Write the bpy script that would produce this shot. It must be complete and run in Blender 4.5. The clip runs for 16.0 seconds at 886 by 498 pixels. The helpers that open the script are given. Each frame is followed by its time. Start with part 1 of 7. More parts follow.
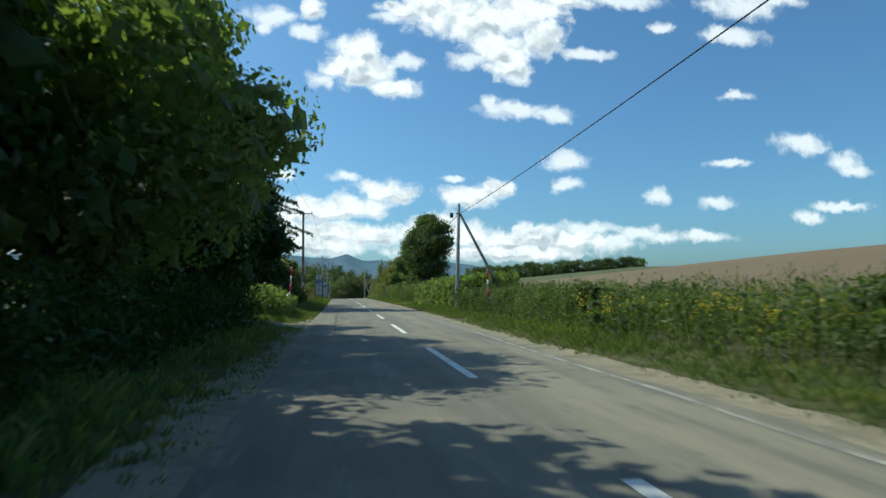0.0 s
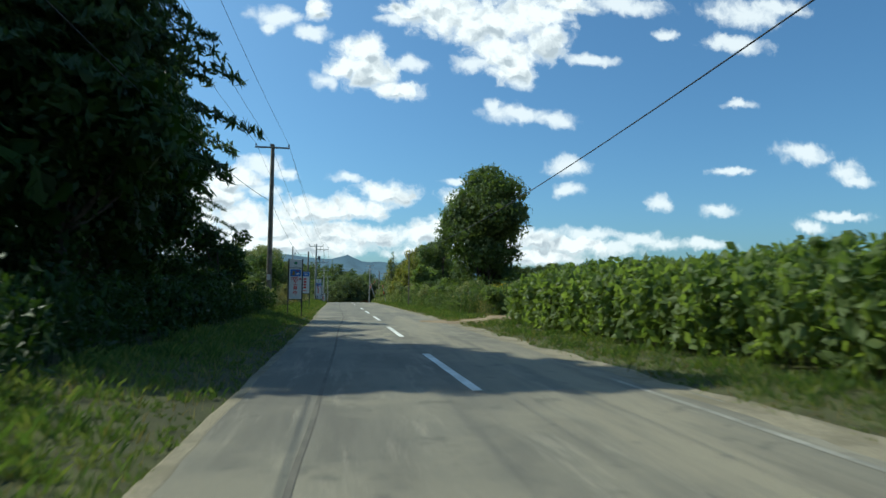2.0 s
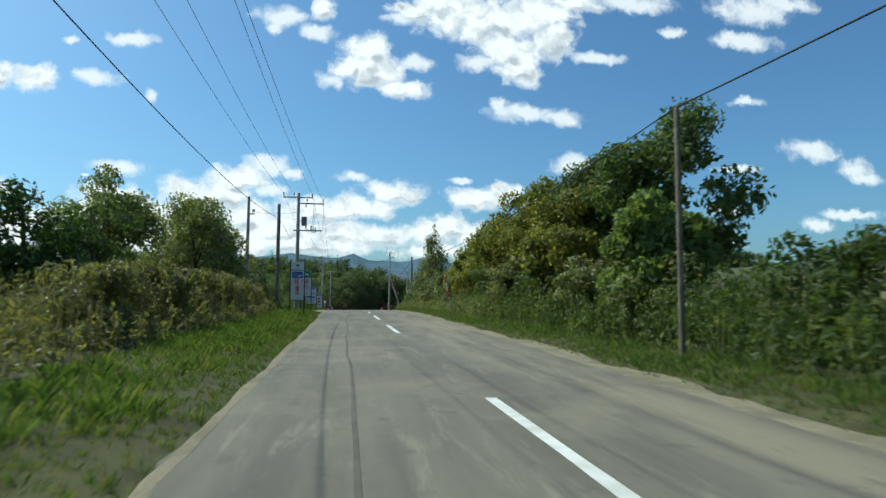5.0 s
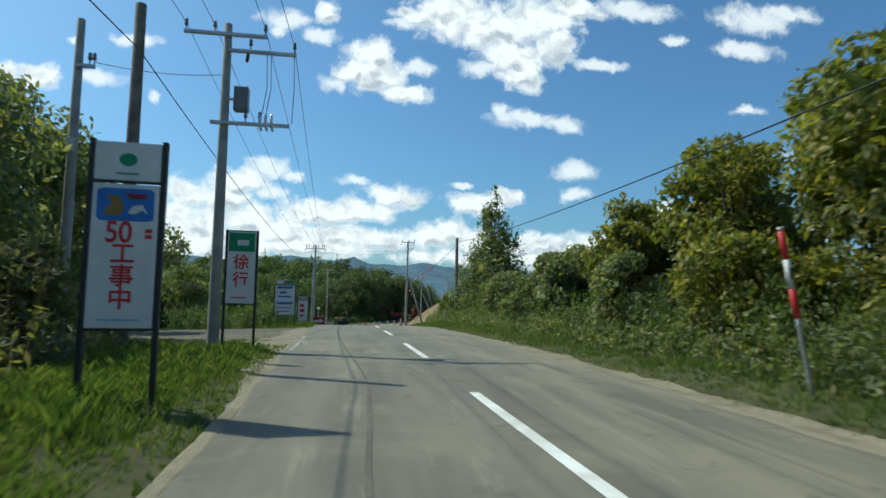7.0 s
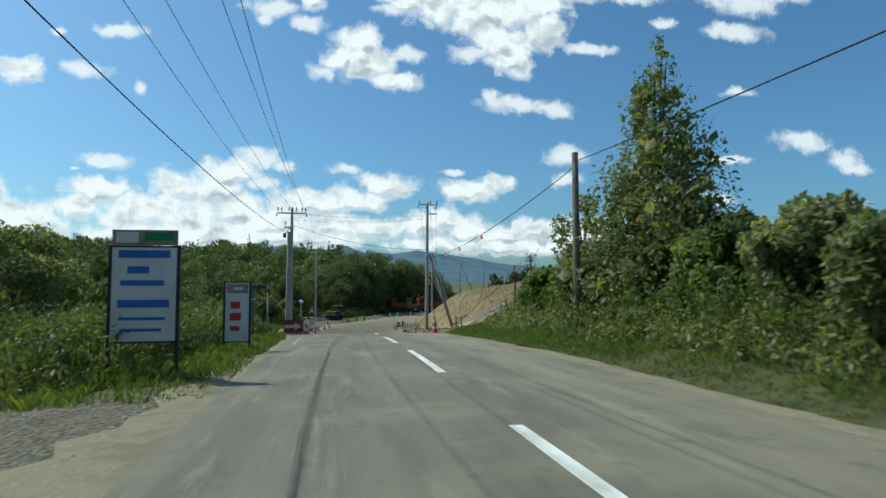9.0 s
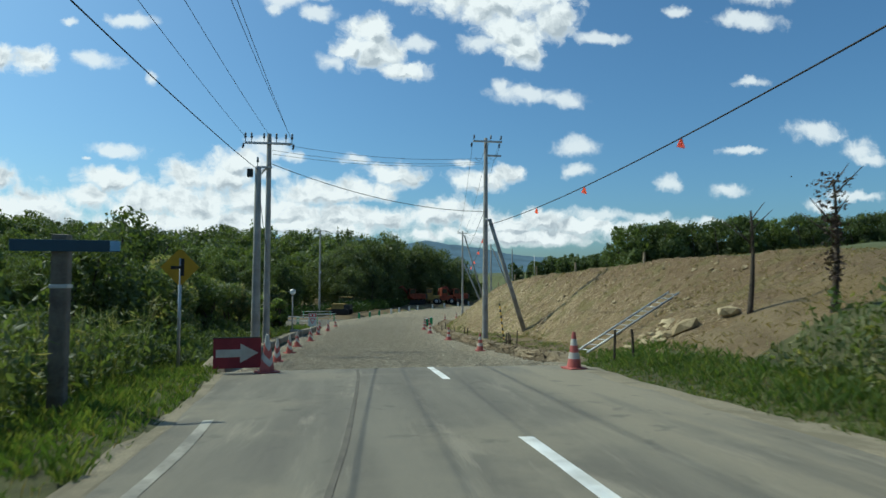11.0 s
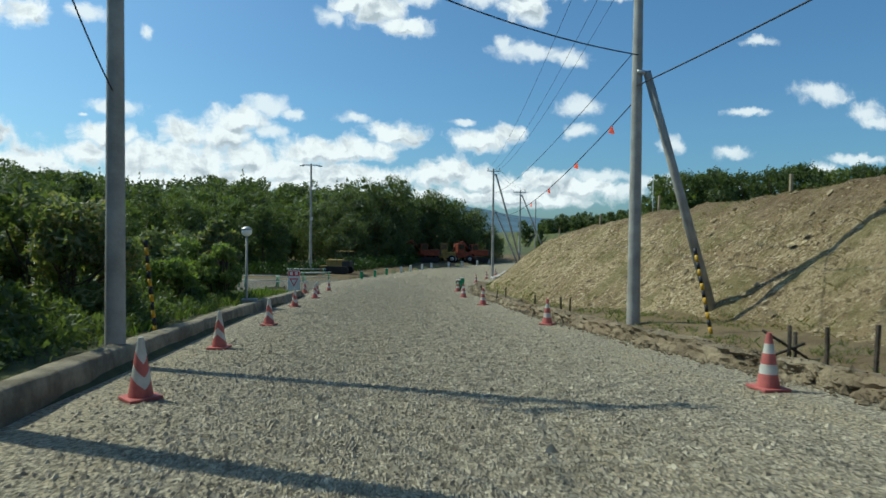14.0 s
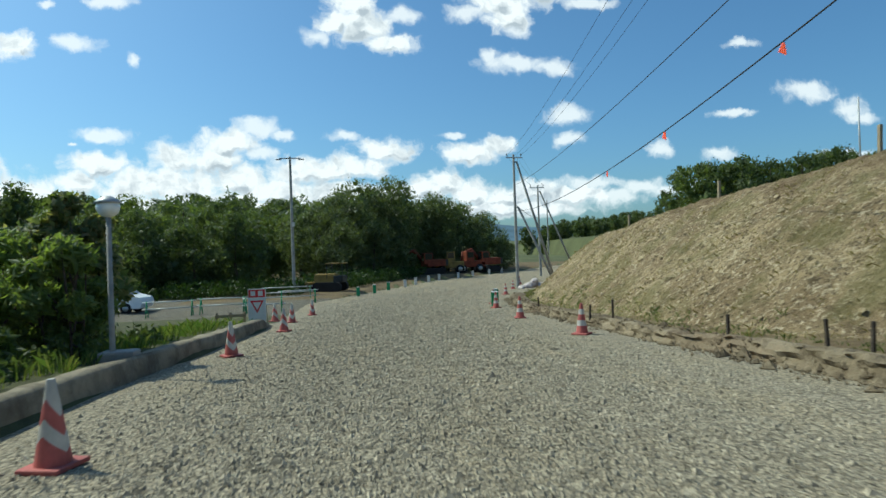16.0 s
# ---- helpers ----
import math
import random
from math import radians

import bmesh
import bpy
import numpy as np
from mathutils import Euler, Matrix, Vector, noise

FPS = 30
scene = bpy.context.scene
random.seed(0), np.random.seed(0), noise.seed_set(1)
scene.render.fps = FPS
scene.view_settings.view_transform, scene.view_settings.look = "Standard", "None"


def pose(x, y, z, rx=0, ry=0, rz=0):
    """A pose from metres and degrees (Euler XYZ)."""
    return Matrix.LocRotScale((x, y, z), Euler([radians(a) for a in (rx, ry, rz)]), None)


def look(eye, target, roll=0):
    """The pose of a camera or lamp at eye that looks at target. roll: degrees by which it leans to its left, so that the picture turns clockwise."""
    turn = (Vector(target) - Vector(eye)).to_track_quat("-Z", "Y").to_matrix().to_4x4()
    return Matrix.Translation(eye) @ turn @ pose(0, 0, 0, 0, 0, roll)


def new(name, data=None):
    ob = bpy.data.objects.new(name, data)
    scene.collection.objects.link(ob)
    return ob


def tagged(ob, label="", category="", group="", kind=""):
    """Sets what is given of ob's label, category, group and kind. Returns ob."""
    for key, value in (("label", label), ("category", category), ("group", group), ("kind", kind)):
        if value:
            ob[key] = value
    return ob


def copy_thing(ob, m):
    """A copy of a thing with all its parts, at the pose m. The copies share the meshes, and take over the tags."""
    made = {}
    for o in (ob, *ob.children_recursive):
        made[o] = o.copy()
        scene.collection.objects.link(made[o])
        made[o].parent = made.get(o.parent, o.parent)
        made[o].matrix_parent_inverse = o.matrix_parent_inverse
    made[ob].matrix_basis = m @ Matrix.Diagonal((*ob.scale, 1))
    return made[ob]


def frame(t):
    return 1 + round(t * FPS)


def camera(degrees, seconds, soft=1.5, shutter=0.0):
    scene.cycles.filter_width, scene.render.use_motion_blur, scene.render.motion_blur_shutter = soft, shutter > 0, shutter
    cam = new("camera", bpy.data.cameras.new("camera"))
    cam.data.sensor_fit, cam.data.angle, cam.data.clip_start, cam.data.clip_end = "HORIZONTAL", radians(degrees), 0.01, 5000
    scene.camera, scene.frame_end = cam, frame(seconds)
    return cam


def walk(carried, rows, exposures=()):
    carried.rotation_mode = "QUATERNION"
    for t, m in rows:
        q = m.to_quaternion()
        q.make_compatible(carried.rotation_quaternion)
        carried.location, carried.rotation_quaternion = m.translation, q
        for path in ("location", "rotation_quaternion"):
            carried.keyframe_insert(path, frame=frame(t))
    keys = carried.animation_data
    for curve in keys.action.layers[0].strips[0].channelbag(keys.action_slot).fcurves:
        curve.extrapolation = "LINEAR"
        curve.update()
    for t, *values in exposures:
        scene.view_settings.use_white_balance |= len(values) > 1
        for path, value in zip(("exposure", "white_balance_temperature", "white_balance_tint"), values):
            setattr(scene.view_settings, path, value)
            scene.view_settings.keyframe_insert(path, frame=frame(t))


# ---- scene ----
cam = camera(72.8, 16.0, soft=1.5, shutter=0.18)
PATH = [
    (0.0, -0.000, -0.000, 1.343, 94.257, 0.678, -9.407),
    (0.5, 0.031, 7.469, 1.383, 94.413, 0.147, -9.529),
    (1.0, 0.041, 15.145, 1.420, 94.523, 0.238, -9.593),
    (1.5, -0.008, 22.996, 1.465, 94.522, -0.158, -9.546),
    (2.0, -0.022, 30.814, 1.530, 94.525, -0.383, -9.421),
    (2.5, -0.051, 38.644, 1.573, 94.532, 0.015, -9.336),
    (3.0, -0.096, 46.398, 1.608, 94.578, 0.130, -9.510),
    (3.5, -0.173, 53.951, 1.624, 94.871, -0.542, -9.465),
    (4.0, -0.221, 61.432, 1.740, 95.269, -0.811, -9.403),
    (4.5, -0.266, 68.878, 1.803, 94.800, -0.575, -9.081),
    (5.0, -0.335, 76.225, 1.830, 94.429, -0.294, -8.858),
    (5.5, -0.417, 83.405, 1.835, 94.346, -0.172, -8.804),
    (6.0, -0.495, 90.352, 1.841, 94.579, -0.283, -8.906),
    (6.5, -0.563, 96.998, 1.875, 94.976, -0.624, -9.060),
    (7.0, -0.648, 103.276, 1.920, 94.870, -1.068, -8.904),
    (7.5, -0.696, 109.295, 1.949, 94.733, -0.715, -8.909),
    (8.0, -0.710, 115.007, 1.975, 94.528, -0.252, -8.858),
    (8.5, -0.736, 120.472, 1.923, 93.962, -0.009, -9.229),
    (9.0, -0.738, 125.689, 1.870, 93.670, 0.084, -9.510),
    (9.5, -0.729, 130.648, 1.814, 93.474, 0.100, -9.522),
    (10.0, -0.728, 135.339, 1.729, 93.303, 0.077, -9.253),
    (10.5, -0.752, 139.755, 1.628, 93.168, 0.008, -8.846),
    (11.0, -0.799, 143.886, 1.498, 92.768, -0.151, -8.633),
    (11.5, -0.846, 147.617, 1.337, 92.408, -0.249, -8.471),
    (12.0, -0.882, 150.874, 1.161, 91.993, -0.536, -8.477),
    (12.5, -0.901, 153.649, 1.014, 91.707, -0.604, -8.515),
    (13.0, -0.901, 156.032, 0.897, 91.431, -0.823, -8.558),
    (13.5, -0.882, 158.325, 0.674, 90.519, -0.782, -8.526),
    (14.0, -0.813, 160.723, 0.429, 89.001, -0.619, -8.640),
    (14.5, -0.768, 163.297, 0.225, 88.828, 0.367, -8.787),
    (15.0, -0.725, 166.096, 0.018, 88.961, 1.025, -8.812),
    (15.5, -0.686, 168.946, -0.155, 89.370, 1.531, -8.894),
    (16.0, -0.631, 171.930, -0.319, 90.276, 2.005, -9.129),
]
EXPOSURES = [(0.0, 0.12, 6120, -8), (4.0, 0.08, 6120, -8), (7.0, 0.06, 6120, -8), (11.0, -0.12, 6120, -8), (14.0, -0.06, 6120, -8), (16.0, 0.06, 6120, -8)]
walk(cam, [(t, pose(*p)) for t, *p in PATH], EXPOSURES)

# ---- world and sun ----
SUN_ELEV, SUN_AZ = radians(50), radians(-59)      # azimuth from +y, towards +x
SUN_WAY = Vector((math.sin(SUN_AZ) * math.cos(SUN_ELEV), math.cos(SUN_AZ) * math.cos(SUN_ELEV), math.sin(SUN_ELEV)))
SKY_STRENGTH = 0.11
sun = new("sun", bpy.data.lights.new("sun", "SUN"))
sun.data.energy, sun.data.angle, sun.data.color = 4.0, radians(0.53), (1.0, 0.92, 0.79)
sun.matrix_world = look(SUN_WAY * 50, (0, 0, 0))

# clouds as soft discs on the plane one unit ahead: across, up, half width, half height
CLOUDS_TOP = [
    (-0.117, 0.461, 0.046, 0.016), (-0.130, 0.444, 0.016, 0.010), (-0.053, 0.486, 0.019, 0.025), (-0.058, 0.439, 0.026, 0.016), (0.028, 0.413, 0.043, 0.032), (-0.009, 0.384, 0.034, 0.025),
    (0.038, 0.379, 0.058, 0.032), (0.079, 0.352, 0.049, 0.020), (0.107, 0.398, 0.025, 0.013), (-0.037, 0.359, 0.020, 0.014), (0.100, 0.488, 0.044, 0.018), (0.076, 0.473, 0.025, 0.012),
    (0.175, 0.494, 0.092, 0.046), (0.235, 0.483, 0.093, 0.050), (0.318, 0.500, 0.085, 0.044), (0.351, 0.455, 0.045, 0.036), (0.276, 0.429, 0.065, 0.037), (0.286, 0.399, 0.046, 0.029)]
CLOUDS_HIGH = [
    (0.217, 0.404, 0.041, 0.013), (0.301, 0.377, 0.026, 0.012), (0.393, 0.532, 0.065, 0.019), (0.503, 0.538, 0.079, 0.017), (0.431, 0.431, 0.048, 0.012), (0.586, 0.490, 0.029, 0.010),
    (0.745, 0.542, 0.080, 0.027), (0.821, 0.561, 0.062, 0.018), (0.725, 0.481, 0.067, 0.018), (-0.535, 0.339, 0.024, 0.024), (-0.487, 0.339, 0.031, 0.023), (-0.402, 0.341, 0.036, 0.013),
    (-0.317, 0.315, 0.012, 0.011), (-0.353, 0.406, 0.039, 0.011), (-0.441, 0.399, 0.011, 0.007), (0.296, 0.321, 0.063, 0.016), (0.256, 0.333, 0.020, 0.013), (0.364, 0.315, 0.042, 0.014)]
CLOUDS_MID = [
    (0.391, 0.233, 0.042, 0.016), (0.386, 0.188, 0.027, 0.015), (0.562, 0.171, 0.024, 0.015), (0.677, 0.160, 0.038, 0.012), (0.726, 0.365, 0.032, 0.009), (0.706, 0.236, 0.043, 0.008),
    (0.864, 0.277, 0.055, 0.020), (0.954, 0.246, 0.041, 0.022), (0.971, 0.228, 0.037, 0.011), (0.940, 0.157, 0.065, 0.009), (0.869, 0.137, 0.036, 0.011), (-0.366, 0.199, 0.038, 0.012),
    (-0.408, 0.184, 0.011, 0.004), (0.002, 0.195, 0.028, 0.010), (0.068, 0.172, 0.055, 0.021), (0.054, 0.145, 0.032, 0.017), (0.212, 0.165, 0.058, 0.021), (0.264, 0.177, 0.032, 0.018)]
CLOUDS_BANK = [
    (0.187, 0.197, 0.024, 0.007), (-0.373, 0.154, 0.048, 0.021), (-0.405, 0.124, 0.036, 0.023), (-0.326, 0.117, 0.068, 0.037), (-0.260, 0.164, 0.041, 0.029), (-0.255, 0.119, 0.073, 0.036),
    (-0.178, 0.188, 0.055, 0.024), (-0.134, 0.208, 0.039, 0.015), (-0.098, 0.197, 0.023, 0.008), (-0.199, 0.162, 0.042, 0.026), (-0.134, 0.170, 0.029, 0.012), (-0.168, 0.126, 0.055, 0.027),
    (-0.061, 0.141, 0.071, 0.024), (-0.005, 0.145, 0.052, 0.019), (-0.115, 0.108, 0.077, 0.024), (-0.024, 0.103, 0.083, 0.022), (0.042, 0.099, 0.066, 0.019), (-0.060, 0.083, 0.120, 0.022)]
CLOUDS_LOW = [
    (-0.185, 0.085, 0.115, 0.027), (-0.304, 0.078, 0.120, 0.029), (-0.485, 0.100, 0.072, 0.043), (-0.549, 0.149, 0.047, 0.026), (-0.609, 0.105, 0.093, 0.043), (0.130, 0.105, 0.050, 0.025),
    (0.169, 0.118, 0.037, 0.023), (0.213, 0.101, 0.053, 0.021), (0.267, 0.093, 0.070, 0.019), (0.328, 0.100, 0.057, 0.022), (0.427, 0.113, 0.061, 0.014), (0.399, 0.092, 0.084, 0.020),
    (0.480, 0.088, 0.047, 0.014), (0.523, 0.105, 0.050, 0.014), (0.566, 0.098, 0.039, 0.011), (0.646, 0.098, 0.058, 0.010), (0.263, 0.072, 0.205, 0.017)]
CLOUDS = CLOUDS_TOP + CLOUDS_HIGH + CLOUDS_MID + CLOUDS_BANK + CLOUDS_LOW

world = bpy.data.worlds.new("sky")
scene.world = world
world.use_nodes = True
wt = world.node_tree
wt.nodes.clear()


def node(tree, kind, **values):
    n = tree.nodes.new(kind)
    for key, v in values.items():
        if key == "op":
            n.operation = v
        elif key == "kind":
            n.data_type = v
        elif key[0] == "i" and key[1:].isdigit():
            if hasattr(v, "is_output"):
                tree.links.new(v, n.inputs[int(key[1:])])
            else:
                n.inputs[int(key[1:])].default_value = v
    return n


def math_node(tree, op, a, b=0.0, c=0.0, clamp=False):
    n = node(tree, "ShaderNodeMath", op=op, i0=a, i1=b, i2=c)
    n.use_clamp = clamp
    return n.outputs[0]


def vec_node(tree, op, a, b=(0, 0, 0), c=(0, 0, 0)):
    return node(tree, "ShaderNodeVectorMath", op=op, i0=a, i1=b, i2=c)


def noise_node(tree, vector, scale, detail=6.0, rough=0.55, warp=0.0):
    n = tree.nodes.new("ShaderNodeTexNoise")
    tree.links.new(vector, n.inputs["Vector"])
    n.inputs["Scale"].default_value, n.inputs["Detail"].default_value = scale, detail
    n.inputs["Roughness"].default_value, n.inputs["Distortion"].default_value = rough, warp
    return n


def ramp_node(tree, value, low, high):
    n = tree.nodes.new("ShaderNodeMapRange")
    n.interpolation_type = "SMOOTHSTEP"
    tree.links.new(value, n.inputs[0])
    n.inputs[1].default_value, n.inputs[2].default_value = low, high
    return n.outputs[0]


def mix_node(tree, factor, a, b, blend="MIX"):
    n = tree.nodes.new("ShaderNodeMix")
    n.data_type, n.blend_type = "RGBA", blend
    for socket, v in ((n.inputs[0], factor), (n.inputs[6], a), (n.inputs[7], b)):
        if hasattr(v, "is_output"):
            tree.links.new(v, socket)
        else:
            socket.default_value = (*v, 1) if isinstance(v, tuple) and len(v) == 3 else v
    return n.outputs[2]


def make_sky():
    sky = wt.nodes.new("ShaderNodeTexSky")
    sky.sky_type, sky.sun_disc = "NISHITA", False
    sky.sun_elevation, sky.sun_rotation = SUN_ELEV, SUN_AZ % (2 * math.pi)
    sky.altitude, sky.air_density, sky.dust_density, sky.ozone_density = 100, 1.0, 1.9, 2.6
    way = wt.nodes.new("ShaderNodeTexCoord").outputs["Generated"]
    xyz = node(wt, "ShaderNodeSeparateXYZ", i0=way)
    ahead = math_node(wt, "MAXIMUM", math_node(wt, "ABSOLUTE", xyz.outputs[1]), 0.25)
    across, up = math_node(wt, "DIVIDE", xyz.outputs[0], ahead), math_node(wt, "DIVIDE", xyz.outputs[2], ahead)
    flat = node(wt, "ShaderNodeCombineXYZ", i0=across, i1=up, i2=0.0).outputs[0]
    # ragged edges: the plane is bent by noise before the discs are laid on it
    coarse = noise_node(wt, flat, 22.0, 5.0, 0.58)
    bend = vec_node(wt, "MULTIPLY_ADD", coarse.outputs["Color"], (0.046, 0.036, 0), (-0.023, -0.018, 0)).outputs[0]
    bent = vec_node(wt, "ADD", flat, bend).outputs[0]
    near = thin = None
    for u, v, a, b in CLOUDS:
        d = vec_node(wt, "LENGTH", vec_node(wt, "MULTIPLY_ADD", bent, (1 / a, 1 / b, 0), (-u / a, -v / b, 0)).outputs[0]).outputs["Value"]
        if b < 0.017 or (u > 0.5 and v > 0.14):
            thin = d if thin is None else math_node(wt, "SMOOTH_MIN", thin, d, 0.18)
        else:
            near = d if near is None else math_node(wt, "SMOOTH_MIN", near, d, 0.18)
    above = vec_node(wt, "ADD", bent, (-0.006, 0.012, 0)).outputs[0]
    over = None
    for u, v, a, b in CLOUDS:
        if b > 0.014:
            d = vec_node(wt, "LENGTH", vec_node(wt, "MULTIPLY_ADD", above, (1 / a, 1 / b, 0), (-u / a, -v / b, 0)).outputs[0]).outputs["Value"]
            over = d if over is None else math_node(wt, "MINIMUM", over, d)
    fluff = noise_node(wt, bent, 34.0, 7.0, 0.60)
    fine = math_node(wt, "MULTIPLY_ADD", fluff.outputs["Fac"], 1.7, -0.85)
    body = math_node(wt, "ADD", near, fine)
    wisp = math_node(wt, "MULTIPLY", ramp_node(wt, math_node(wt, "ADD", thin, fine), 1.35, 0.35), 0.82)
    mask = math_node(wt, "MAXIMUM", ramp_node(wt, body, 1.22, 0.50), wisp)
    # lit from the upper left: relief of the fluff
    moved = vec_node(wt, "ADD", bent, (-0.008, 0.016, 0)).outputs[0]
    other = noise_node(wt, moved, 20.0, 5.0, 0.55)
    same = noise_node(wt, bent, 20.0, 5.0, 0.55)
    relief = math_node(wt, "SUBTRACT", same.outputs["Fac"], other.outputs["Fac"])
    shade = math_node(wt, "MULTIPLY_ADD", relief, -4.2, 0.06)
    under = ramp_node(wt, math_node(wt, "SUBTRACT", near, over), 0.0, 0.42)
    shade = math_node(wt, "ADD", math_node(wt, "MULTIPLY", under, 0.85), shade, clamp=True)
    deep = ramp_node(wt, body, 1.05, 0.45)
    shade = math_node(wt, "MULTIPLY", shade, deep, clamp=True)
    white = mix_node(wt, shade, (9.1, 8.8, 9.3), (4.6, 4.85, 5.6))
    sky_colour = mix_node(wt, 1.0, sky.outputs[0], (0.68, 0.93, 1.13), "MULTIPLY")
    colour = mix_node(wt, mask, sky_colour, white)
    back = wt.nodes.new("ShaderNodeBackground")
    back.inputs["Strength"].default_value = SKY_STRENGTH
    wt.links.new(colour, back.inputs["Color"])
    wt.links.new(back.outputs[0], wt.nodes.new("ShaderNodeOutputWorld").inputs["Surface"])


make_sky()

# ---- materials ----


def shader(name):
    m = bpy.data.materials.new(name)
    m.use_nodes = True
    t = m.node_tree
    return m, t, t.nodes["Principled BSDF"]


def surface(name, light, dark, scale=2.0, grain=40.0, rough=0.85, metal=0.0, bump=0.3, grain_mix=0.35, depth=0.02, third=None, coords="Object", island=0.0):
    """Two scales of mottling between two colours, with fine relief."""
    m, t, b = shader(name)
    pos = t.nodes.new("ShaderNodeTexCoord").outputs[coords] if coords == "Object" else t.nodes.new("ShaderNodeNewGeometry").outputs["Position"]
    big = noise_node(t, pos, scale, 5.0, 0.6)
    small = noise_node(t, pos, grain, 4.0, 0.65)
    f = math_node(t, "ADD", ramp_node(t, big.outputs["Fac"], 0.32, 0.68), math_node(t, "MULTIPLY_ADD", small.outputs["Fac"], 2 * grain_mix, -grain_mix), clamp=True)
    c = mix_node(t, f, light, dark)
    if third:
        blotch = noise_node(t, pos, scale * 0.31, 4.0, 0.6)
        c = mix_node(t, ramp_node(t, blotch.outputs["Fac"], 0.52, 0.66), c, third)
    if island:
        per = t.nodes.new("ShaderNodeNewGeometry").outputs["Random Per Island"]
        c = mix_node(t, 1.0, c, node(t, "ShaderNodeCombineColor", i0=math_node(t, "MULTIPLY_ADD", per, island, 1 - island / 2),
                                      i1=math_node(t, "MULTIPLY_ADD", per, island, 1 - island / 2), i2=math_node(t, "MULTIPLY_ADD", per, island, 1 - island / 2)).outputs[0], "MULTIPLY")
    t.links.new(c, b.inputs["Base Color"])
    b.inputs["Roughness"].default_value, b.inputs["Metallic"].default_value = rough, metal
    b.inputs["Specular IOR Level"].default_value = 0.3
    n = t.nodes.new("ShaderNodeBump")
    n.inputs["Strength"].default_value, n.inputs["Distance"].default_value = bump, depth
    t.links.new(small.outputs["Fac"], n.inputs["Height"])
    t.links.new(n.outputs[0], b.inputs["Normal"])
    return m


def foliage(name, dark, light, through_light=0.35, yellow=None, patch=0.6):
    """Leaves: colour by leaf and by patch, some light passing through."""
    m, t, b = shader(name)
    geo = t.nodes.new("ShaderNodeNewGeometry")
    patchy = noise_node(t, geo.outputs["Position"], patch, 3.0, 0.6)
    f = math_node(t, "ADD", math_node(t, "MULTIPLY", geo.outputs["Random Per Island"], 0.6), math_node(t, "MULTIPLY_ADD", patchy.outputs["Fac"], 1.4, -0.5), clamp=True)
    c = mix_node(t, f, dark, light)
    if yellow:
        c = mix_node(t, ramp_node(t, math_node(t, "ADD", geo.outputs["Random Per Island"], patchy.outputs["Fac"]), 1.0, 1.5), c, yellow)
    t.links.new(c, b.inputs["Base Color"])
    b.inputs["Roughness"].default_value, b.inputs["Specular IOR Level"].default_value = 0.5, 0.25
    clear = t.nodes.new("ShaderNodeBsdfTranslucent")
    t.links.new(mix_node(t, 1.0, c, (1.5, 1.6, 0.6), "MULTIPLY"), clear.inputs["Color"])
    both = t.nodes.new("ShaderNodeMixShader")
    both.inputs[0].default_value = through_light
    t.links.new(b.outputs[0], both.inputs[1])
    t.links.new(clear.outputs[0], both.inputs[2])
    t.links.new(both.outputs[0], t.nodes["Material Output"].inputs["Surface"])
    return m


def plain(name, colour, rough=0.5, metal=0.0, grain=25.0, wear=0.25):
    return surface(name, tuple(min(1, c * 1.06) for c in colour), tuple(c * (1 - wear) for c in colour), 1.5, grain, rough, metal, 0.08, 0.25, 0.004)


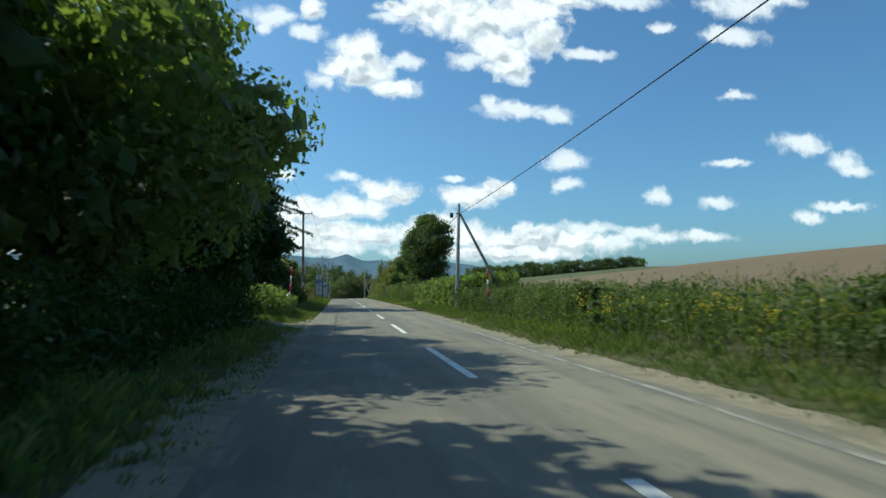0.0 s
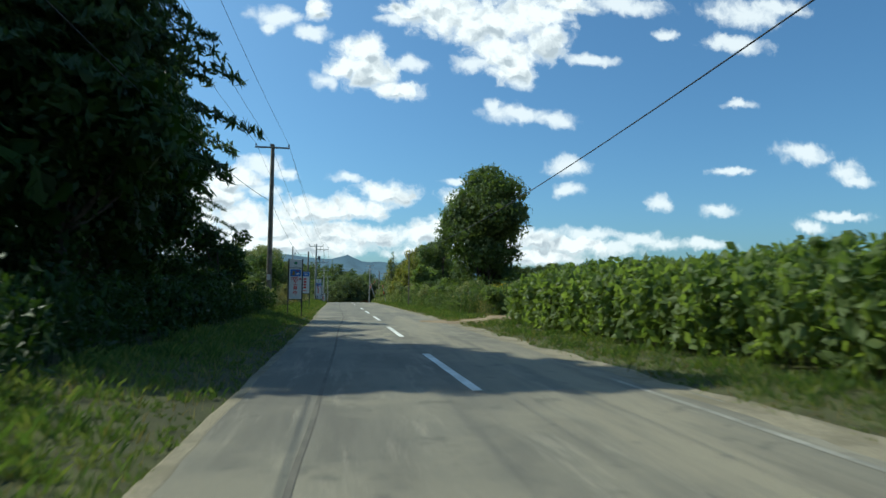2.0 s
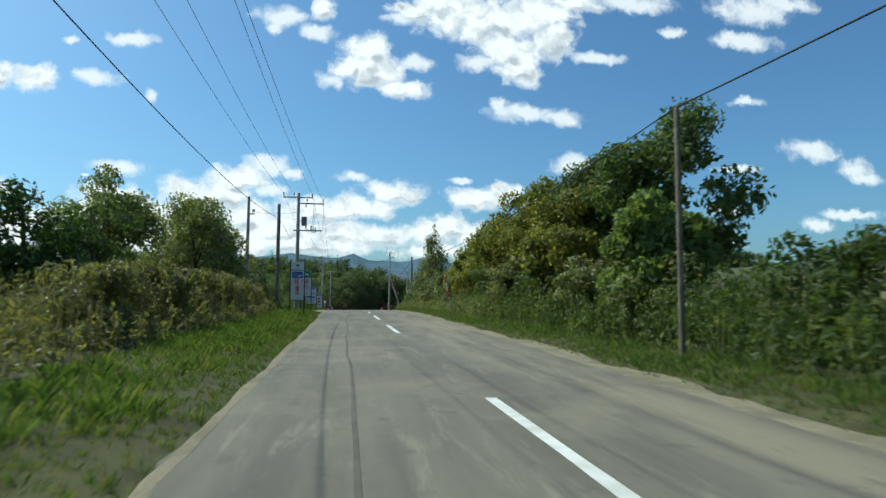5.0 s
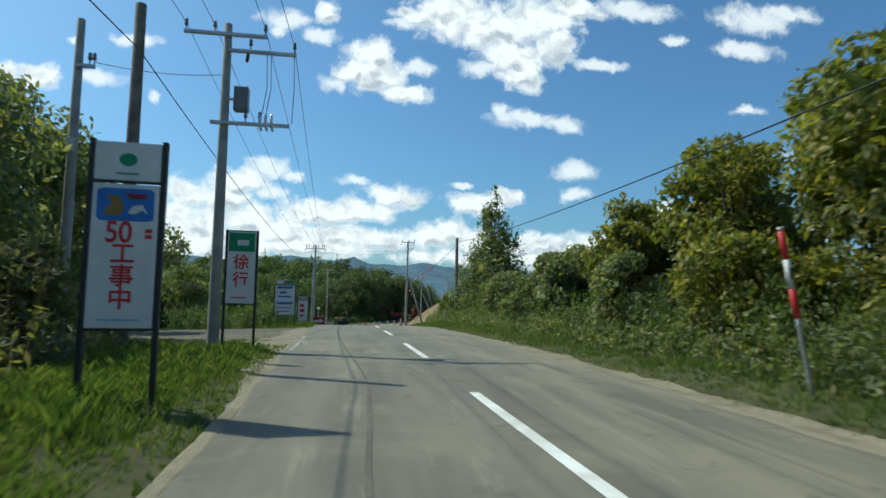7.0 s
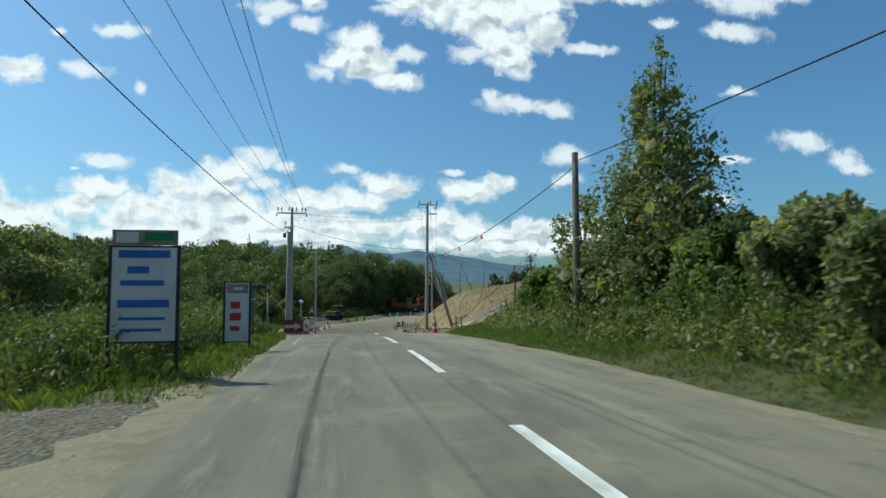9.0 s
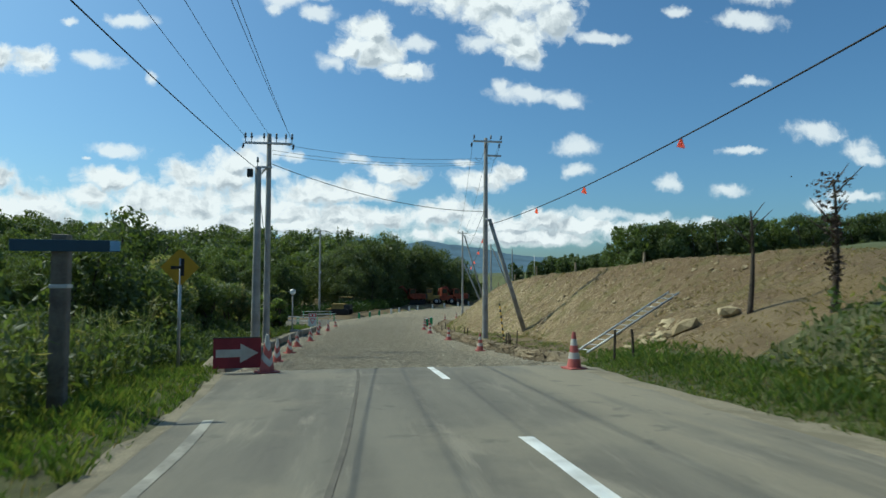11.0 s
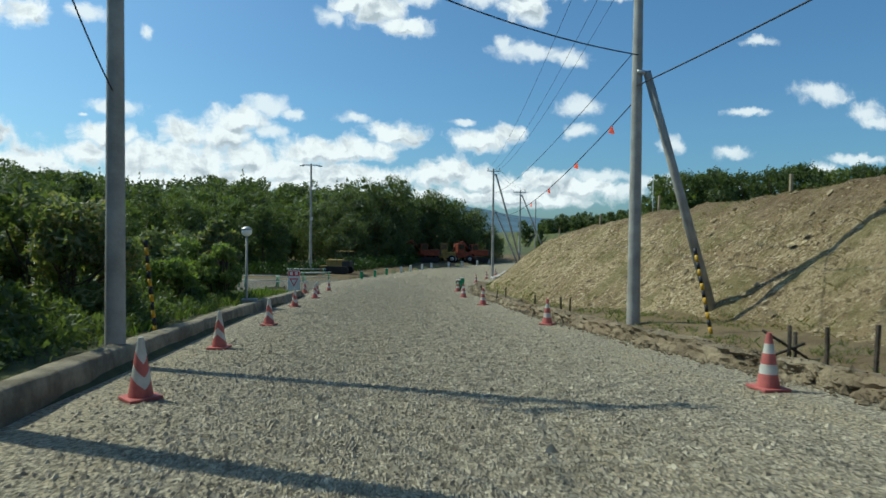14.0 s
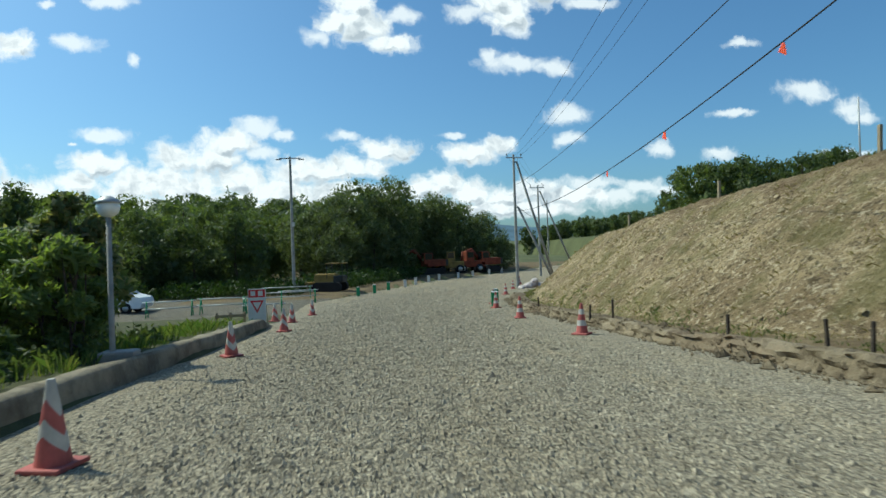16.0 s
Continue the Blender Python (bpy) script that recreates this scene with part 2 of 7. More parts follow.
M = dict(
    soil=surface("verge_soil", (0.088, 0.092, 0.034), (0.050, 0.050, 0.022), 1.6, 16.0, 0.95, bump=0.6, depth=0.05, coords="World"),
    meadow=surface("meadow", (0.105, 0.116, 0.046), (0.072, 0.078, 0.032), 0.15, 3.0, 0.95, bump=0.6, depth=0.08, coords="World"),
    earth=surface("cut_slope_earth", (0.19, 0.142, 0.078), (0.12, 0.085, 0.045), 0.9, 7.0, 0.95, bump=1.0, grain_mix=0.6, depth=0.10, third=(0.16, 0.115, 0.055), coords="World"),
    sand=surface("sandy_shoulder", (0.40, 0.345, 0.245), (0.23, 0.19, 0.125), 1.2, 28.0, 0.95, bump=0.5, coords="World"),
    stone=surface("gravel_stone", (0.50, 0.435, 0.322), (0.22, 0.188, 0.134), 6.0, 30.0, 0.9, bump=0.4, coords="World", island=0.6),
    rock=surface("slope_stone", (0.40, 0.325, 0.20), (0.20, 0.155, 0.085), 3.0, 20.0, 0.9, bump=0.5, coords="World", island=0.8),
    track=surface("track_earth", (0.33, 0.25, 0.155), (0.19, 0.135, 0.08), 1.0, 12.0, 0.95, bump=0.8, grain_mix=0.5, depth=0.04, third=(0.26, 0.185, 0.105), coords="World"),
    concrete=surface("concrete", (0.36, 0.35, 0.325), (0.25, 0.24, 0.22), 2.0, 30.0, 0.85, bump=0.25),
    kerb=surface("weathered_kerb", (0.29, 0.248, 0.178), (0.125, 0.102, 0.070), 1.6, 14.0, 0.95, bump=0.8, depth=0.03, coords="World"),
    wood=surface("weathered_pole_wood", (0.22, 0.19, 0.15), (0.12, 0.10, 0.08), 3.0, 25.0, 0.9, bump=0.4),
    bark=surface("bark", (0.10, 0.08, 0.06), (0.045, 0.036, 0.03), 5.0, 30.0, 0.95, bump=0.8, depth=0.03),
    steel=plain("galvanised_steel", (0.45, 0.46, 0.46), 0.5, 0.7),
    dark=plain("dark_paint", (0.035, 0.037, 0.036), 0.55),
    rubber=plain("rubber", (0.02, 0.02, 0.02), 0.8),
    white=plain("white_board", (0.66, 0.66, 0.64), 0.45, wear=0.12),
    paint=surface("road_paint", (0.78, 0.78, 0.75), (0.55, 0.54, 0.50), 2.0, 45.0, 0.75, bump=0.2, coords="World"),
    red=plain("red_paint", (0.55, 0.035, 0.04), 0.5),
    board_red=plain("dull_red_board", (0.23, 0.03, 0.045), 0.55),
    cone_red=plain("faded_cone_red", (0.48, 0.135, 0.12), 0.65, wear=0.4),
    sacking=plain("dirty_white_sacking", (0.64, 0.56, 0.53), 0.9, wear=0.45),
    cone_white=plain("dusty_white", (0.56, 0.54, 0.49), 0.6, wear=0.3),
    blue=plain("blue_print", (0.05, 0.18, 0.52), 0.5),
    faded_blue=plain("faded_blue_board", (0.045, 0.085, 0.12), 0.6),
    withered=foliage("withered_leaf", (0.035, 0.022, 0.018), (0.10, 0.07, 0.055), 0.15),
    pale_blue=plain("pale_blue_print", (0.30, 0.52, 0.74), 0.5),
    green=plain("green_print", (0.03, 0.26, 0.11), 0.5),
    yellow=plain("yellow_paint", (0.50, 0.29, 0.02), 0.5),
    orange=plain("orange_machine_paint", (0.20, 0.045, 0.022), 0.75, wear=0.4),
    machine_yellow=plain("faded_machine_yellow", (0.30, 0.205, 0.06), 0.75, wear=0.4),
    black=plain("black_print", (0.02, 0.02, 0.022), 0.5),
    car=plain("white_car_paint", (0.80, 0.81, 0.82), 0.22, wear=0.03),
    pink=foliage("pink_flag", (0.85, 0.27, 0.36), (0.92, 0.38, 0.46), 0.55),
    wire=plain("cable_sheath", (0.03, 0.03, 0.032), 0.6),
    pin=plain("grey_insulator", (0.17, 0.17, 0.175), 0.35),
    ceramic=plain("insulator", (0.62, 0.62, 0.60), 0.3),
    ledge=surface("broken_earth", (0.30, 0.24, 0.155), (0.15, 0.114, 0.070), 1.3, 16.0, 0.95, bump=1.0, grain_mix=0.6, depth=0.05, third=(0.21, 0.155, 0.098), coords="World"),
    bamboo=plain("weathered_timber", (0.36, 0.29, 0.19), 0.9, wear=0.4),
    # darkest leaves: dark foliage, and shade below trees put into the colour
    leaf_dark_shade=foliage("leaf_dark_shade", (0.014, 0.029, 0.007), (0.050, 0.088, 0.016), 0.30),
    leaf=foliage("leaf_green", (0.050, 0.076, 0.028), (0.138, 0.176, 0.064), 0.45),
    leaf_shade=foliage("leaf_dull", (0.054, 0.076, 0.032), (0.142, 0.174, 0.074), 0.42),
    leaf_bright=foliage("leaf_bright", (0.092, 0.132, 0.044), (0.215, 0.262, 0.098), 0.52),
    leaf_yellow=foliage("leaf_yellowing", (0.085, 0.104, 0.028), (0.215, 0.225, 0.058), 0.42, (0.35, 0.285, 0.075)),
    leaf_grey=foliage("leaf_greygreen", (0.080, 0.105, 0.045), (0.205, 0.235, 0.11), 0.44, (0.29, 0.26, 0.15)),
    bramble=foliage("bramble_leaf", (0.098, 0.106, 0.050), (0.205, 0.205, 0.098), 0.42, (0.26, 0.21, 0.115)),
    leaf_dry=foliage("dry_stems", (0.13, 0.11, 0.05), (0.30, 0.25, 0.12), 0.25),
    needle=foliage("needles", (0.025, 0.050, 0.022), (0.075, 0.120, 0.050), 0.25),
    grass=foliage("grass", (0.056, 0.096, 0.026), (0.152, 0.214, 0.062), 0.40, (0.205, 0.215, 0.075), patch=0.9),
    straw=foliage("dry_grass", (0.155, 0.118, 0.052), (0.32, 0.255, 0.125), 0.3),
    flower=foliage("yellow_flowers", (0.48, 0.36, 0.03), (0.70, 0.52, 0.05), 0.3),
    forest=foliage("forest_leaf", (0.056, 0.078, 0.036), (0.118, 0.146, 0.062), 0.42, patch=0.25),
    clump=foliage("clump_leaf", (0.062, 0.082, 0.042), (0.150, 0.176, 0.082), 0.40, patch=0.25),
    forest_light=foliage("forest_leaf_light", (0.080, 0.108, 0.040), (0.165, 0.198, 0.070), 0.40, patch=0.25),
)


def ploughed():
    m, t, b = shader("ploughed_field")
    pos = t.nodes.new("ShaderNodeNewGeometry").outputs["Position"]
    wave = t.nodes.new("ShaderNodeTexWave")
    wave.wave_type, wave.bands_direction = "BANDS", "X"
    turned = node(t, "ShaderNodeVectorRotate", i0=pos)
    turned.inputs["Angle"].default_value = radians(-58)
    t.links.new(turned.outputs[0], wave.inputs["Vector"])
    wave.inputs["Scale"].default_value, wave.inputs["Distortion"].default_value, wave.inputs["Detail"].default_value = 0.22, 1.2, 3.0
    big = noise_node(t, pos, 0.05, 4.0, 0.6)
    clod = noise_node(t, pos, 2.5, 5.0, 0.7)
    c = mix_node(t, wave.outputs["Fac"], (0.105, 0.066, 0.035), (0.215, 0.148, 0.084))
    c = mix_node(t, ramp_node(t, big.outputs["Fac"], 0.42, 0.62), c, (0.175, 0.128, 0.066))
    c = mix_node(t, ramp_node(t, clod.outputs["Fac"], 0.35, 0.8), c, (0.14, 0.09, 0.05))
    t.links.new(c, b.inputs["Base Color"])
    b.inputs["Roughness"].default_value = 0.95
    n = t.nodes.new("ShaderNodeBump")
    n.inputs["Strength"].default_value, n.inputs["Distance"].default_value = 0.7, 0.15
    t.links.new(math_node(t, "ADD", wave.outputs["Fac"], clod.outputs["Fac"]), n.inputs["Height"])
    t.links.new(n.outputs[0], b.inputs["Normal"])
    return m


def asphalt():
    m, t, b = shader("worn_asphalt")
    pos = t.nodes.new("ShaderNodeNewGeometry").outputs["Position"]
    along = vec_node(t, "MULTIPLY", pos, (1.0, 0.10, 1.0)).outputs[0]
    streak = noise_node(t, along, 1.6, 4.0, 0.6)
    patch = noise_node(t, pos, 0.45, 5.0, 0.62)
    spot = noise_node(t, pos, 2.6, 4.0, 0.55)
    grit = noise_node(t, pos, 130.0, 3.0, 0.7)
    smear = noise_node(t, vec_node(t, "MULTIPLY", pos, (1.5, 0.20, 1.0)).outputs[0], 1.5, 7.0, 0.72, 0.3)
    c = mix_node(t, ramp_node(t, streak.outputs["Fac"], 0.30, 0.70), (0.205, 0.186, 0.142), (0.135, 0.122, 0.096))
    c = mix_node(t, ramp_node(t, patch.outputs["Fac"], 0.46, 0.66), c, (0.230, 0.205, 0.150))
    c = mix_node(t, math_node(t, "MULTIPLY", ramp_node(t, smear.outputs["Fac"], 0.52, 0.68), 0.7), c, (0.305, 0.272, 0.205))
    xyz = node(t, "ShaderNodeSeparateXYZ", i0=pos)
    lane = math_node(t, "MULTIPLY", ramp_node(t, xyz.outputs[0], 1.6, 2.9), ramp_node(t, xyz.outputs[0], 4.6, 3.6))
    dusty = noise_node(t, vec_node(t, "MULTIPLY", pos, (1.0, 0.12, 1.0)).outputs[0], 1.1, 5.0, 0.6)
    c = mix_node(t, math_node(t, "MULTIPLY", lane, ramp_node(t, dusty.outputs["Fac"], 0.38, 0.62)), c, (0.285, 0.248, 0.175))
    swirl = noise_node(t, pos, 1.3, 6.0, 0.7, 1.2)
    here = math_node(t, "MULTIPLY", ramp_node(t, xyz.outputs[1], 44.0, 52.0), ramp_node(t, xyz.outputs[1], 72.0, 60.0))
    c = mix_node(t, math_node(t, "MULTIPLY", here, ramp_node(t, swirl.outputs["Fac"], 0.50, 0.64)), c, (0.33, 0.295, 0.215))
    c = mix_node(t, math_node(t, "MULTIPLY", ramp_node(t, spot.outputs["Fac"], 0.40, 0.28), 0.6), c, (0.105, 0.096, 0.078))
    c = mix_node(t, math_node(t, "MULTIPLY", ramp_node(t, grit.outputs["Fac"], 0.35, 0.65), 0.35), c, (0.065, 0.065, 0.065))
    t.links.new(c, b.inputs["Base Color"])
    b.inputs["Roughness"].default_value, b.inputs["Specular IOR Level"].default_value = 0.82, 0.35
    n = t.nodes.new("ShaderNodeBump")
    n.inputs["Strength"].default_value, n.inputs["Distance"].default_value = 0.5, 0.006
    t.links.new(grit.outputs["Fac"], n.inputs["Height"])
    t.links.new(n.outputs[0], b.inputs["Normal"])
    return m


def slope_earth():
    """Bare cut earth: tan and brown by patch, beds of broken stone dipping along the face, dark cracks, a little straw."""
    m, t, b = shader("bare_slope_earth")
    pos = t.nodes.new("ShaderNodeNewGeometry").outputs["Position"]
    slant = node(t, "ShaderNodeVectorRotate", i0=pos)
    slant.rotation_type = "X_AXIS"
    slant.inputs["Angle"].default_value = radians(58)
    drawn = vec_node(t, "MULTIPLY", slant.outputs[0], (1.0, 0.85, 1.35)).outputs[0]
    big, streak = noise_node(t, pos, 0.45, 5.0, 0.6), noise_node(t, drawn, 1.7, 6.0, 0.68)
    chip, lump, grit = noise_node(t, drawn, 6.5, 6.0, 0.75), noise_node(t, pos, 3.0, 6.0, 0.78), noise_node(t, pos, 11.0, 5.0, 0.8)
    c = mix_node(t, ramp_node(t, big.outputs["Fac"], 0.36, 0.62), (0.400, 0.308, 0.175), (0.260, 0.188, 0.104))
    c = mix_node(t, math_node(t, "MULTIPLY", ramp_node(t, streak.outputs["Fac"], 0.50, 0.64), 0.7), c, (0.140, 0.098, 0.052))
    c = mix_node(t, math_node(t, "MULTIPLY", ramp_node(t, chip.outputs["Fac"], 0.52, 0.62), 0.85), c, (0.64, 0.53, 0.355))
    c = mix_node(t, ramp_node(t, lump.outputs["Fac"], 0.45, 0.36), c, (0.105, 0.078, 0.042))
    c = mix_node(t, math_node(t, "MULTIPLY", ramp_node(t, grit.outputs["Fac"], 0.49, 0.38), 0.9), c, (0.085, 0.062, 0.036))
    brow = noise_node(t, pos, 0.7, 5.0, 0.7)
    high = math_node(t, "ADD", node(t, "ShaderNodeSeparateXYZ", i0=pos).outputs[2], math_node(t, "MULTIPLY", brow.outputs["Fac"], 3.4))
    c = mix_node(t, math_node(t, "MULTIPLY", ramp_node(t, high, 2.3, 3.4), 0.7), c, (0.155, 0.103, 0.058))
    start = math_node(t, "ADD", node(t, "ShaderNodeSeparateXYZ", i0=pos).outputs[1], math_node(t, "MULTIPLY", big.outputs["Fac"], 14.0))
    c = mix_node(t, math_node(t, "MULTIPLY", ramp_node(t, start, 182.0, 171.0), 0.5), c, (0.185, 0.128, 0.070))
    green = noise_node(t, pos, 0.8, 4.0, 0.6)
    c = mix_node(t, math_node(t, "MULTIPLY", ramp_node(t, green.outputs["Fac"], 0.48, 0.66), 0.65), c, (0.165, 0.145, 0.058))
    t.links.new(c, b.inputs["Base Color"])
    b.inputs["Roughness"].default_value, b.inputs["Specular IOR Level"].default_value = 0.95, 0.2
    n = t.nodes.new("ShaderNodeBump")
    n.inputs["Strength"].default_value, n.inputs["Distance"].default_value = 1.0, 0.10
    t.links.new(math_node(t, "ADD", chip.outputs["Fac"], math_node(t, "MULTIPLY", grit.outputs["Fac"], 0.5)), n.inputs["Height"])
    t.links.new(n.outputs[0], b.inputs["Normal"])
    return m


def gravel_bed(name, pale, dark, sandy, pebble=24.0):
    """Crushed stone: pebbles of their own grey in two sizes, dark gaps, sandy drifts along the way."""
    m, t, b = shader(name)
    pos = t.nodes.new("ShaderNodeNewGeometry").outputs["Position"]
    warp = noise_node(t, pos, 9.0, 3.0, 0.6)
    bent = vec_node(t, "MULTIPLY_ADD", warp.outputs["Color"], (0.05, 0.05, 0.05), pos).outputs[0]
    cells = []
    for scale in (pebble, pebble * 2.3):
        v = t.nodes.new("ShaderNodeTexVoronoi")
        t.links.new(bent, v.inputs["Vector"])
        v.inputs["Scale"].default_value = scale
        cells.append(v)
    tone = [node(t, "ShaderNodeSeparateColor", i0=v.outputs["Color"]).outputs[0] for v in cells]
    c = mix_node(t, tone[0], dark, pale)
    small = mix_node(t, tone[1], dark, pale)
    pick = noise_node(t, pos, 5.0, 4.0, 0.7)
    c = mix_node(t, ramp_node(t, pick.outputs["Fac"], 0.44, 0.56), c, small)
    drift = noise_node(t, vec_node(t, "MULTIPLY", pos, (1.0, 0.22, 1.0)).outputs[0], 0.9, 5.0, 0.65)
    c = mix_node(t, math_node(t, "MULTIPLY", ramp_node(t, drift.outputs["Fac"], 0.46, 0.66), 0.65), c, sandy)
    gap = ramp_node(t, cells[0].outputs["Distance"], 0.42, 0.72)
    c = mix_node(t, math_node(t, "MULTIPLY", gap, 0.6), c, tuple(q * 0.35 for q in dark))
    t.links.new(c, b.inputs["Base Color"])
    b.inputs["Roughness"].default_value, b.inputs["Specular IOR Level"].default_value = 0.95, 0.25
    n = t.nodes.new("ShaderNodeBump")
    n.invert = True
    n.inputs["Strength"].default_value, n.inputs["Distance"].default_value = 1.0, 0.03
    t.links.new(math_node(t, "ADD", cells[0].outputs["Distance"], math_node(t, "MULTIPLY", cells[1].outputs["Distance"], 0.4)), n.inputs["Height"])
    t.links.new(n.outputs[0], b.inputs["Normal"])
    return m


def ragged_sand():
    """Sand over the asphalt edge, giving way to soil in ragged patches."""
    m, t, b = shader("ragged_sand")
    pos = t.nodes.new("ShaderNodeNewGeometry").outputs["Position"]
    big, small = noise_node(t, pos, 1.1, 6.0, 0.65), noise_node(t, pos, 30.0, 4.0, 0.7)
    c = mix_node(t, ramp_node(t, small.outputs["Fac"], 0.3, 0.7), (0.31, 0.268, 0.192), (0.20, 0.172, 0.120))
    c = mix_node(t, ramp_node(t, big.outputs["Fac"], 0.46, 0.62), c, (0.19, 0.165, 0.115))
    t.links.new(c, b.inputs["Base Color"])
    b.inputs["Roughness"].default_value, b.inputs["Specular IOR Level"].default_value = 0.95, 0.2
    n = t.nodes.new("ShaderNodeBump")
    n.inputs["Strength"].default_value, n.inputs["Distance"].default_value = 0.7, 0.02
    t.links.new(small.outputs["Fac"], n.inputs["Height"])
    t.links.new(n.outputs[0], b.inputs["Normal"])
    return m


def glass():
    m, t, b = shader("dark_car_glass")
    b.inputs["Base Color"].default_value = (0.015, 0.018, 0.02, 1)
    b.inputs["Roughness"].default_value = 0.05
    return m


def mountain_haze():
    m, t, b = shader("far_mountain")
    pos = t.nodes.new("ShaderNodeNewGeometry").outputs["Position"]
    f = noise_node(t, pos, 0.012, 6.0, 0.6)
    # blue haze of distance is put into the colour, which also glows faintly
    c = mix_node(t, ramp_node(t, f.outputs["Fac"], 0.35, 0.65), (0.034, 0.064, 0.092), (0.046, 0.086, 0.122))
    t.links.new(c, b.inputs["Base Color"])
    t.links.new(c, b.inputs["Emission Color"])
    b.inputs["Emission Strength"].default_value, b.inputs["Roughness"].default_value = 0.75, 1.0
    return m


def lamp_white():
    m, t, b = shader("frosted_globe")
    b.inputs["Base Color"].default_value = (0.85, 0.85, 0.82, 1)
    b.inputs["Roughness"].default_value = 0.3
    return m


M.update(gravel=gravel_bed("gravel_bed", (0.50, 0.435, 0.315), (0.20, 0.170, 0.120), (0.40, 0.330, 0.215)), yard=gravel_bed("yard_gravel", (0.25, 0.225, 0.18), (0.085, 0.076, 0.056), (0.20, 0.165, 0.11), 17.0),
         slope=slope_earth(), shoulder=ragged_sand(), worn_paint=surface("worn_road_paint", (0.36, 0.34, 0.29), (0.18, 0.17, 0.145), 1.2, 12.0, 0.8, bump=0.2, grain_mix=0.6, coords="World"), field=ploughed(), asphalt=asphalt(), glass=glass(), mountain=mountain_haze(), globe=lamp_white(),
         seam=surface("asphalt_seam", (0.098, 0.089, 0.074), (0.140, 0.126, 0.102), 2.0, 30.0, 0.9, coords="World"))

# ---- mesh helpers ----


def np_mesh(name, verts, faces, mats, slots=None, smooth=False):
    """A mesh from arrays; faces all have one number of corners, or come as a list of such arrays."""
    verts = np.asarray(verts, np.float32)
    groups = faces if isinstance(faces, list) else [faces]
    groups = [np.asarray(g, np.int32) for g in groups if len(g)]
    me = bpy.data.meshes.new(name)
    me.vertices.add(len(verts))
    me.vertices.foreach_set("co", verts.ravel())
    loops = np.concatenate([g.ravel() for g in groups])
    sizes = np.concatenate([np.full(len(g), g.shape[1], np.int32) for g in groups])
    me.loops.add(len(loops))
    me.loops.foreach_set("vertex_index", loops)
    me.polygons.add(len(sizes))
    me.polygons.foreach_set("loop_start", np.concatenate([[0], np.cumsum(sizes)[:-1]]).astype(np.int32))
    me.polygons.foreach_set("use_smooth", np.full(len(sizes), bool(smooth)))
    for m in (mats if isinstance(mats, (list, tuple)) else [mats]):
        me.materials.append(m)
    if slots is not None:
        me.polygons.foreach_set("material_index", np.asarray(slots, np.int32))
    me.update(calc_edges=True)
    return me


class Bits:
    """Collects pieces of one mesh."""

    def __init__(self):
        self.v, self.f3, self.f4, self.n = [], [], [], 0

    def add(self, v, f):
        v = np.asarray(v, float).reshape(-1, 3)
        f = np.asarray(f, int) + self.n
        (self.f3 if f.shape[1] == 3 else self.f4).append(f)
        self.v.append(v)
        self.n += len(v)
        return self

    def mesh(self, name, mats, smooth=False):
        return np_mesh(name, np.concatenate(self.v), [np.concatenate(x) for x in (self.f3, self.f4) if x], mats, smooth=smooth)


def part(name, data, parent=None, label="", at=None):
    ob = new(name, data)
    if at is not None:
        ob.matrix_basis = at
    ob.parent = parent
    return tagged(ob, label)


def thing(name, label, category, at=None, group="", kind="", data=None):
    ob = new(name, data)
    if at is not None:
        ob.matrix_basis = at
    return tagged(ob, label, category, group, kind)


def tube(points, radii, sides=8, cap=True):
    """Verts, quads of a tube along points."""
    p = np.asarray(points, float)
    r = np.broadcast_to(np.asarray(radii, float), (len(p),))
    d = np.gradient(p, axis=0)
    d /= np.linalg.norm(d, axis=1)[:, None] + 1e-9
    ref = np.where(np.abs(d[:, 2:3]) > 0.9, np.array([[1.0, 0, 0]]), np.array([[0, 0, 1.0]]))
    a = np.cross(d, ref)
    a /= np.linalg.norm(a, axis=1)[:, None] + 1e-9
    b = np.cross(d, a)
    ang = np.linspace(0, 2 * np.pi, sides, endpoint=False)
    ring = p[:, None] + r[:, None, None] * (np.cos(ang)[None, :, None] * a[:, None] + np.sin(ang)[None, :, None] * b[:, None])
    v = ring.reshape(-1, 3)
    i, k = np.meshgrid(np.arange(len(p) - 1), np.arange(sides), indexing="ij")
    k2 = (k + 1) % sides
    f = np.stack([i * sides + k, i * sides + k2, (i + 1) * sides + k2, (i + 1) * sides + k], -1).reshape(-1, 4)
    if cap:
        n = len(v)
        v = np.concatenate([v, p[:1], p[-1:]])
        ks = np.arange(0, sides, 2)
        e = (len(p) - 1) * sides
        f = np.concatenate([f, np.stack([np.full(len(ks), n), (ks + 2) % sides, (ks + 1) % sides, ks], -1),
                            np.stack([np.full(len(ks), n + 1), e + ks, e + (ks + 1) % sides, e + (ks + 2) % sides], -1)])
    return v, f


def tube_mesh(name, points, radii, mat, sides=8, smooth=True):
    return Bits().add(*tube(points, radii, sides)).mesh(name, mat, smooth)


def box_mesh(name, size, mat, at=(0, 0, 0), bevel=0.012):
    """A box with softened edges, centred on at."""
    bm = bmesh.new()
    bmesh.ops.create_cube(bm, size=1.0, matrix=Matrix.Translation(at) @ Matrix.Diagonal((*size, 1)))
    if bevel:
        bmesh.ops.bevel(bm, geom=bm.edges[:], offset=min(bevel, min(size) * 0.3), segments=2, affect="EDGES", profile=0.6)
    me = bpy.data.meshes.new(name)
    bm.to_mesh(me)
    bm.free()
    me.materials.append(mat)
    return me


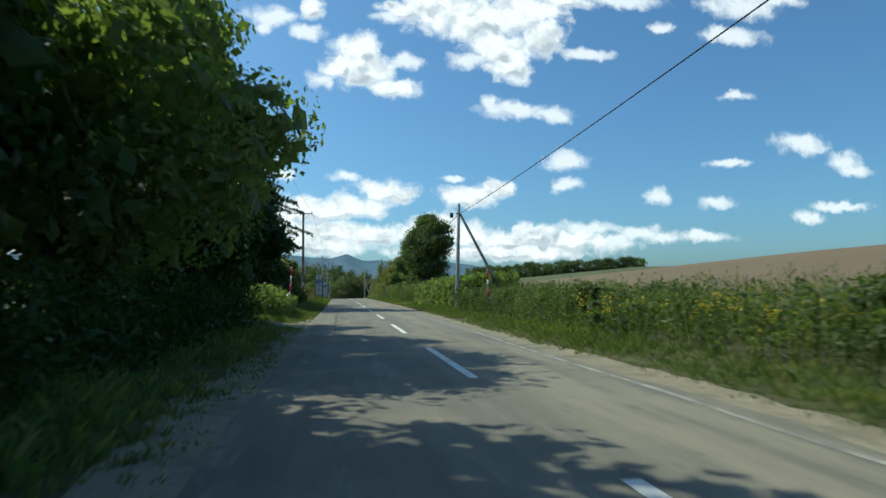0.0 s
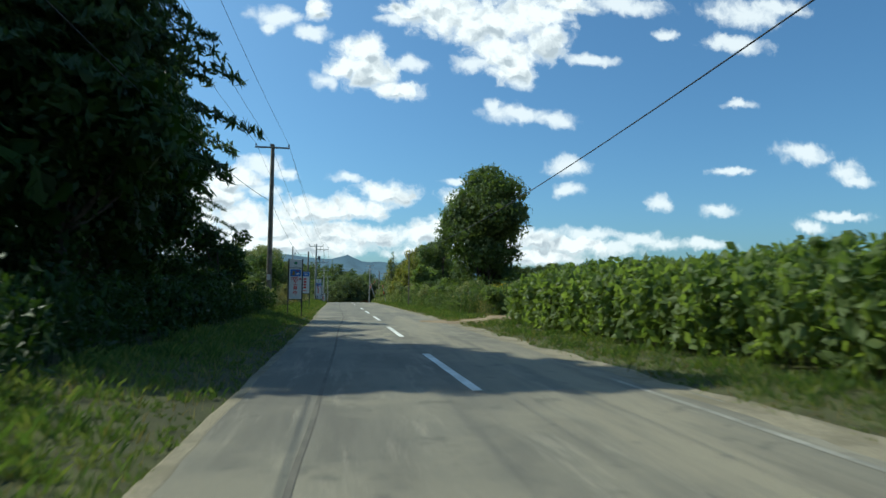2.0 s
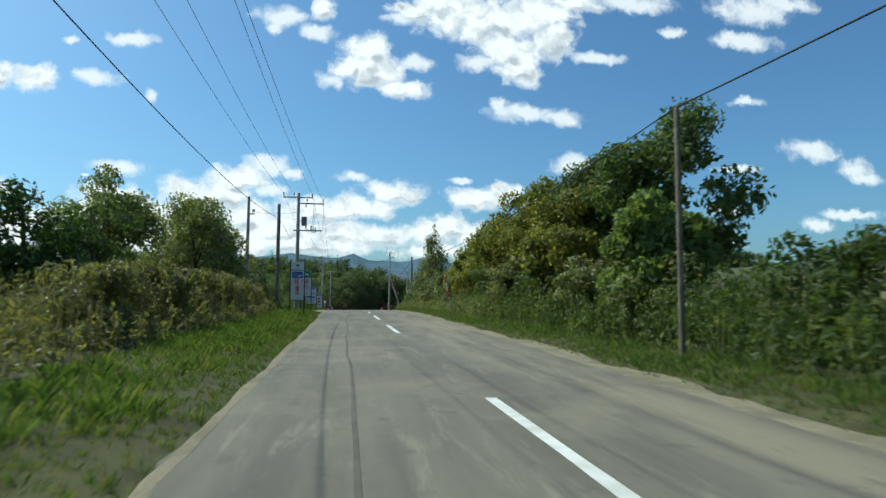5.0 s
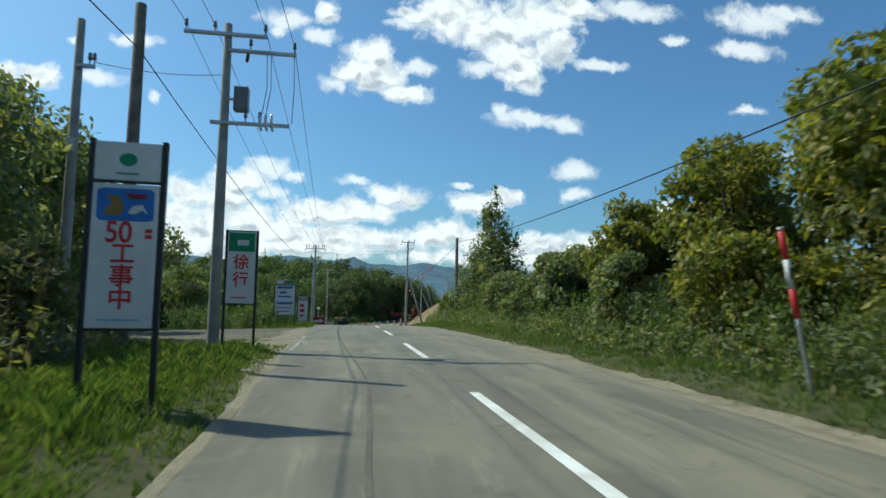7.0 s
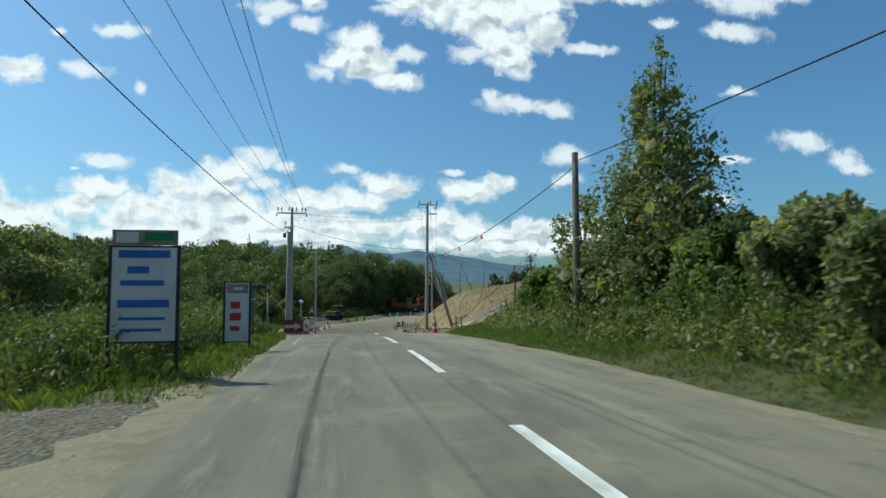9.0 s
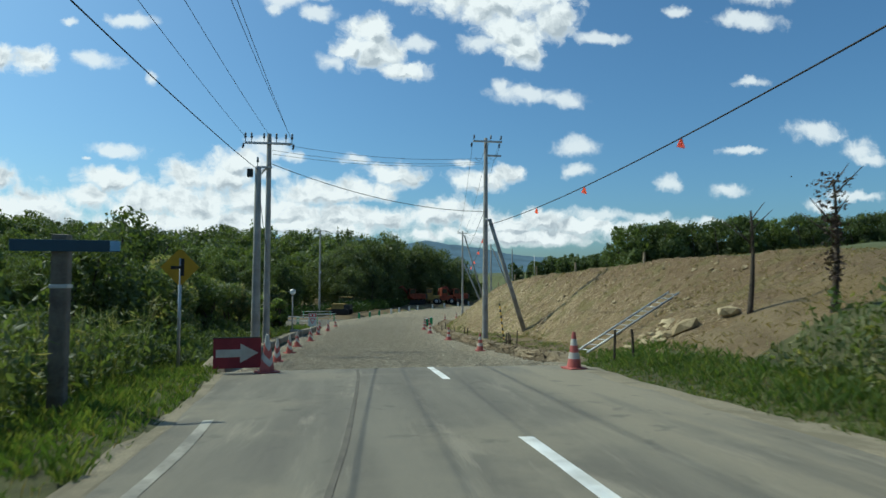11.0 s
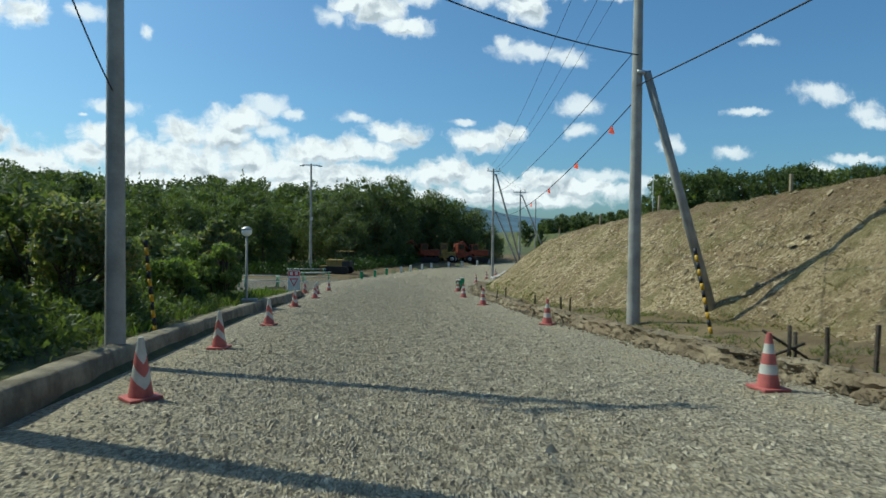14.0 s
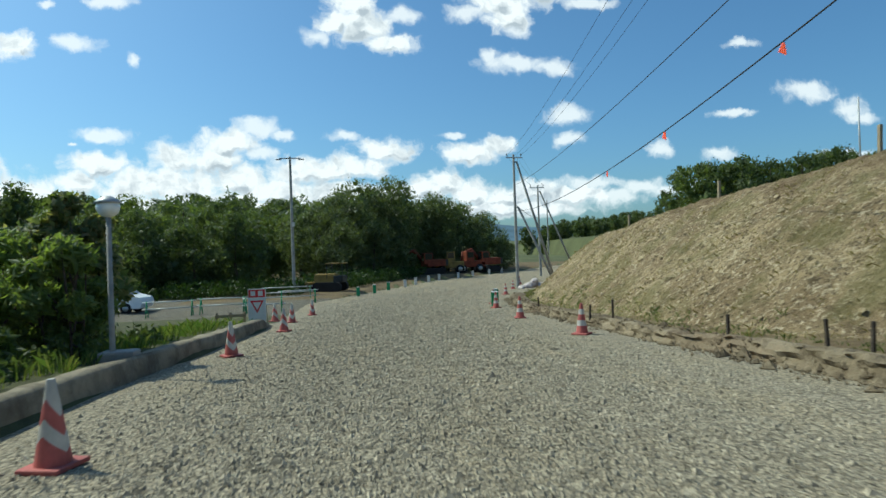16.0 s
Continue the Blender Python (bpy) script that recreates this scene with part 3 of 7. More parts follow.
def poly_mesh(name, outline, depth, mat, axis="y"):
    """A flat shape given by its outline across and up, thick along y."""
    bm = bmesh.new()
    face = bm.faces.new([bm.verts.new((x, 0, z)) for x, z in outline])
    out = bmesh.ops.extrude_face_region(bm, geom=[face])
    bmesh.ops.translate(bm, vec=(0, depth, 0), verts=[v for v in out["geom"] if isinstance(v, bmesh.types.BMVert)])
    bmesh.ops.recalc_face_normals(bm, faces=bm.faces)
    me = bpy.data.meshes.new(name)
    bm.to_mesh(me)
    bm.free()
    me.materials.append(mat)
    return me


def lettering(name, text, size, mat, parent, at, wide=1.0):
    c = bpy.data.curves.new(name, "FONT")
    c.body, c.size, c.align_x, c.align_y, c.extrude = text, size, "CENTER", "CENTER", 0.002
    c.offset = 0.016 * size
    c.materials.append(mat)
    return part(name, c, parent, "", pose(*at, 90, 0, 0) @ Matrix.Diagonal((wide, 1, 1, 1)))

# ---- lie of the land ----
YS = np.arange(-80, 320.1, 0.5)


def eased(knots, width=5.0):
    """A smooth line over y through knots (y, value)."""
    raw = np.interp(YS, [k[0] for k in knots], [k[1] for k in knots])
    k = np.exp(-0.5 * (np.arange(-20, 21) * 0.5 / width * 2) ** 2)
    out = np.convolve(np.pad(raw, 20, mode="edge"), k / k.sum(), "valid")
    return lambda y: np.interp(y, YS, out)


road_z = eased([(-60, 0), (0, 0), (23, .12), (46, .27), (61.4, .40), (90, .50), (115, .63), (125.7, .53), (139.7, .29), (147.6, 0), (153.6, -.33), (157.6, -.49), (159.8, -.78),
                (163.3, -1.12), (169, -1.49), (172, -1.66), (182, -2.15), (200, -2.95), (220, -3.45), (250, -3.5), (300, -3.3)], 3.0)
edge_l = eased([(-60, -.9), (0, -1.05), (28, -1.3), (60, -1.38), (80, -1.70), (98, -1.80), (110, -1.90), (125, -2.2), (150, -2.75), (158, -3.5), (170, -4.15), (180, -4.1), (191, -3.3), (198, -3.0),
                (209, -2.8), (220, .4), (238, 8.4), (248, 16), (262, 27), (300, 55)], 2.5)
edge_r = eased([(-60, 4.4), (0, 4.45), (40, 4.65), (70, 4.5), (90, 4.5), (104, 4.22), (122, 4.33), (130, 4.38), (140, 4.2), (150, 4.0), (157, 4.25), (163, 5.0), (178, 5.05), (184, 5.4), (194, 6.2), (204, 8),
                (214, 12), (222, 17), (240, 28), (262, 45), (300, 75)], 2.5)
centre = eased([(-60, 2.1), (0, 1.98), (30, 1.9), (55, 1.7), (84, 1.52), (112, 1.12), (131, 1.05), (150, .95), (160, 0.95), (320, 0.95)], 6.0)
toe = eased([(100, 8), (140, 7.5), (150, 6.5), (157, 6.0), (160, 6.5), (164, 7.4), (170, 8.0), (175, 8.1), (179, 7.2), (184, 6.4), (194, 7.2), (204, 9.2), (212, 12.5), (220, 16), (235, 22), (260, 32), (300, 45)], 3.0)
brow_x = eased([(100, 11.5), (150, 11.8), (177, 11.6), (187, 12), (195, 12.4), (206, 14.2), (220, 19), (235, 26), (260, 36), (300, 50)], 3.0)
brow_z = eased([(100, 1.2), (145, 1.4), (152, 2.1), (160, 2.3), (169, 2.15), (177, 1.8), (187, 1.5), (195, .95), (206, .2), (220, -1.3), (235, -2.4), (260, -1.5), (300, 0)], 3.0)


def step(a, b, x):
    t = np.clip((x - a) / (b - a), 0, 1)
    return t * t * (3 - 2 * t)


def lumps(x, y, size, seed=0):
    """Smooth value noise, -1 to 1."""
    x, y = np.asarray(x, float) / size, np.asarray(y, float) / size
    i, j = np.floor(x).astype(np.int64), np.floor(y).astype(np.int64)
    fx, fy = x - i, y - j
    fx, fy = fx * fx * (3 - 2 * fx), fy * fy * (3 - 2 * fy)

    def cell(a, b):
        h = (a * 374761393 + b * 668265263 + seed * 974634777) & 0x7FFFFFFF
        h = ((h ^ (h >> 13)) * 1274126177) & 0x7FFFFFFF
        return ((h ^ (h >> 16)) & 0xFFFF) / 32767.5 - 1
    return (cell(i, j) * (1 - fx) + cell(i + 1, j) * fx) * (1 - fy) + (cell(i, j + 1) * (1 - fx) + cell(i + 1, j + 1) * fx) * fy


def land(x, y):
    """Height of the ground sheet."""
    x, y = np.asarray(x, float), np.asarray(y, float)
    x, y = np.broadcast_arrays(x, y)
    rz, el, er = road_z(y), edge_l(y), edge_r(y)
    dl, dr = el - x, x - er
    left_a = rz + 0.02 + 0.22 * step(0.2, 2.5, dl)
    left_b = rz - 0.01 - 0.012 * np.maximum(dl, 0)
    left_c = rz + 0.04 - 1.1 * step(1.0, 6.0, dl)
    left_d = rz + 0.26 - 0.7 * step(1.2, 6.0, dl)
    left_e = np.where(dl > 0, -3.22 + 0.006 * np.maximum(dl, 0), rz)
    w1, w2, w3, w4 = step(116, 119, y), step(133, 137, y), step(157, 162, y), step(190, 198, y)
    left = left_a * (1 - w1) + left_b * (w1 - w2) + left_c * (w2 - w3) + left_d * (w3 - w4) + left_e * w4
    left = left + np.where(dl > 0, 0.05 * lumps(x, y, 1.7, 3) * step(0.3, 2, dl), 0)
    right_a = rz + 0.03 + 0.15 * step(0.3, 3, dr) + 0.1 * np.clip(x - 10, 0, 85) + 0.012 * np.maximum(x - 95, 0)
    t, bx, bz = toe(y), brow_x(y), brow_z(y)
    k = np.clip((x - t) / np.maximum(bx - t, 0.5), 0, 1.0)
    rise = k * 0.85 + 0.15 * step(0, 1, k)
    foot = rz - 0.03 + 0.21 * step(0.25, 1.6, dr) + 0.07 * np.clip(dr - 1.2, 0, 3)
    right_b = foot + (bz - foot) * rise + 0.085 * np.clip(x - bx, 0, 70) + 0.01 * np.maximum(x - bx - 70, 0)
    bare = np.clip(np.minimum(k, 1.15 - k) * 4, 0, 1) * step(148, 156, y)
    right_b = right_b + bare * (0.10 * lumps(x, y, 1.9, 5) + 0.05 * lumps(x, y, 0.7, 6))
    w = step(105, 148, y)
    right = right_a * (1 - w) + right_b * w + np.where(dr > 1, 0.04 * lumps(x, y, 1.5, 4), 0)
    bed = rz - 0.09
    z = np.where(dl > 0, bed + (left - bed) * step(-0.02, 0.26, dl), np.where(dr > 0, bed + (right - bed) * step(0.0, 0.40, dr), bed))
    z = z + 30 * np.exp(-((x + 190) / 110) ** 2 - ((y - 450) / 150) ** 2) * step(260, 340, y)
    z = z + 11 * np.exp(-((x + 22) / 52) ** 2 - ((y - 400) / 85) ** 2) * step(255, 330, y)
    return z


def unit(v):
    return v / (np.linalg.norm(v, axis=-1, keepdims=True) + 1e-9)


def spaced(*runs):
    out = []
    for a, b, n in runs:
        out.extend(np.linspace(a, b, n, endpoint=False))
    return np.array(out)


def make_ground():
    far = 4300 * (np.linspace(0, 1, 16) ** 2.2)
    xs = np.concatenate([-90 - far[::-1], spaced((-90, -16, 36), (-16, 4, 48), (4, 15, 36), (15, 40, 20), (40, 120, 24)), 120 + far])
    ys = np.concatenate([spaced((-120, 0, 30), (0, 140, 120), (140, 226, 140), (226, 330, 40)), 330 + 4000 * np.linspace(0, 1, 22) ** 2.2])
    X, Y = np.meshgrid(xs, ys)
    Z = land(X, Y)
    Z = Z - 0.4 * step(0.1, 0.6, X - toe(Y)) * step(0.4, -0.2, X - brow_x(Y)) * step(157, 158.5, Y) * step(217, 215, Y)
    n, m = X.shape
    i, j = np.meshgrid(np.arange(n - 1), np.arange(m - 1), indexing="ij")
    F = np.stack([i * m + j, i * m + j + 1, (i + 1) * m + j + 1, (i + 1) * m + j], -1).reshape(-1, 4)
    cx, cy = ((X[:-1, :-1] + X[1:, 1:]) / 2).ravel(), ((Y[:-1, :-1] + Y[1:, 1:]) / 2).ravel()
    slot = np.zeros(len(F), int)
    slot[(np.abs(cx) > 60) | (cy > 226)] = 4
    slot[(cx > edge_r(cy) + 6.5) & (cy < 128) & (cx < 900)] = 1
    slot[(cx > brow_x(cy) + 1.0) & (cy >= 128) & (cy < 200) & (cx < 200)] = 4
    slot[((cx + 190) ** 2 + (cy - 450) ** 2 < 190 ** 2)] = 4
    slot[(cx > edge_r(cy) - 0.5) & (cx < brow_x(cy) + 1.0) & (cy > 159) & (cy < 260)] = 2
    slot[(cx > toe(cy) + 0.2) & (cx < brow_x(cy) + 1.0) & (cy > 154) & (cy <= 159)] = 2
    slot[(cx > edge_r(cy) + 1.2) & (cx < 17) & (np.abs(cy - 57.0 - 0.82 * (cx - 5.2)) < 1.7)] = 2
    slot[(cx < edge_l(cy)) & (cx > -11) & (cy > 119.3) & (cy < 135)] = 5
    slot[(cx < edge_l(cy)) & (cx > -30) & (cy > 203) & (cy < 218)] = 5
    slot[(cx < edge_l(cy)) & (cx > -12) & (cy > 214) & (cy < 285)] = 2
    me = np_mesh("ground", np.stack([X, Y, Z], -1).reshape(-1, 3), F, [M["soil"], M["field"], M["earth"], M["sand"], M["meadow"], M["yard"]], slot, True)
    tagged(new("ground", me), "rolling ground with verges, ploughed field and bare cut slope", "ground", kind="structure")


make_ground()


def strip(name, y0, y1, left, right, mat, lift, dy=0.5, across=6, crown=0.0, wobble=0.0, fade=0.0):
    """A band along the road between two lines over y."""
    ys = np.arange(y0, y1 + 1e-6, dy)
    k = np.linspace(0, 1, across + 1)
    a = left(ys) + wobble * lumps(ys * 3.1, ys * 0 + 7.7, 1.0, 11) + wobble * 0.6 * lumps(ys * 9.7, ys * 0 + 1.7, 1.0, 12)
    b = right(ys) + wobble * lumps(ys * 3.3, ys * 0 + 3.7, 1.0, 13) + wobble * 0.6 * lumps(ys * 8.7, ys * 0 + 4.7, 1.0, 14)
    X = a[:, None] + (b - a)[:, None] * k
    Y = np.repeat(ys[:, None], across + 1, 1)
    Z = road_z(ys)[:, None] + lift + crown * (1 - (2 * k - 1) ** 2) + 0 * X
    n, m = X.shape
    i, j = np.meshgrid(np.arange(n - 1), np.arange(m - 1), indexing="ij")
    F = np.stack([i * m + j, i * m + j + 1, (i + 1) * m + j + 1, (i + 1) * m + j], -1).reshape(-1, 4)
    return np_mesh(name, np.stack([X, Y, Z], -1).reshape(-1, 3), F, mat, smooth=True)


road = tagged(new("road", strip("road", -60, 157.5, lambda y: edge_l(y) - 0.06, lambda y: edge_r(y) + 0.10, M["asphalt"], 0.0, across=10, crown=0.02, wobble=0.10)),
              "worn grey asphalt country road with patches", "road", kind="structure")


def make_shoulder(name, side, width, inner=0.35):
    """Sand lying over the asphalt edge and out onto the verge."""
    ys = np.arange(-60, 159.6, 0.3)
    k = np.linspace(0, 1, 9)
    line = edge_r if side > 0 else edge_l
    out = width(ys) * (1 + 0.35 * lumps(ys, ys * 0 + 3.3, 1.9, 15) + 0.25 * lumps(ys, ys * 0 + 1.3, 0.6, 16))
    start = -inner * (1 + 0.5 * lumps(ys, ys * 0 + 5.3, 1.4, 17) + 0.3 * lumps(ys, ys * 0 + 2.3, 0.45, 18))
    d = start[:, None] + (out - start)[:, None] * k
    X = line(ys)[:, None] + side * d
    Y = np.repeat(ys[:, None], len(k), 1)
    Z = np.maximum(land(X, Y) + 0.012, road_z(ys)[:, None] + 0.005 - 0.012 * step(0.0, 0.3, d))
    Z[:, 0] -= 0.02
    Z[:, -1] -= 0.05
    n, m = X.shape
    i, j = np.meshgrid(np.arange(n - 1), np.arange(m - 1), indexing="ij")
    F = np.stack([i * m + j, i * m + j + 1, (i + 1) * m + j + 1, (i + 1) * m + j], -1).reshape(-1, 4)
    tagged(new(name, np_mesh(name, np.stack([X, Y, Z], -1).reshape(-1, 3), F, M["shoulder"], smooth=True)), "ragged pale sandy strip along the asphalt edge", "shoulder", kind="structure")


make_shoulder("shoulder_left", -1, eased([(-60, 0.8), (19, 0.7), (21.5, 1.3), (23, 2.8), (25, 2.6), (26.5, 0.6), (32, 0.12), (112, 0.12), (119, 1.5), (134, 1.2), (140, 0.15), (160, 0.2)], 2.0), 0.07)
make_shoulder("shoulder_right", 1, eased([(-60, 0.4), (160, 0.4)], 2.0), 0.22)


def road_top(x, y):
    k = (x - edge_l(y)) / (edge_r(y) - edge_l(y))
    return road_z(y) + 0.02 * (1 - (2 * k - 1) ** 2)


def ribbon(name, y0, y1, line, width, mat, parent, label="", dy=0.5, lift=0.005, wobble=0.0):
    ys = np.append(np.arange(y0, y1, dy), y1)
    x = line(ys) + wobble * lumps(ys, ys * 0 + 2.2, 2.5, 21)
    w = width * (1 + 0.12 * lumps(ys, ys * 0 + 5.2, 0.7, 22))
    V = np.stack([np.stack([x - w / 2, ys, road_top(x - w / 2, ys) + lift], -1), np.stack([x + w / 2, ys, road_top(x + w / 2, ys) + lift], -1)], 1).reshape(-1, 3)
    i = np.arange(len(ys) - 1) * 2
    return part(name, np_mesh(name, V, np.stack([i, i + 1, i + 3, i + 2], -1), mat), parent, label)


# centre dashes, five metres long and five apart
for far_end in [-6 + 10 * k for k in range(0, 10)] + [101.7, 111.7, 121.7, 131.8, 141.3, 149.85]:
    ribbon("lane_dash", far_end - 5, far_end, centre, 0.15, M["paint"], road)
ribbon("lane_dash", 154.9, 157.4, centre, 0.14, M["paint"], road)
ribbon("edge_line", -20, 40, lambda y: edge_r(y) - 0.42, 0.10, M["worn_paint"], road, "faded white edge line", wobble=0.05)
for y0, y1, inset in ((118.8, 125.6, 0.06), (145.0, 151.5, 0.40)):
    ribbon("edge_line", y0, y1, lambda y: edge_l(y) + inset, 0.12, M["worn_paint"], road, "faded white edge line", wobble=0.05)
ribbon("seam", 20, 157.4, eased([(20, -.3), (36, -.32), (54, -.12), (61, .04), (68, 0.0), (83, -.29), (108, -.44), (113, -.33), (120, -.7), (131, -1.12), (145, -1.06), (152, -.78), (157, -.6)], 3.0), 0.055, M["seam"], road, wobble=0.05)

def make_track():
    """Bare earth track leaving the road for the field, with ragged edges."""
    n, m = 60, 15
    u, k = np.linspace(0, 1, n), np.linspace(-1, 1, m)
    cx, cy = 4.45 + 13.5 * u, 56.6 + 10.8 * u ** 0.95
    w = (1.25 + 1.7 * (1 - u) ** 4) * (1 + 0.16 * lumps(u * 14, u * 0, 0.9, 95))
    dx, dy = 10.8 / 17.3, -13.5 / 17.3
    X = cx[:, None] + dx * w[:, None] * k
    Y = cy[:, None] + dy * w[:, None] * k
    Z = land(X, Y) + 0.03 - 0.06 * np.abs(k) ** 6 + 0.025 * lumps(X, Y, 0.6, 96) - 0.03 * np.exp(-((np.abs(k) - 0.42) / 0.13) ** 2)
    Z = np.where(X < edge_r(Y) + 0.5, np.maximum(Z, road_z(Y) + 0.012), Z)
    i, j = np.meshgrid(np.arange(n - 1), np.arange(m - 1), indexing="ij")
    F = np.stack([i * m + j, i * m + j + 1, (i + 1) * m + j + 1, (i + 1) * m + j], -1).reshape(-1, 4)
    tagged(new("field_track", np_mesh("field_track", np.stack([X, Y, Z], -1).reshape(-1, 3), F, M["track"], smooth=True)), "bare brown earth track leading into the field", "track", kind="structure")


make_track()

# gravelled yard entrance on the near side
tagged(new("yard_entrance", strip("yard_entrance", 119.5, 134.5, lambda y: edge_l(y) - 0.2 - 7.0 * np.sin(np.clip((y - 119.5) / 15, 0, 1) * np.pi) ** 0.8, lambda y: edge_l(y) - 0.5, M["yard"], -0.012, dy=0.3, across=14, wobble=0.3)),
       "rough gravel entrance beside the asphalt", "gravel yard", kind="structure")

# unpaved stretch
tagged(new("gravel_road", strip("gravel_road", 156.8, 285, lambda y: edge_l(y) - 0.3, lambda y: edge_r(y) + 0.3, M["gravel"], -0.008, dy=0.6, across=24, wobble=0.12)),
       "coarse grey gravel surface of the road works", "gravel road", kind="structure")


def make_stones():
    """Loose gravel, thickest where the wheels run."""
    rng = np.random.default_rng(5)
    n = 250000
    y = 157.3 + rng.beta(0.75, 2.7, n) * 82
    k = rng.beta(2.3, 2.6, n)
    x = edge_l(y) + 0.15 + (edge_r(y) - edge_l(y) - 0.3) * k
    s = np.exp(rng.normal(math.log(0.0118), 0.46, n)) * (1 + np.clip(y - 175, 0, 60) / 60)
    tetra = np.array([(1, 0, -0.4), (-0.6, 0.85, -0.4), (-0.6, -0.85, -0.4), (0.1, 0, 0.40)], float)
    v = tetra[None] * (s[:, None, None] * (0.6 + 0.8 * rng.random((n, 4, 1))))
    a = rng.random(n) * 6.28
    c, q = np.cos(a)[:, None], np.sin(a)[:, None]
    vx, vy = v[:, :, 0] * c - v[:, :, 1] * q, v[:, :, 0] * q + v[:, :, 1] * c
    v = np.stack([vx + x[:, None], vy + y[:, None], v[:, :, 2] + (road_z(y) + s * 0.25)[:, None]], -1).reshape(-1, 3)
    f = (np.array([(0, 1, 3), (1, 2, 3), (2, 0, 3)])[None] + np.arange(n)[:, None, None] * 4).reshape(-1, 3)
    tagged(new("loose_gravel", np_mesh("loose_gravel", v, f, M["stone"])), "loose grey crushed stones on the gravel road", "gravel", kind="stuff")
    octa = np.array([(1, 0, 0), (0, 1, 0), (-1, 0, 0), (0, -1, 0), (0, 0, 1), (0, 0, -1)], float)
    tri = np.array([(0, 1, 4), (1, 2, 4), (2, 3, 4), (3, 0, 4), (1, 0, 5), (2, 1, 5), (3, 2, 5), (0, 3, 5)])
    # slabs of broken stone along the beds of the face: long, thin, lying in it
    n = 2300
    y = 157 + rng.random(n) * 55
    k = rng.random(n) ** 0.9
    x = toe(y) + 0.2 + (brow_x(y) - toe(y) - 0.3) * k
    keep = lumps(x, y, 2.2, 91) + 0.8 * lumps(x, y, 0.9, 92) > -0.35
    x, y = x[keep], y[keep]
    n = len(x)
    s = np.clip(np.exp(rng.normal(math.log(0.030), 0.55, n)), 0, 0.11)
    e = 0.05
    up = unit(np.stack([np.full(n, 1.0), np.zeros(n), (land(x + 0.4, y) - land(x - 0.4, y)) / 0.8], -1))
    run = unit(up * 1.3 * rng.normal(size=(n, 1)) + np.array([0, -1.0, 0]) * rng.normal(size=(n, 1)))
    out = unit(np.cross(np.tile((0, -1.0, 0), (n, 1)), up))
    out = np.where(out[:, 2:3] < 0, -out, out)
    side = np.cross(out, run)
    v = octa[None] * (0.6 + 0.8 * rng.random((n, 6, 1))) * s[:, None, None] * np.array([1.2, 0.95, 0.55])
    v = v[:, :, :1] * run[:, None] + v[:, :, 1:2] * side[:, None] + v[:, :, 2:] * out[:, None]
    v = v + (np.stack([x, y, land(x, y)], -1) + out * (0.035 + 0.04 * rng.random((n, 1))))[:, None]
    f = (tri[None] + np.arange(n)[:, None, None] * 6).reshape(-1, 3)
    tagged(new("slope_stones", np_mesh("slope_stones", v.reshape(-1, 3), f, M["rock"])), "pale slabs of broken stone bedded in the cut slope", "stones", kind="stuff")
    # clods fallen from the ledge
    n = 5200
    y = 159 + rng.random(n) * 46
    d = rng.normal(size=n) * 0.16 - 0.02
    s = np.exp(rng.normal(math.log(0.017), 0.65, n))
    v = octa[None] * (0.55 + 0.9 * rng.random((n, 6, 1))) * s[:, None, None]
    v = v + np.stack([edge_r(y) + d, y, road_z(y) + 0.01 + np.clip(d, 0, 0.2) * 1.2], -1)[:, None]
    f = (tri[None] + np.arange(n)[:, None, None] * 6).reshape(-1, 3)
    tagged(new("earth_clods", np_mesh("earth_clods", v.reshape(-1, 3), f, M["ledge"])), "dark clods fallen from the broken earth ledge", "clods", kind="stuff")


make_stones()


def make_slope():
    """The bare face itself, finer than the ground sheet under it."""
    ys = np.concatenate([np.arange(155.5, 196, 0.11), np.arange(196, 221, 0.22)])
    k = np.linspace(0, 1, 84)
    a, b = toe(ys) - 0.5, brow_x(ys) + 0.9
    X = a[:, None] + (b - a)[:, None] * k
    Y = np.repeat(ys[:, None], len(k), 1)
    rim = np.clip(np.minimum(k, 1 - k) * 9, 0, 1)[None] * (step(155.5, 158, ys) * step(221, 216, ys))[:, None]
    u, w = X * 1.1 - Y * 0.7, X * 0.7 + Y * 0.9
    beds = lumps(u * 0.7, w * 0.8, 0.55, 81) + 0.7 * lumps(u * 0.8, w, 0.26, 82)
    blocks = np.round(beds * 2.6 + 0.5 * lumps(X, Y, 0.5, 85)) / 2.6
    rough = 0.050 * blocks + 0.040 * lumps(X, Y, 0.19, 83) + 0.045 * lumps(X, Y, 1.3, 84)
    Z = land(X, Y) - 0.03 + rim * (0.06 + rough)
    n, m = X.shape
    i, j = np.meshgrid(np.arange(n - 1), np.arange(m - 1), indexing="ij")
    F = np.stack([i * m + j, i * m + j + 1, (i + 1) * m + j + 1, (i + 1) * m + j], -1).reshape(-1, 4)
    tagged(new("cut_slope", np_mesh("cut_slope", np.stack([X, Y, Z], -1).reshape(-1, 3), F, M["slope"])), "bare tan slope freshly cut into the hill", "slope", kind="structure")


make_slope()


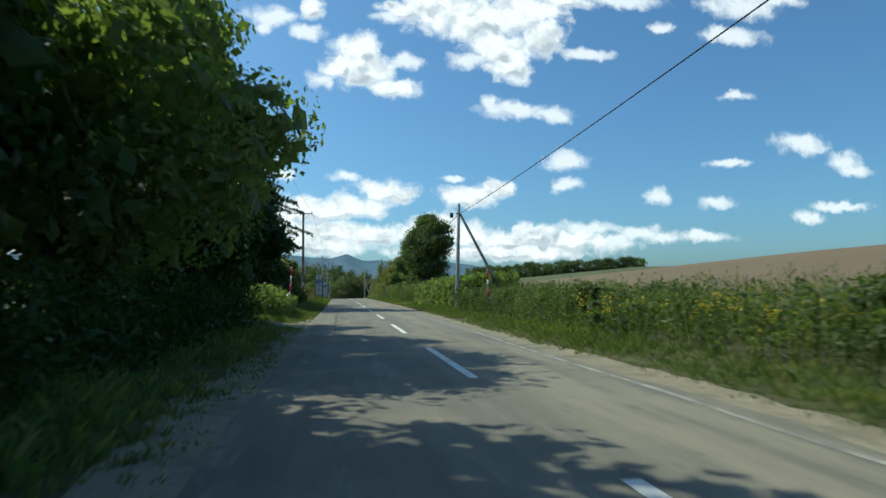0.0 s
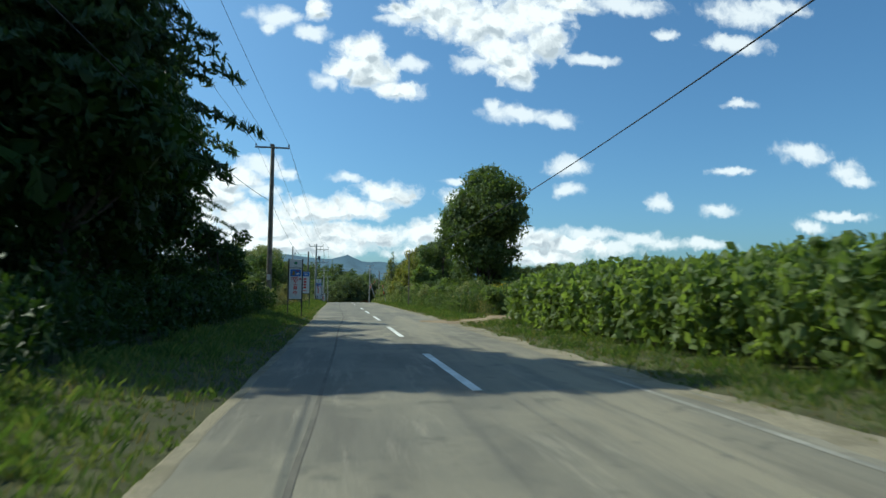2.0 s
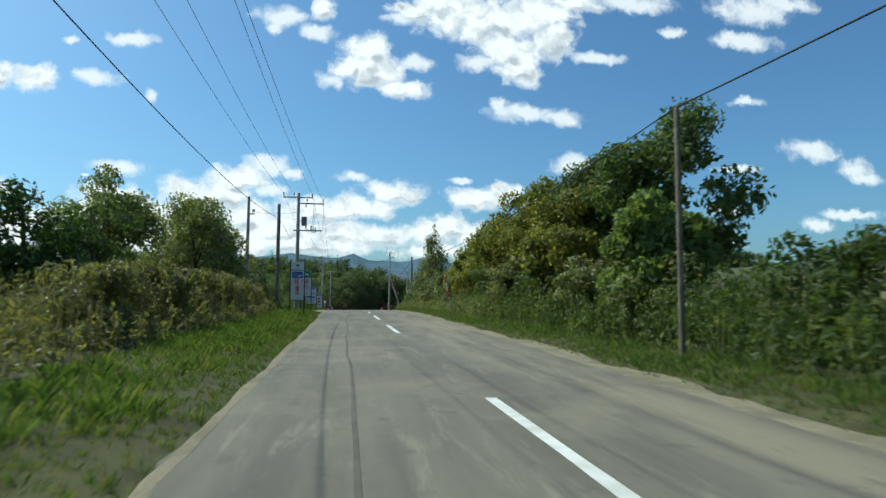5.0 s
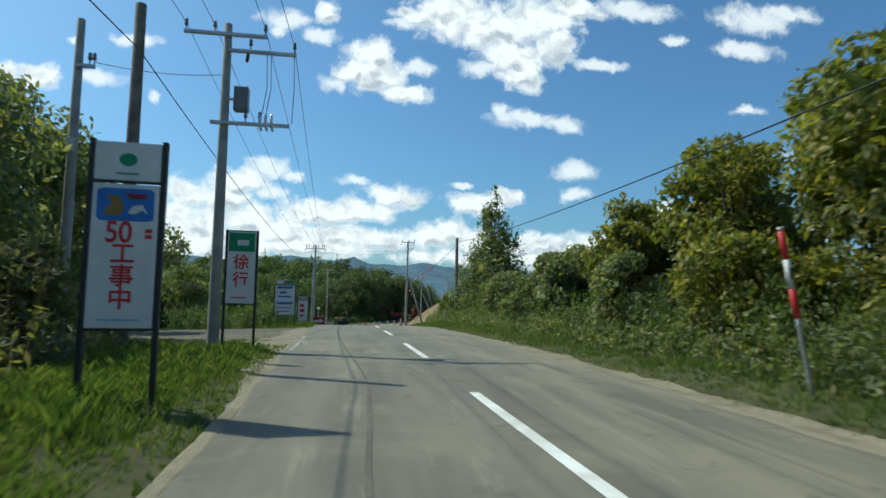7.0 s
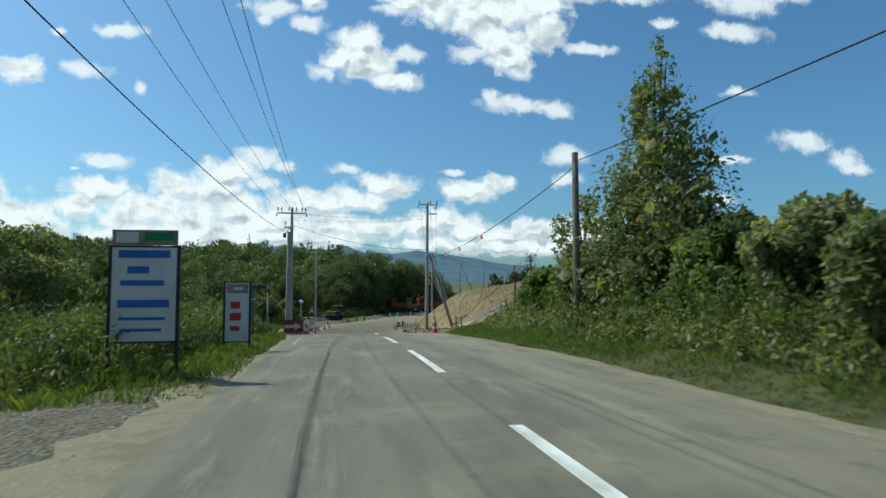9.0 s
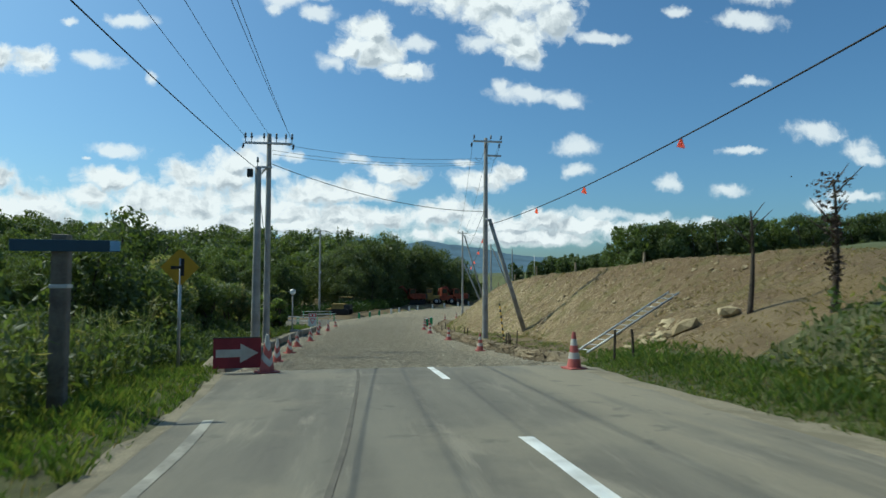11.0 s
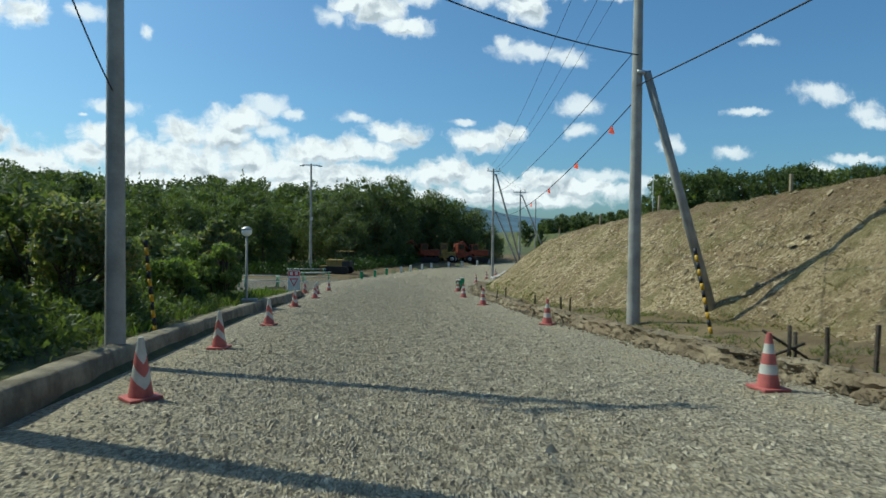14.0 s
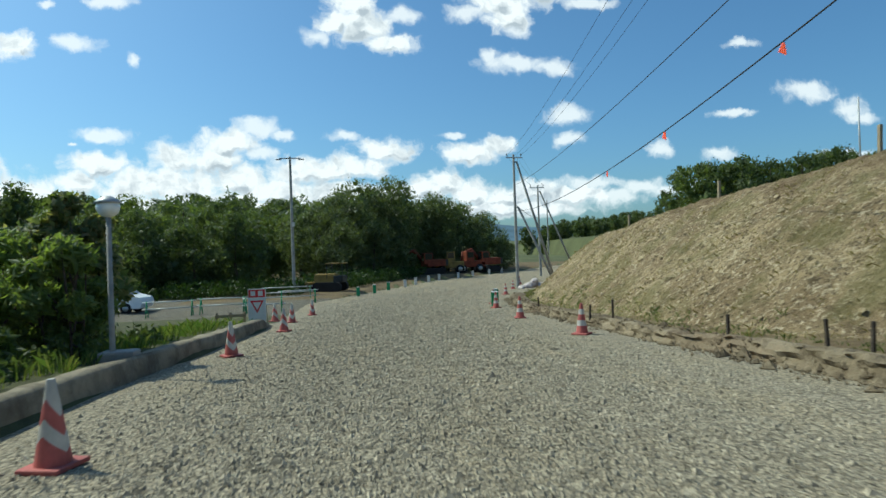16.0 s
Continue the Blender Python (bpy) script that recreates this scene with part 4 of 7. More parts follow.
def make_ledges():
    """The old kerb on one side, a broken edge of earth on the other."""
    for name, y0, y1, line, side, mat, label in (("kerb", 157.4, 193.5, edge_l, -1, M["kerb"], "old earth-covered concrete kerb beside the gravel"),
                                                 ("earth_ledge", 158.5, 208, edge_r, 1, M["ledge"], "crumbling low ledge of cut earth along the gravel")):
        ys = np.arange(y0, y1, 0.22 if side < 0 else 0.06)
        prof = [(0.0, -0.06), (0.01, 0.12), (0.03, 0.29), (0.07, 0.325), (0.27, 0.335), (0.36, 0.31), (0.58, 0.12)] if side < 0 else \
               [(-0.12, -0.05), (-0.03, 0.03), (0.01, 0.09), (0.035, 0.15), (0.06, 0.205), (0.10, 0.235), (0.20, 0.24), (0.4, 0.225), (0.7, 0.17), (1.0, 0.05)]
        rows = []
        for k, (a, b) in enumerate(prof):
            if side < 0:
                u = a + 0.020 * lumps(ys, ys * 0 + k * 0.4, 0.55, 31)
                w = b * (1 + 0.07 * lumps(ys, ys * 0 + k * 0.5, 0.5, 51))
            else:
                hollow = np.clip(2.2 * lumps(ys, ys * 0, 0.75, 34) - 1.0, 0, 1) * (1.0 if k in (1, 2, 3) else 0.25)
                u = a + 0.15 * hollow + 0.055 * lumps(ys, ys * 0 + k * 0.6, 0.30, 33) + 0.050 * lumps(ys, ys * 0 + k * 1.1, 0.12, 35) + 0.12 * lumps(ys, ys * 0, 1.9, 41)
                w = b * (1 + 0.12 * lumps(ys, ys * 0 + k * 0.3, 0.55, 51) + 0.15 * lumps(ys, ys * 0 + k, 0.12, 52) + 0.15 * lumps(ys, ys * 0, 2.6, 53))
            w = w * step(0, 0.3 if side < 0 else 1.5, ys - y0) * step(0, 2.0, y1 - ys)
            rows.append(np.stack([line(ys) + side * u, ys, road_z(ys) + w], -1))
        G = np.stack(rows, 1)
        n, m = G.shape[:2]
        i, j = np.meshgrid(np.arange(n - 1), np.arange(m - 1), indexing="ij")
        F = np.stack([i * m + j, i * m + j + 1, (i + 1) * m + j + 1, (i + 1) * m + j], -1).reshape(-1, 4)
        tagged(new(name, np_mesh(name, G.reshape(-1, 3), F, mat, smooth=side < 0)), label, "kerb" if side < 0 else "ledge", kind="structure")


make_ledges()


def make_mountains():
    """Two blue ranges far off."""
    u = np.linspace(-1.6, 1.6, 260)
    for name, d, knots, seed in (("mountains_far", 3900, [(-1.6, .05), (-.5, .068), (-.25, .062), (-.15, .058), (-.09, .0645), (-.06, .060), (-.026, .058), (.006, .0675), (.035, .057), (.078, .0565), (.113, .061), (.17, .054),
                                                          (.2, .049), (.26, .0425), (.31, .036), (.4, .028), (.6, .02), (1.6, .02)], 3),
                                 ("mountains_near", 3300, [(-1.6, .03), (-.5, .05), (-.2, .052), (0, .045), (.15, .038), (.25, .03), (.4, .022), (1.6, .015)], 8)):
        v = np.interp(u, [k[0] for k in knots], [k[1] for k in knots]) + 0.0022 * lumps(u, u * 0, 0.03, seed) + 0.001 * lumps(u, u * 0, 0.011, seed + 1)
        rows = []
        for k in np.linspace(0, 1, 14):
            wav = 1 + 0.05 * lumps(u, u * 0 + k * 3, 0.06, seed + 2)
            rows.append(np.stack([u * d * (1 - 0.25 * (1 - k) * wav), d * (1 - 0.25 * (1 - k) * wav), -12 + (v * d + 12) * k ** 1.15 * (1 + 0.10 * (1 - k) * k * 4 * lumps(u, u * 0 + k, 0.05, seed + 4))], -1))
        G = np.stack(rows, 0)
        n, m = G.shape[:2]
        i, j = np.meshgrid(np.arange(n - 1), np.arange(m - 1), indexing="ij")
        F = np.stack([i * m + j, i * m + j + 1, (i + 1) * m + j + 1, (i + 1) * m + j], -1).reshape(-1, 4)
        tagged(new(name, np_mesh(name, G.reshape(-1, 3), F, M["mountain"], smooth=True)), "hazy blue wooded mountain range on the horizon", "mountain", kind="structure")


make_mountains()

# ---- plants ----


def leaf_cards(P, N, size, rng, slim=0.5, droop=0.35):
    """One folded leaf at each point, facing roughly along N."""
    n = len(P)
    N = unit(N + 0.7 * rng.normal(size=(n, 3)))
    t = np.cross(N, rng.normal(size=(n, 3)))
    t[:, 2] -= droop * np.abs(rng.normal(size=n))
    t = unit(t)
    s = unit(np.cross(N, t))
    L = (size * (0.65 + 0.7 * rng.random(n)))[:, None]
    w = L * slim * 0.5
    fold = N * L * 0.08
    V = np.stack([P - t * L * 0.5, P + s * w - t * L * 0.08 - fold, P + t * L * 0.5 - fold, P - s * w - t * L * 0.08 - fold], 1).reshape(-1, 3)
    return V, np.arange(4 * n).reshape(-1, 4)


def shell(rng, C, R, n, inside=0.45):
    """Points near the skins of many ellipsoids, with their outward ways."""
    w = np.prod(R, 1) ** (2 / 3)
    k = rng.choice(len(C), n, p=w / w.sum())
    d = unit(rng.normal(size=(n, 3)))
    r = 1 - inside * rng.random(n) ** 1.6
    lump = 1 + 0.16 * np.sin(d[:, 0] * 5 + k) * np.cos(d[:, 1] * 4 + d[:, 2] * 5 + 2 * k)
    return C[k] + d * R[k] * (r * lump)[:, None], d


def crown_clumps(rng, h, r, base, count, top=0.75, flat=0.8):
    """Centres and radii of the clumps of a crown."""
    C, R = [], []
    while len(C) < count:
        d = unit(rng.normal(size=3)) * rng.random() ** 0.4
        z = base + (h - base) * (0.5 + 0.5 * d[2])
        taper = 1 - max(0.0, d[2]) ** 2 * (1 - top)
        q = r * (0.22 + 0.16 * rng.random())
        C.append((d[0] * (r - q * 0.8) * taper, d[1] * (r - q * 0.8) * taper, min(z, h - q * flat)))
        R.append((q, q, q * flat))
    return np.array(C), np.array(R)


def cone_clumps(rng, h, r, base, count, top):
    """Clumps of a narrow crown, smaller towards the tip."""
    f = (np.arange(count) + rng.random(count)) / count
    f = f ** 1.25
    a, q = rng.random(count) * 6.28, r * (1.02 - f) ** 0.85
    R = np.maximum(0.16, q * (0.42 + 0.18 * rng.random(count)))
    d = np.maximum(q - R * 0.7, 0) * (0.5 + 0.5 * rng.random(count))
    return np.stack([np.cos(a) * d, np.sin(a) * d, base + (h - base - 0.1) * f], -1), np.stack([R, R, R * 1.15], -1)


def limb_bits(rng, h, base, C, girth, stems=1, lean=0.1):
    stems_out, limbs = [], []
    for k in range(stems):
        a = rng.random() * 6.28
        out = (0.0 if stems == 1 else 0.25) + 0
        z = np.linspace(-0.2, h * 0.82, 9)
        x = math.cos(a) * (out + lean * z * (0.4 + 0.3 * k)) + 0.12 * np.sin(z * 0.9 + k)
        y = math.sin(a) * (out + lean * z * (0.4 + 0.3 * k)) + 0.12 * np.cos(z * 0.8 + k) - 0.12
        rad = girth * (1 - 0.85 * np.linspace(0, 1, 9)) / math.sqrt(stems) * np.where(z < 0.2, 1.3, 1.0)
        stems_out.append(Bits().add(*tube(np.stack([x, y, z], -1), rad, 8)))
        for j in rng.choice(len(C), min(len(C), 9 if stems == 1 else 5), replace=False):
            c = C[j]
            z0 = min(max(base * 0.8, c[2] * 0.55), h * 0.7)
            s = np.array([np.interp(z0, z, x), np.interp(z0, z, y), z0])
            u = np.linspace(0, 1, 5)[:, None]
            p = s + (c - s) * u + np.array([0, 0, 0.35]) * np.sin(u * 3.14) * (-0.6)
            limbs.append(Bits().add(*tube(p, np.linspace(girth * 0.32, 0.02, 5), 5)))
    return stems_out, limbs


def broadleaf(label, seed, h, r, leaves, size, mat, at=None, base=None, clumps=34, girth=None, stems=1, top=0.75, name="tree", inside=0.45, category="tree", group="", slim=0.5, limbed=True, fill=0, cone=False):
    rng = np.random.default_rng(seed)
    base = 0.22 * h if base is None else base
    C, R = (cone_clumps if cone else crown_clumps)(rng, h, r, base, clumps, top)
    P, N = shell(rng, C, R, leaves, inside)
    keep = P[:, 2] > 0.05
    root = thing(name, label, category, at, group)
    trunk, limbs = limb_bits(rng, h, base, C, girth or h * 0.022, stems)
    for b in trunk:
        part("trunk", b.mesh("trunk", M["bark"], True), root)
    for b in limbs if limbed else ():
        part("limb", b.mesh("limb", M["bark"], True), root)
    V, F = leaf_cards(P[keep], N[keep] + np.array([0, 0, 0.4]), size, rng, slim)
    if fill:
        P2, N2 = shell(rng, C, R * 0.8, fill, 0.9)
        V2, F2 = leaf_cards(P2, N2, size * 2.6, rng, 0.7)
        V, F = np.concatenate([V, V2]), np.concatenate([F, F2 + len(V)])
    part("crown", np_mesh("crown", V, F, mat), root)
    return root


def conifer(label, seed, h, r, leaves, mat, at=None, size=0.22, base=0.08, droop=0.25, name="conifer", slim=0.16, limbed=True, side=0.16, tiers=9):
    """Tiers of drooping boughs round one stem."""
    rng = np.random.default_rng(seed)
    root = thing(name, label, "tree", at)
    z = np.linspace(-0.2, h, 10)
    part("trunk", tube_mesh("trunk", np.stack([0 * z, 0 * z, z], -1), h * 0.016 * (1.03 - np.linspace(0, 1, 10)), M["bark"]), root)
    boughs, P, N = Bits(), [], []
    count = int(h * tiers)
    for k in range(count):
        f = (k + rng.random()) / count
        zz = h * (base + (0.98 - base) * f)
        L = r * (1 - f) ** 0.8 * (0.65 + 0.5 * rng.random()) + 0.12
        a = rng.random() * 6.28
        u = np.linspace(0, 1, 5)
        line = np.stack([np.cos(a) * L * u, np.sin(a) * L * u, zz + L * (0.12 * u - droop * u ** 2)], -1)
        boughs.add(*tube(line, np.linspace(0.025 + 0.01 * L, 0.006, 5), 4))
        m = max(6, int(leaves / count * (0.3 + 1.4 * (1 - f))))
        q = rng.random(m) ** 0.7
        off = rng.normal(size=m) * side * L * (1.1 - q)
        P.append(np.stack([np.cos(a) * L * q - np.sin(a) * off, np.sin(a) * L * q + np.cos(a) * off, zz + L * (0.12 * q - droop * q ** 2) - 0.10 * rng.random(m)], -1))
        N.append(np.tile((math.cos(a) * 0.3, math.sin(a) * 0.3, 1.0), (m, 1)))
    if limbed:
        tagged(part("boughs", boughs.mesh("boughs", M["bark"], True), root), kind="stuff")
    V, F = leaf_cards(np.concatenate(P), np.concatenate(N), size, rng, slim, 0.5)
    part("crown", np_mesh("crown", V, F, mat), root)
    return root


def plants(rng, x, y, h, per, spread, size, slim=0.4, low=0.15, stem=0.008, droop=0.6):
    """Upright leafy plants: a thin stem each, leaves all the way up."""
    n = len(x)
    z = land(x, y)
    lean = rng.normal(size=(n, 2)) * 0.10 * h[:, None]
    k = np.repeat(np.arange(n), per)
    f = low + (1 - low) * rng.random(len(k)) ** 0.8
    a = rng.random(len(k)) * 6.28
    rr = spread * (0.3 + 0.7 * rng.random(len(k))) * (1.15 - 0.6 * f)
    P = np.stack([x[k] + lean[k, 0] * f + np.cos(a) * rr, y[k] + lean[k, 1] * f + np.sin(a) * rr, z[k] + h[k] * f], -1)
    N = np.stack([np.cos(a) * 0.6, np.sin(a) * 0.6, np.full(len(k), 0.8)], -1)
    V, F = leaf_cards(P, N, size, rng, slim, droop)
    s = np.stack([np.stack([x - stem, y, z - 0.03], -1), np.stack([x + stem, y, z - 0.03], -1), np.stack([x + lean[:, 0] + stem * 0.5, y + lean[:, 1], z + h], -1), np.stack([x + lean[:, 0] - stem * 0.5, y + lean[:, 1], z + h], -1)], 1).reshape(-1, 3)
    return np.concatenate([V, s]), np.concatenate([F, np.arange(4 * n).reshape(-1, 4) + len(V)])


def stand(name, label, category, seed, x, y, h, per, spread, size, mat, **more):
    V, F = plants(np.random.default_rng(seed), np.asarray(x), np.asarray(y), np.asarray(h), per, spread, size, **more)
    return thing(name, label, category, kind="stuff", data=np_mesh(name, V, F, mat))


def blades(name, label, seed, x, y, h, mat, width=0.008, bend=0.5, tuft=1):
    """Grass; with tuft over 1, that many blades spread from each point."""
    rng = np.random.default_rng(seed)
    if tuft > 1:
        x, y, h = np.repeat(x, tuft), np.repeat(y, tuft), np.repeat(h, tuft)
        a, d = rng.random(len(x)) * 6.28, rng.random(len(x)) ** 0.7
        sx, sy = np.cos(a) * d, np.sin(a) * d
        x, y, h = x + sx * h * 0.45, y + sy * h * 0.45, h * (0.45 + 0.65 * rng.random(len(x)))
    n = len(x)
    z = land(x, y) - 0.02
    a = rng.random(n) * 6.28
    b = np.arctan2(sy, sx) + 0.5 * rng.normal(size=n) if tuft > 1 else rng.random(n) * 6.28
    w = width * (0.7 + 0.8 * rng.random(n))
    q = bend * h * rng.random(n)
    V = np.stack([np.stack([x - np.cos(a) * w, y - np.sin(a) * w, z], -1), np.stack([x + np.cos(a) * w, y + np.sin(a) * w, z], -1),
                  np.stack([x + np.cos(b) * q * 0.35 + np.cos(a) * w * .6, y + np.sin(b) * q * 0.35 + np.sin(a) * w * .6, z + h * 0.62], -1), np.stack([x + np.cos(b) * q, y + np.sin(b) * q, z + h * 0.95], -1)], 1).reshape(-1, 3)
    i = np.arange(n)[:, None] * 4
    F = np.concatenate([i + np.array([[0, 1, 2]]), i + np.array([[0, 2, 3]])])
    return thing(name, label, "grass", kind="stuff", data=np_mesh(name, V, F, mat))


def rootz(x, y):
    return float(land(np.array([x]), np.array([y]))[0])


def on_land(x, y, turn=0.0, scale=1.0, sink=0.05):
    return pose(x, y, rootz(x, y) - sink, 0, 0, turn) @ Matrix.Diagonal((scale, scale, scale, 1))

# ---- trees and shrubs beside the road ----
rng = np.random.default_rng(77)

# shady wood on the near side; its shade is also put into the leaf colour
# the tree at y = -7 is out of view, added to cast shade
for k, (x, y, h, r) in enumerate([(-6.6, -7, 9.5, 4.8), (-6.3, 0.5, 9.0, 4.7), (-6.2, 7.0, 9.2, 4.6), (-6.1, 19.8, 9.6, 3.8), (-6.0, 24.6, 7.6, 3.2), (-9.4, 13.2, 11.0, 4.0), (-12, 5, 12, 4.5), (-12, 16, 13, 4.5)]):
    broadleaf("dense shade-dark broadleaf tree with branches to the ground", 100 + k, h, r, 10000, 0.25, M["leaf_dark_shade"], on_land(x, y), base=0.4, clumps=46, top=0.95, inside=0.6, group="shady wood by the road", fill=3500)
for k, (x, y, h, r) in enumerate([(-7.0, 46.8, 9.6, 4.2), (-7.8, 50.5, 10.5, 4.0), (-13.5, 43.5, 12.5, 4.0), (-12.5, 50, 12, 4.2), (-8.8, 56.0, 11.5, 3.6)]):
    broadleaf("shade-dark broadleaf tree with a high open crown", 120 + k, h, r, 9500, 0.27, M["leaf_dark_shade"], on_land(x, y), base=1.6, clumps=38, inside=0.55, group="shady wood by the road", fill=2200)
# sunlight on the edges painted as a brighter leaf colour over the whole tree
broadleaf("leafy tree reaching over the asphalt with sunlit edges", 118, 8.6, 4.7, 17000, 0.19, M["leaf_bright"], on_land(-4.9, 13.9), base=0.8, clumps=56, top=0.8, inside=0.55, group="shady wood by the road", fill=3500)
conifer("tall dark spruce with dense layered boughs", 132, 22.0, 7.2, 92000, M["needle"], on_land(-10.0, 48.6), 0.40, base=0.24, droop=0.30, slim=0.26, limbed=False, tiers=27, side=0.22)
conifer("tall larch with feathery drooping boughs", 131, 16.0, 5.1, 48000, M["needle"], on_land(-9.6, 62.5), 0.30, droop=0.35, limbed=False, tiers=17)
for k, (x, y, h, r) in enumerate([(-6.0, 60.5, 4.6, 2.0), (-6.8, 66.5, 3.6, 1.8), (-5.6, 77.0, 4.3, 1.9), (-7.8, 73.5, 4.6, 2.0), (-9.0, 82, 4.6, 2.1), (-10.5, 88, 5.0, 2.3), (-9.6, 95, 4.8, 2.2), (-11, 103, 5.6, 2.4)]):
    broadleaf("rounded green bush beside the road", 140 + k, h, r, 4400, 0.21, M["leaf" if k % 3 else "leaf_dark_shade"], on_land(x, y), base=0.3, clumps=18, name="bush", category="bush", group="bushes beside the verge")
for k, (x, y, h, r) in enumerate([(-10.2, 117, 7.9, 3.4), (-12.0, 124, 8.8, 3.5), (-13.0, 130, 8.4, 3.2), (-12.4, 136, 8.8, 3.5), (-13.6, 111, 8.0, 3.3)]):
    broadleaf("leafy roadside tree with a spreading crown", 160 + k, h, r, 10000, 0.25, M["leaf_grey"], on_land(x, y), base=0.5, clumps=30, group="trees behind the signs")
for k, (x, y, h, r) in enumerate([(-9.8, 170, 7.2, 2.5), (-8.6, 176.5, 4.4, 1.9), (-12, 173, 6.0, 2.4), (-13, 163, 5.4, 2.2), (-7.4, 181.5, 3.3, 1.5), (-10.5, 157, 4.6, 2.1), (-16.4, 185.7, 5.5, 2.5), (-12.5, 150, 5.6, 2.6), (-16, 145, 6.2, 2.8), (-19, 152, 6.8, 3.0), (-15, 157.5, 6.2, 2.7), (-18, 165, 6.8, 2.9), (-22, 158, 7.5, 3.2), (-6.9, 186.4, 3.0, 1.6), (-9.2, 190.5, 2.7, 1.6), (-8.6, 184.0, 2.9, 1.6), (-5.7, 184.2, 3.1, 0.9), (-11.5, 186, 3.0, 1.9)]):
    broadleaf("young sunlit tree among shrubs", 170 + k, h, r, 4800, 0.22, M[("leaf_shade", "leaf_grey", "leaf")[k % 3]], on_land(x, y), base=0.5, clumps=20, group="young trees behind the kerb")

# far side of the road
broadleaf("large round-crowned tree on several stems", 200, 10.9, 4.1, 34000, 0.23, M["leaf"], on_land(10.7, 75.6), base=1.0, clumps=84, stems=6, top=0.8, inside=0.5, fill=2500)
for k, (x, y, h, r, m) in enumerate([(10.6, 95.5, 8.0, 3.0, "leaf"), (8.8, 99.5, 5.6, 2.3, "leaf_yellow"), (10.6, 100.5, 7.6, 2.8, "leaf_shade"), (11, 104, 7.2, 2.6, "leaf"), (8.2, 92, 4.2, 1.8, "leaf_bright")]):
    broadleaf("bushy tree beside the field", 210 + k, h, r, 10500, 0.22, M[m], on_land(x, y), base=0.6, clumps=34, stems=2, fill=350, group="bushy trees beside the field")
for k, (x, y, h, r, m) in enumerate([(9.8, 107.0, 7.7, 2.8, "leaf_yellow"), (9.4, 112.5, 6.4, 2.7, "leaf_yellow"), (9.4, 117.5, 5.9, 2.5, "leaf_yellow"), (8.8, 122.0, 4.7, 2.1, "leaf_yellow"), (8.2, 126.0, 3.5, 1.9, "leaf_grey"), (9.3, 130.5, 3.4, 1.9, "leaf_grey"),
                                     (8.4, 135.5, 2.9, 1.7, "leaf_grey"), (9.0, 139.5, 3.0, 1.7, "leaf"), (11.5, 128, 3.6, 2.1, "leaf_yellow"), (11.5, 120, 5, 2.3, "leaf_yellow"), (9.6, 104.0, 6.0, 2.5, "leaf_yellow"), (11.8, 109.5, 7.6, 3.0, "leaf"), (9.9, 110.0, 7.2, 2.9, "leaf_yellow"), (10.8, 114.8, 6.6, 2.7, "leaf_grey")]):
    broadleaf("yellowing tree tangled with vines", 220 + k, h, r, 9400, 0.21, M[m], on_land(x, y), base=0.3, clumps=34, top=0.9, stems=2, fill=350, group="yellowing trees on the bank")
broadleaf("slender pyramid-shaped birch beside the wooden pole", 240, 9.2, 3.2, 19000, 0.17, M["leaf_grey"], on_land(9.0, 142.8), base=0.5, clumps=110, inside=0.5, cone=True, fill=1200)
for k, (x, y, h, r, m) in enumerate([(8.3, 147.6, 4.8, 1.5, "leaf_yellow"), (9.2, 150.8, 2.3, 1.3, "leaf_grey"), (7.4, 149.2, 2.2, 1.2, "leaf_bright"), (8.0, 139.0, 2.4, 1.4, "leaf_bright"), (7.6, 144.5, 2.8, 1.5, "leaf"), (7.8, 96.0, 2.8, 1.6, "leaf_grey"), (8.0, 100.5, 3.0, 1.7, "leaf"), (7.6, 105.0, 2.8, 1.6, "leaf_grey"), (7.8, 110.0, 2.8, 1.6, "leaf"), (7.6, 115.0, 2.8, 1.6, "leaf_yellow"), (7.4, 120.0, 2.7, 1.5, "leaf_grey"), (7.2, 128.5, 2.5, 1.5, "leaf_grey"), (7.2, 133.0, 2.3, 1.4, "leaf_grey")]):
    broadleaf("roadside bush on the bank", 250 + k, h, r, 4600, 0.18, M[m], on_land(x, y), base=0.2, clumps=int(8 * h) + 8, name="bush", category="bush", group="bushes on the bank")

# brush round the big tree and the field track
for k, (x, y, h, r, m) in enumerate([(8.1, 61.5, 1.75, 1.15, "leaf_bright"), (7.4, 67.5, 1.7, 1.2, "leaf_grey"), (8.7, 70.0, 2.1, 1.5, "leaf_grey"), (7.3, 73.0, 1.9, 1.3, "leaf"), (8.0, 77.5, 2.5, 1.5, "leaf_bright"), (7.4, 82.0, 2.0, 1.4, "leaf_grey"),
                                     (8.4, 86.0, 2.8, 1.6, "leaf"), (7.8, 91.0, 2.4, 1.6, "leaf_grey"), (11.5, 69.5, 2.0, 1.5, "leaf_grey"), (13.6, 72.5, 2.2, 1.7, "leaf_grey"), (14.5, 76.5, 2.4, 1.8, "leaf"), (14.2, 81.0, 2.4, 1.8, "leaf_grey")]):
    broadleaf("low bush in the brush round the big tree", 270 + k, h, r, 2900, 0.16, M[m], on_land(x, y), base=0.1, clumps=16, name="bush", category="bush", group="brush round the big tree")
for k, (x, y, h) in enumerate([(11.9, 66.0, 2.0), (12.9, 66.6, 1.7), (13.8, 66.4, 1.6)]):
    broadleaf("dark rounded shrub at the end of the field track", 285 + k, h, 0.85, 2800, 0.12, M["leaf_dark_shade"], on_land(x, y), base=0.1, clumps=14, name="shrub", category="shrub", group="shrubs at the field track")
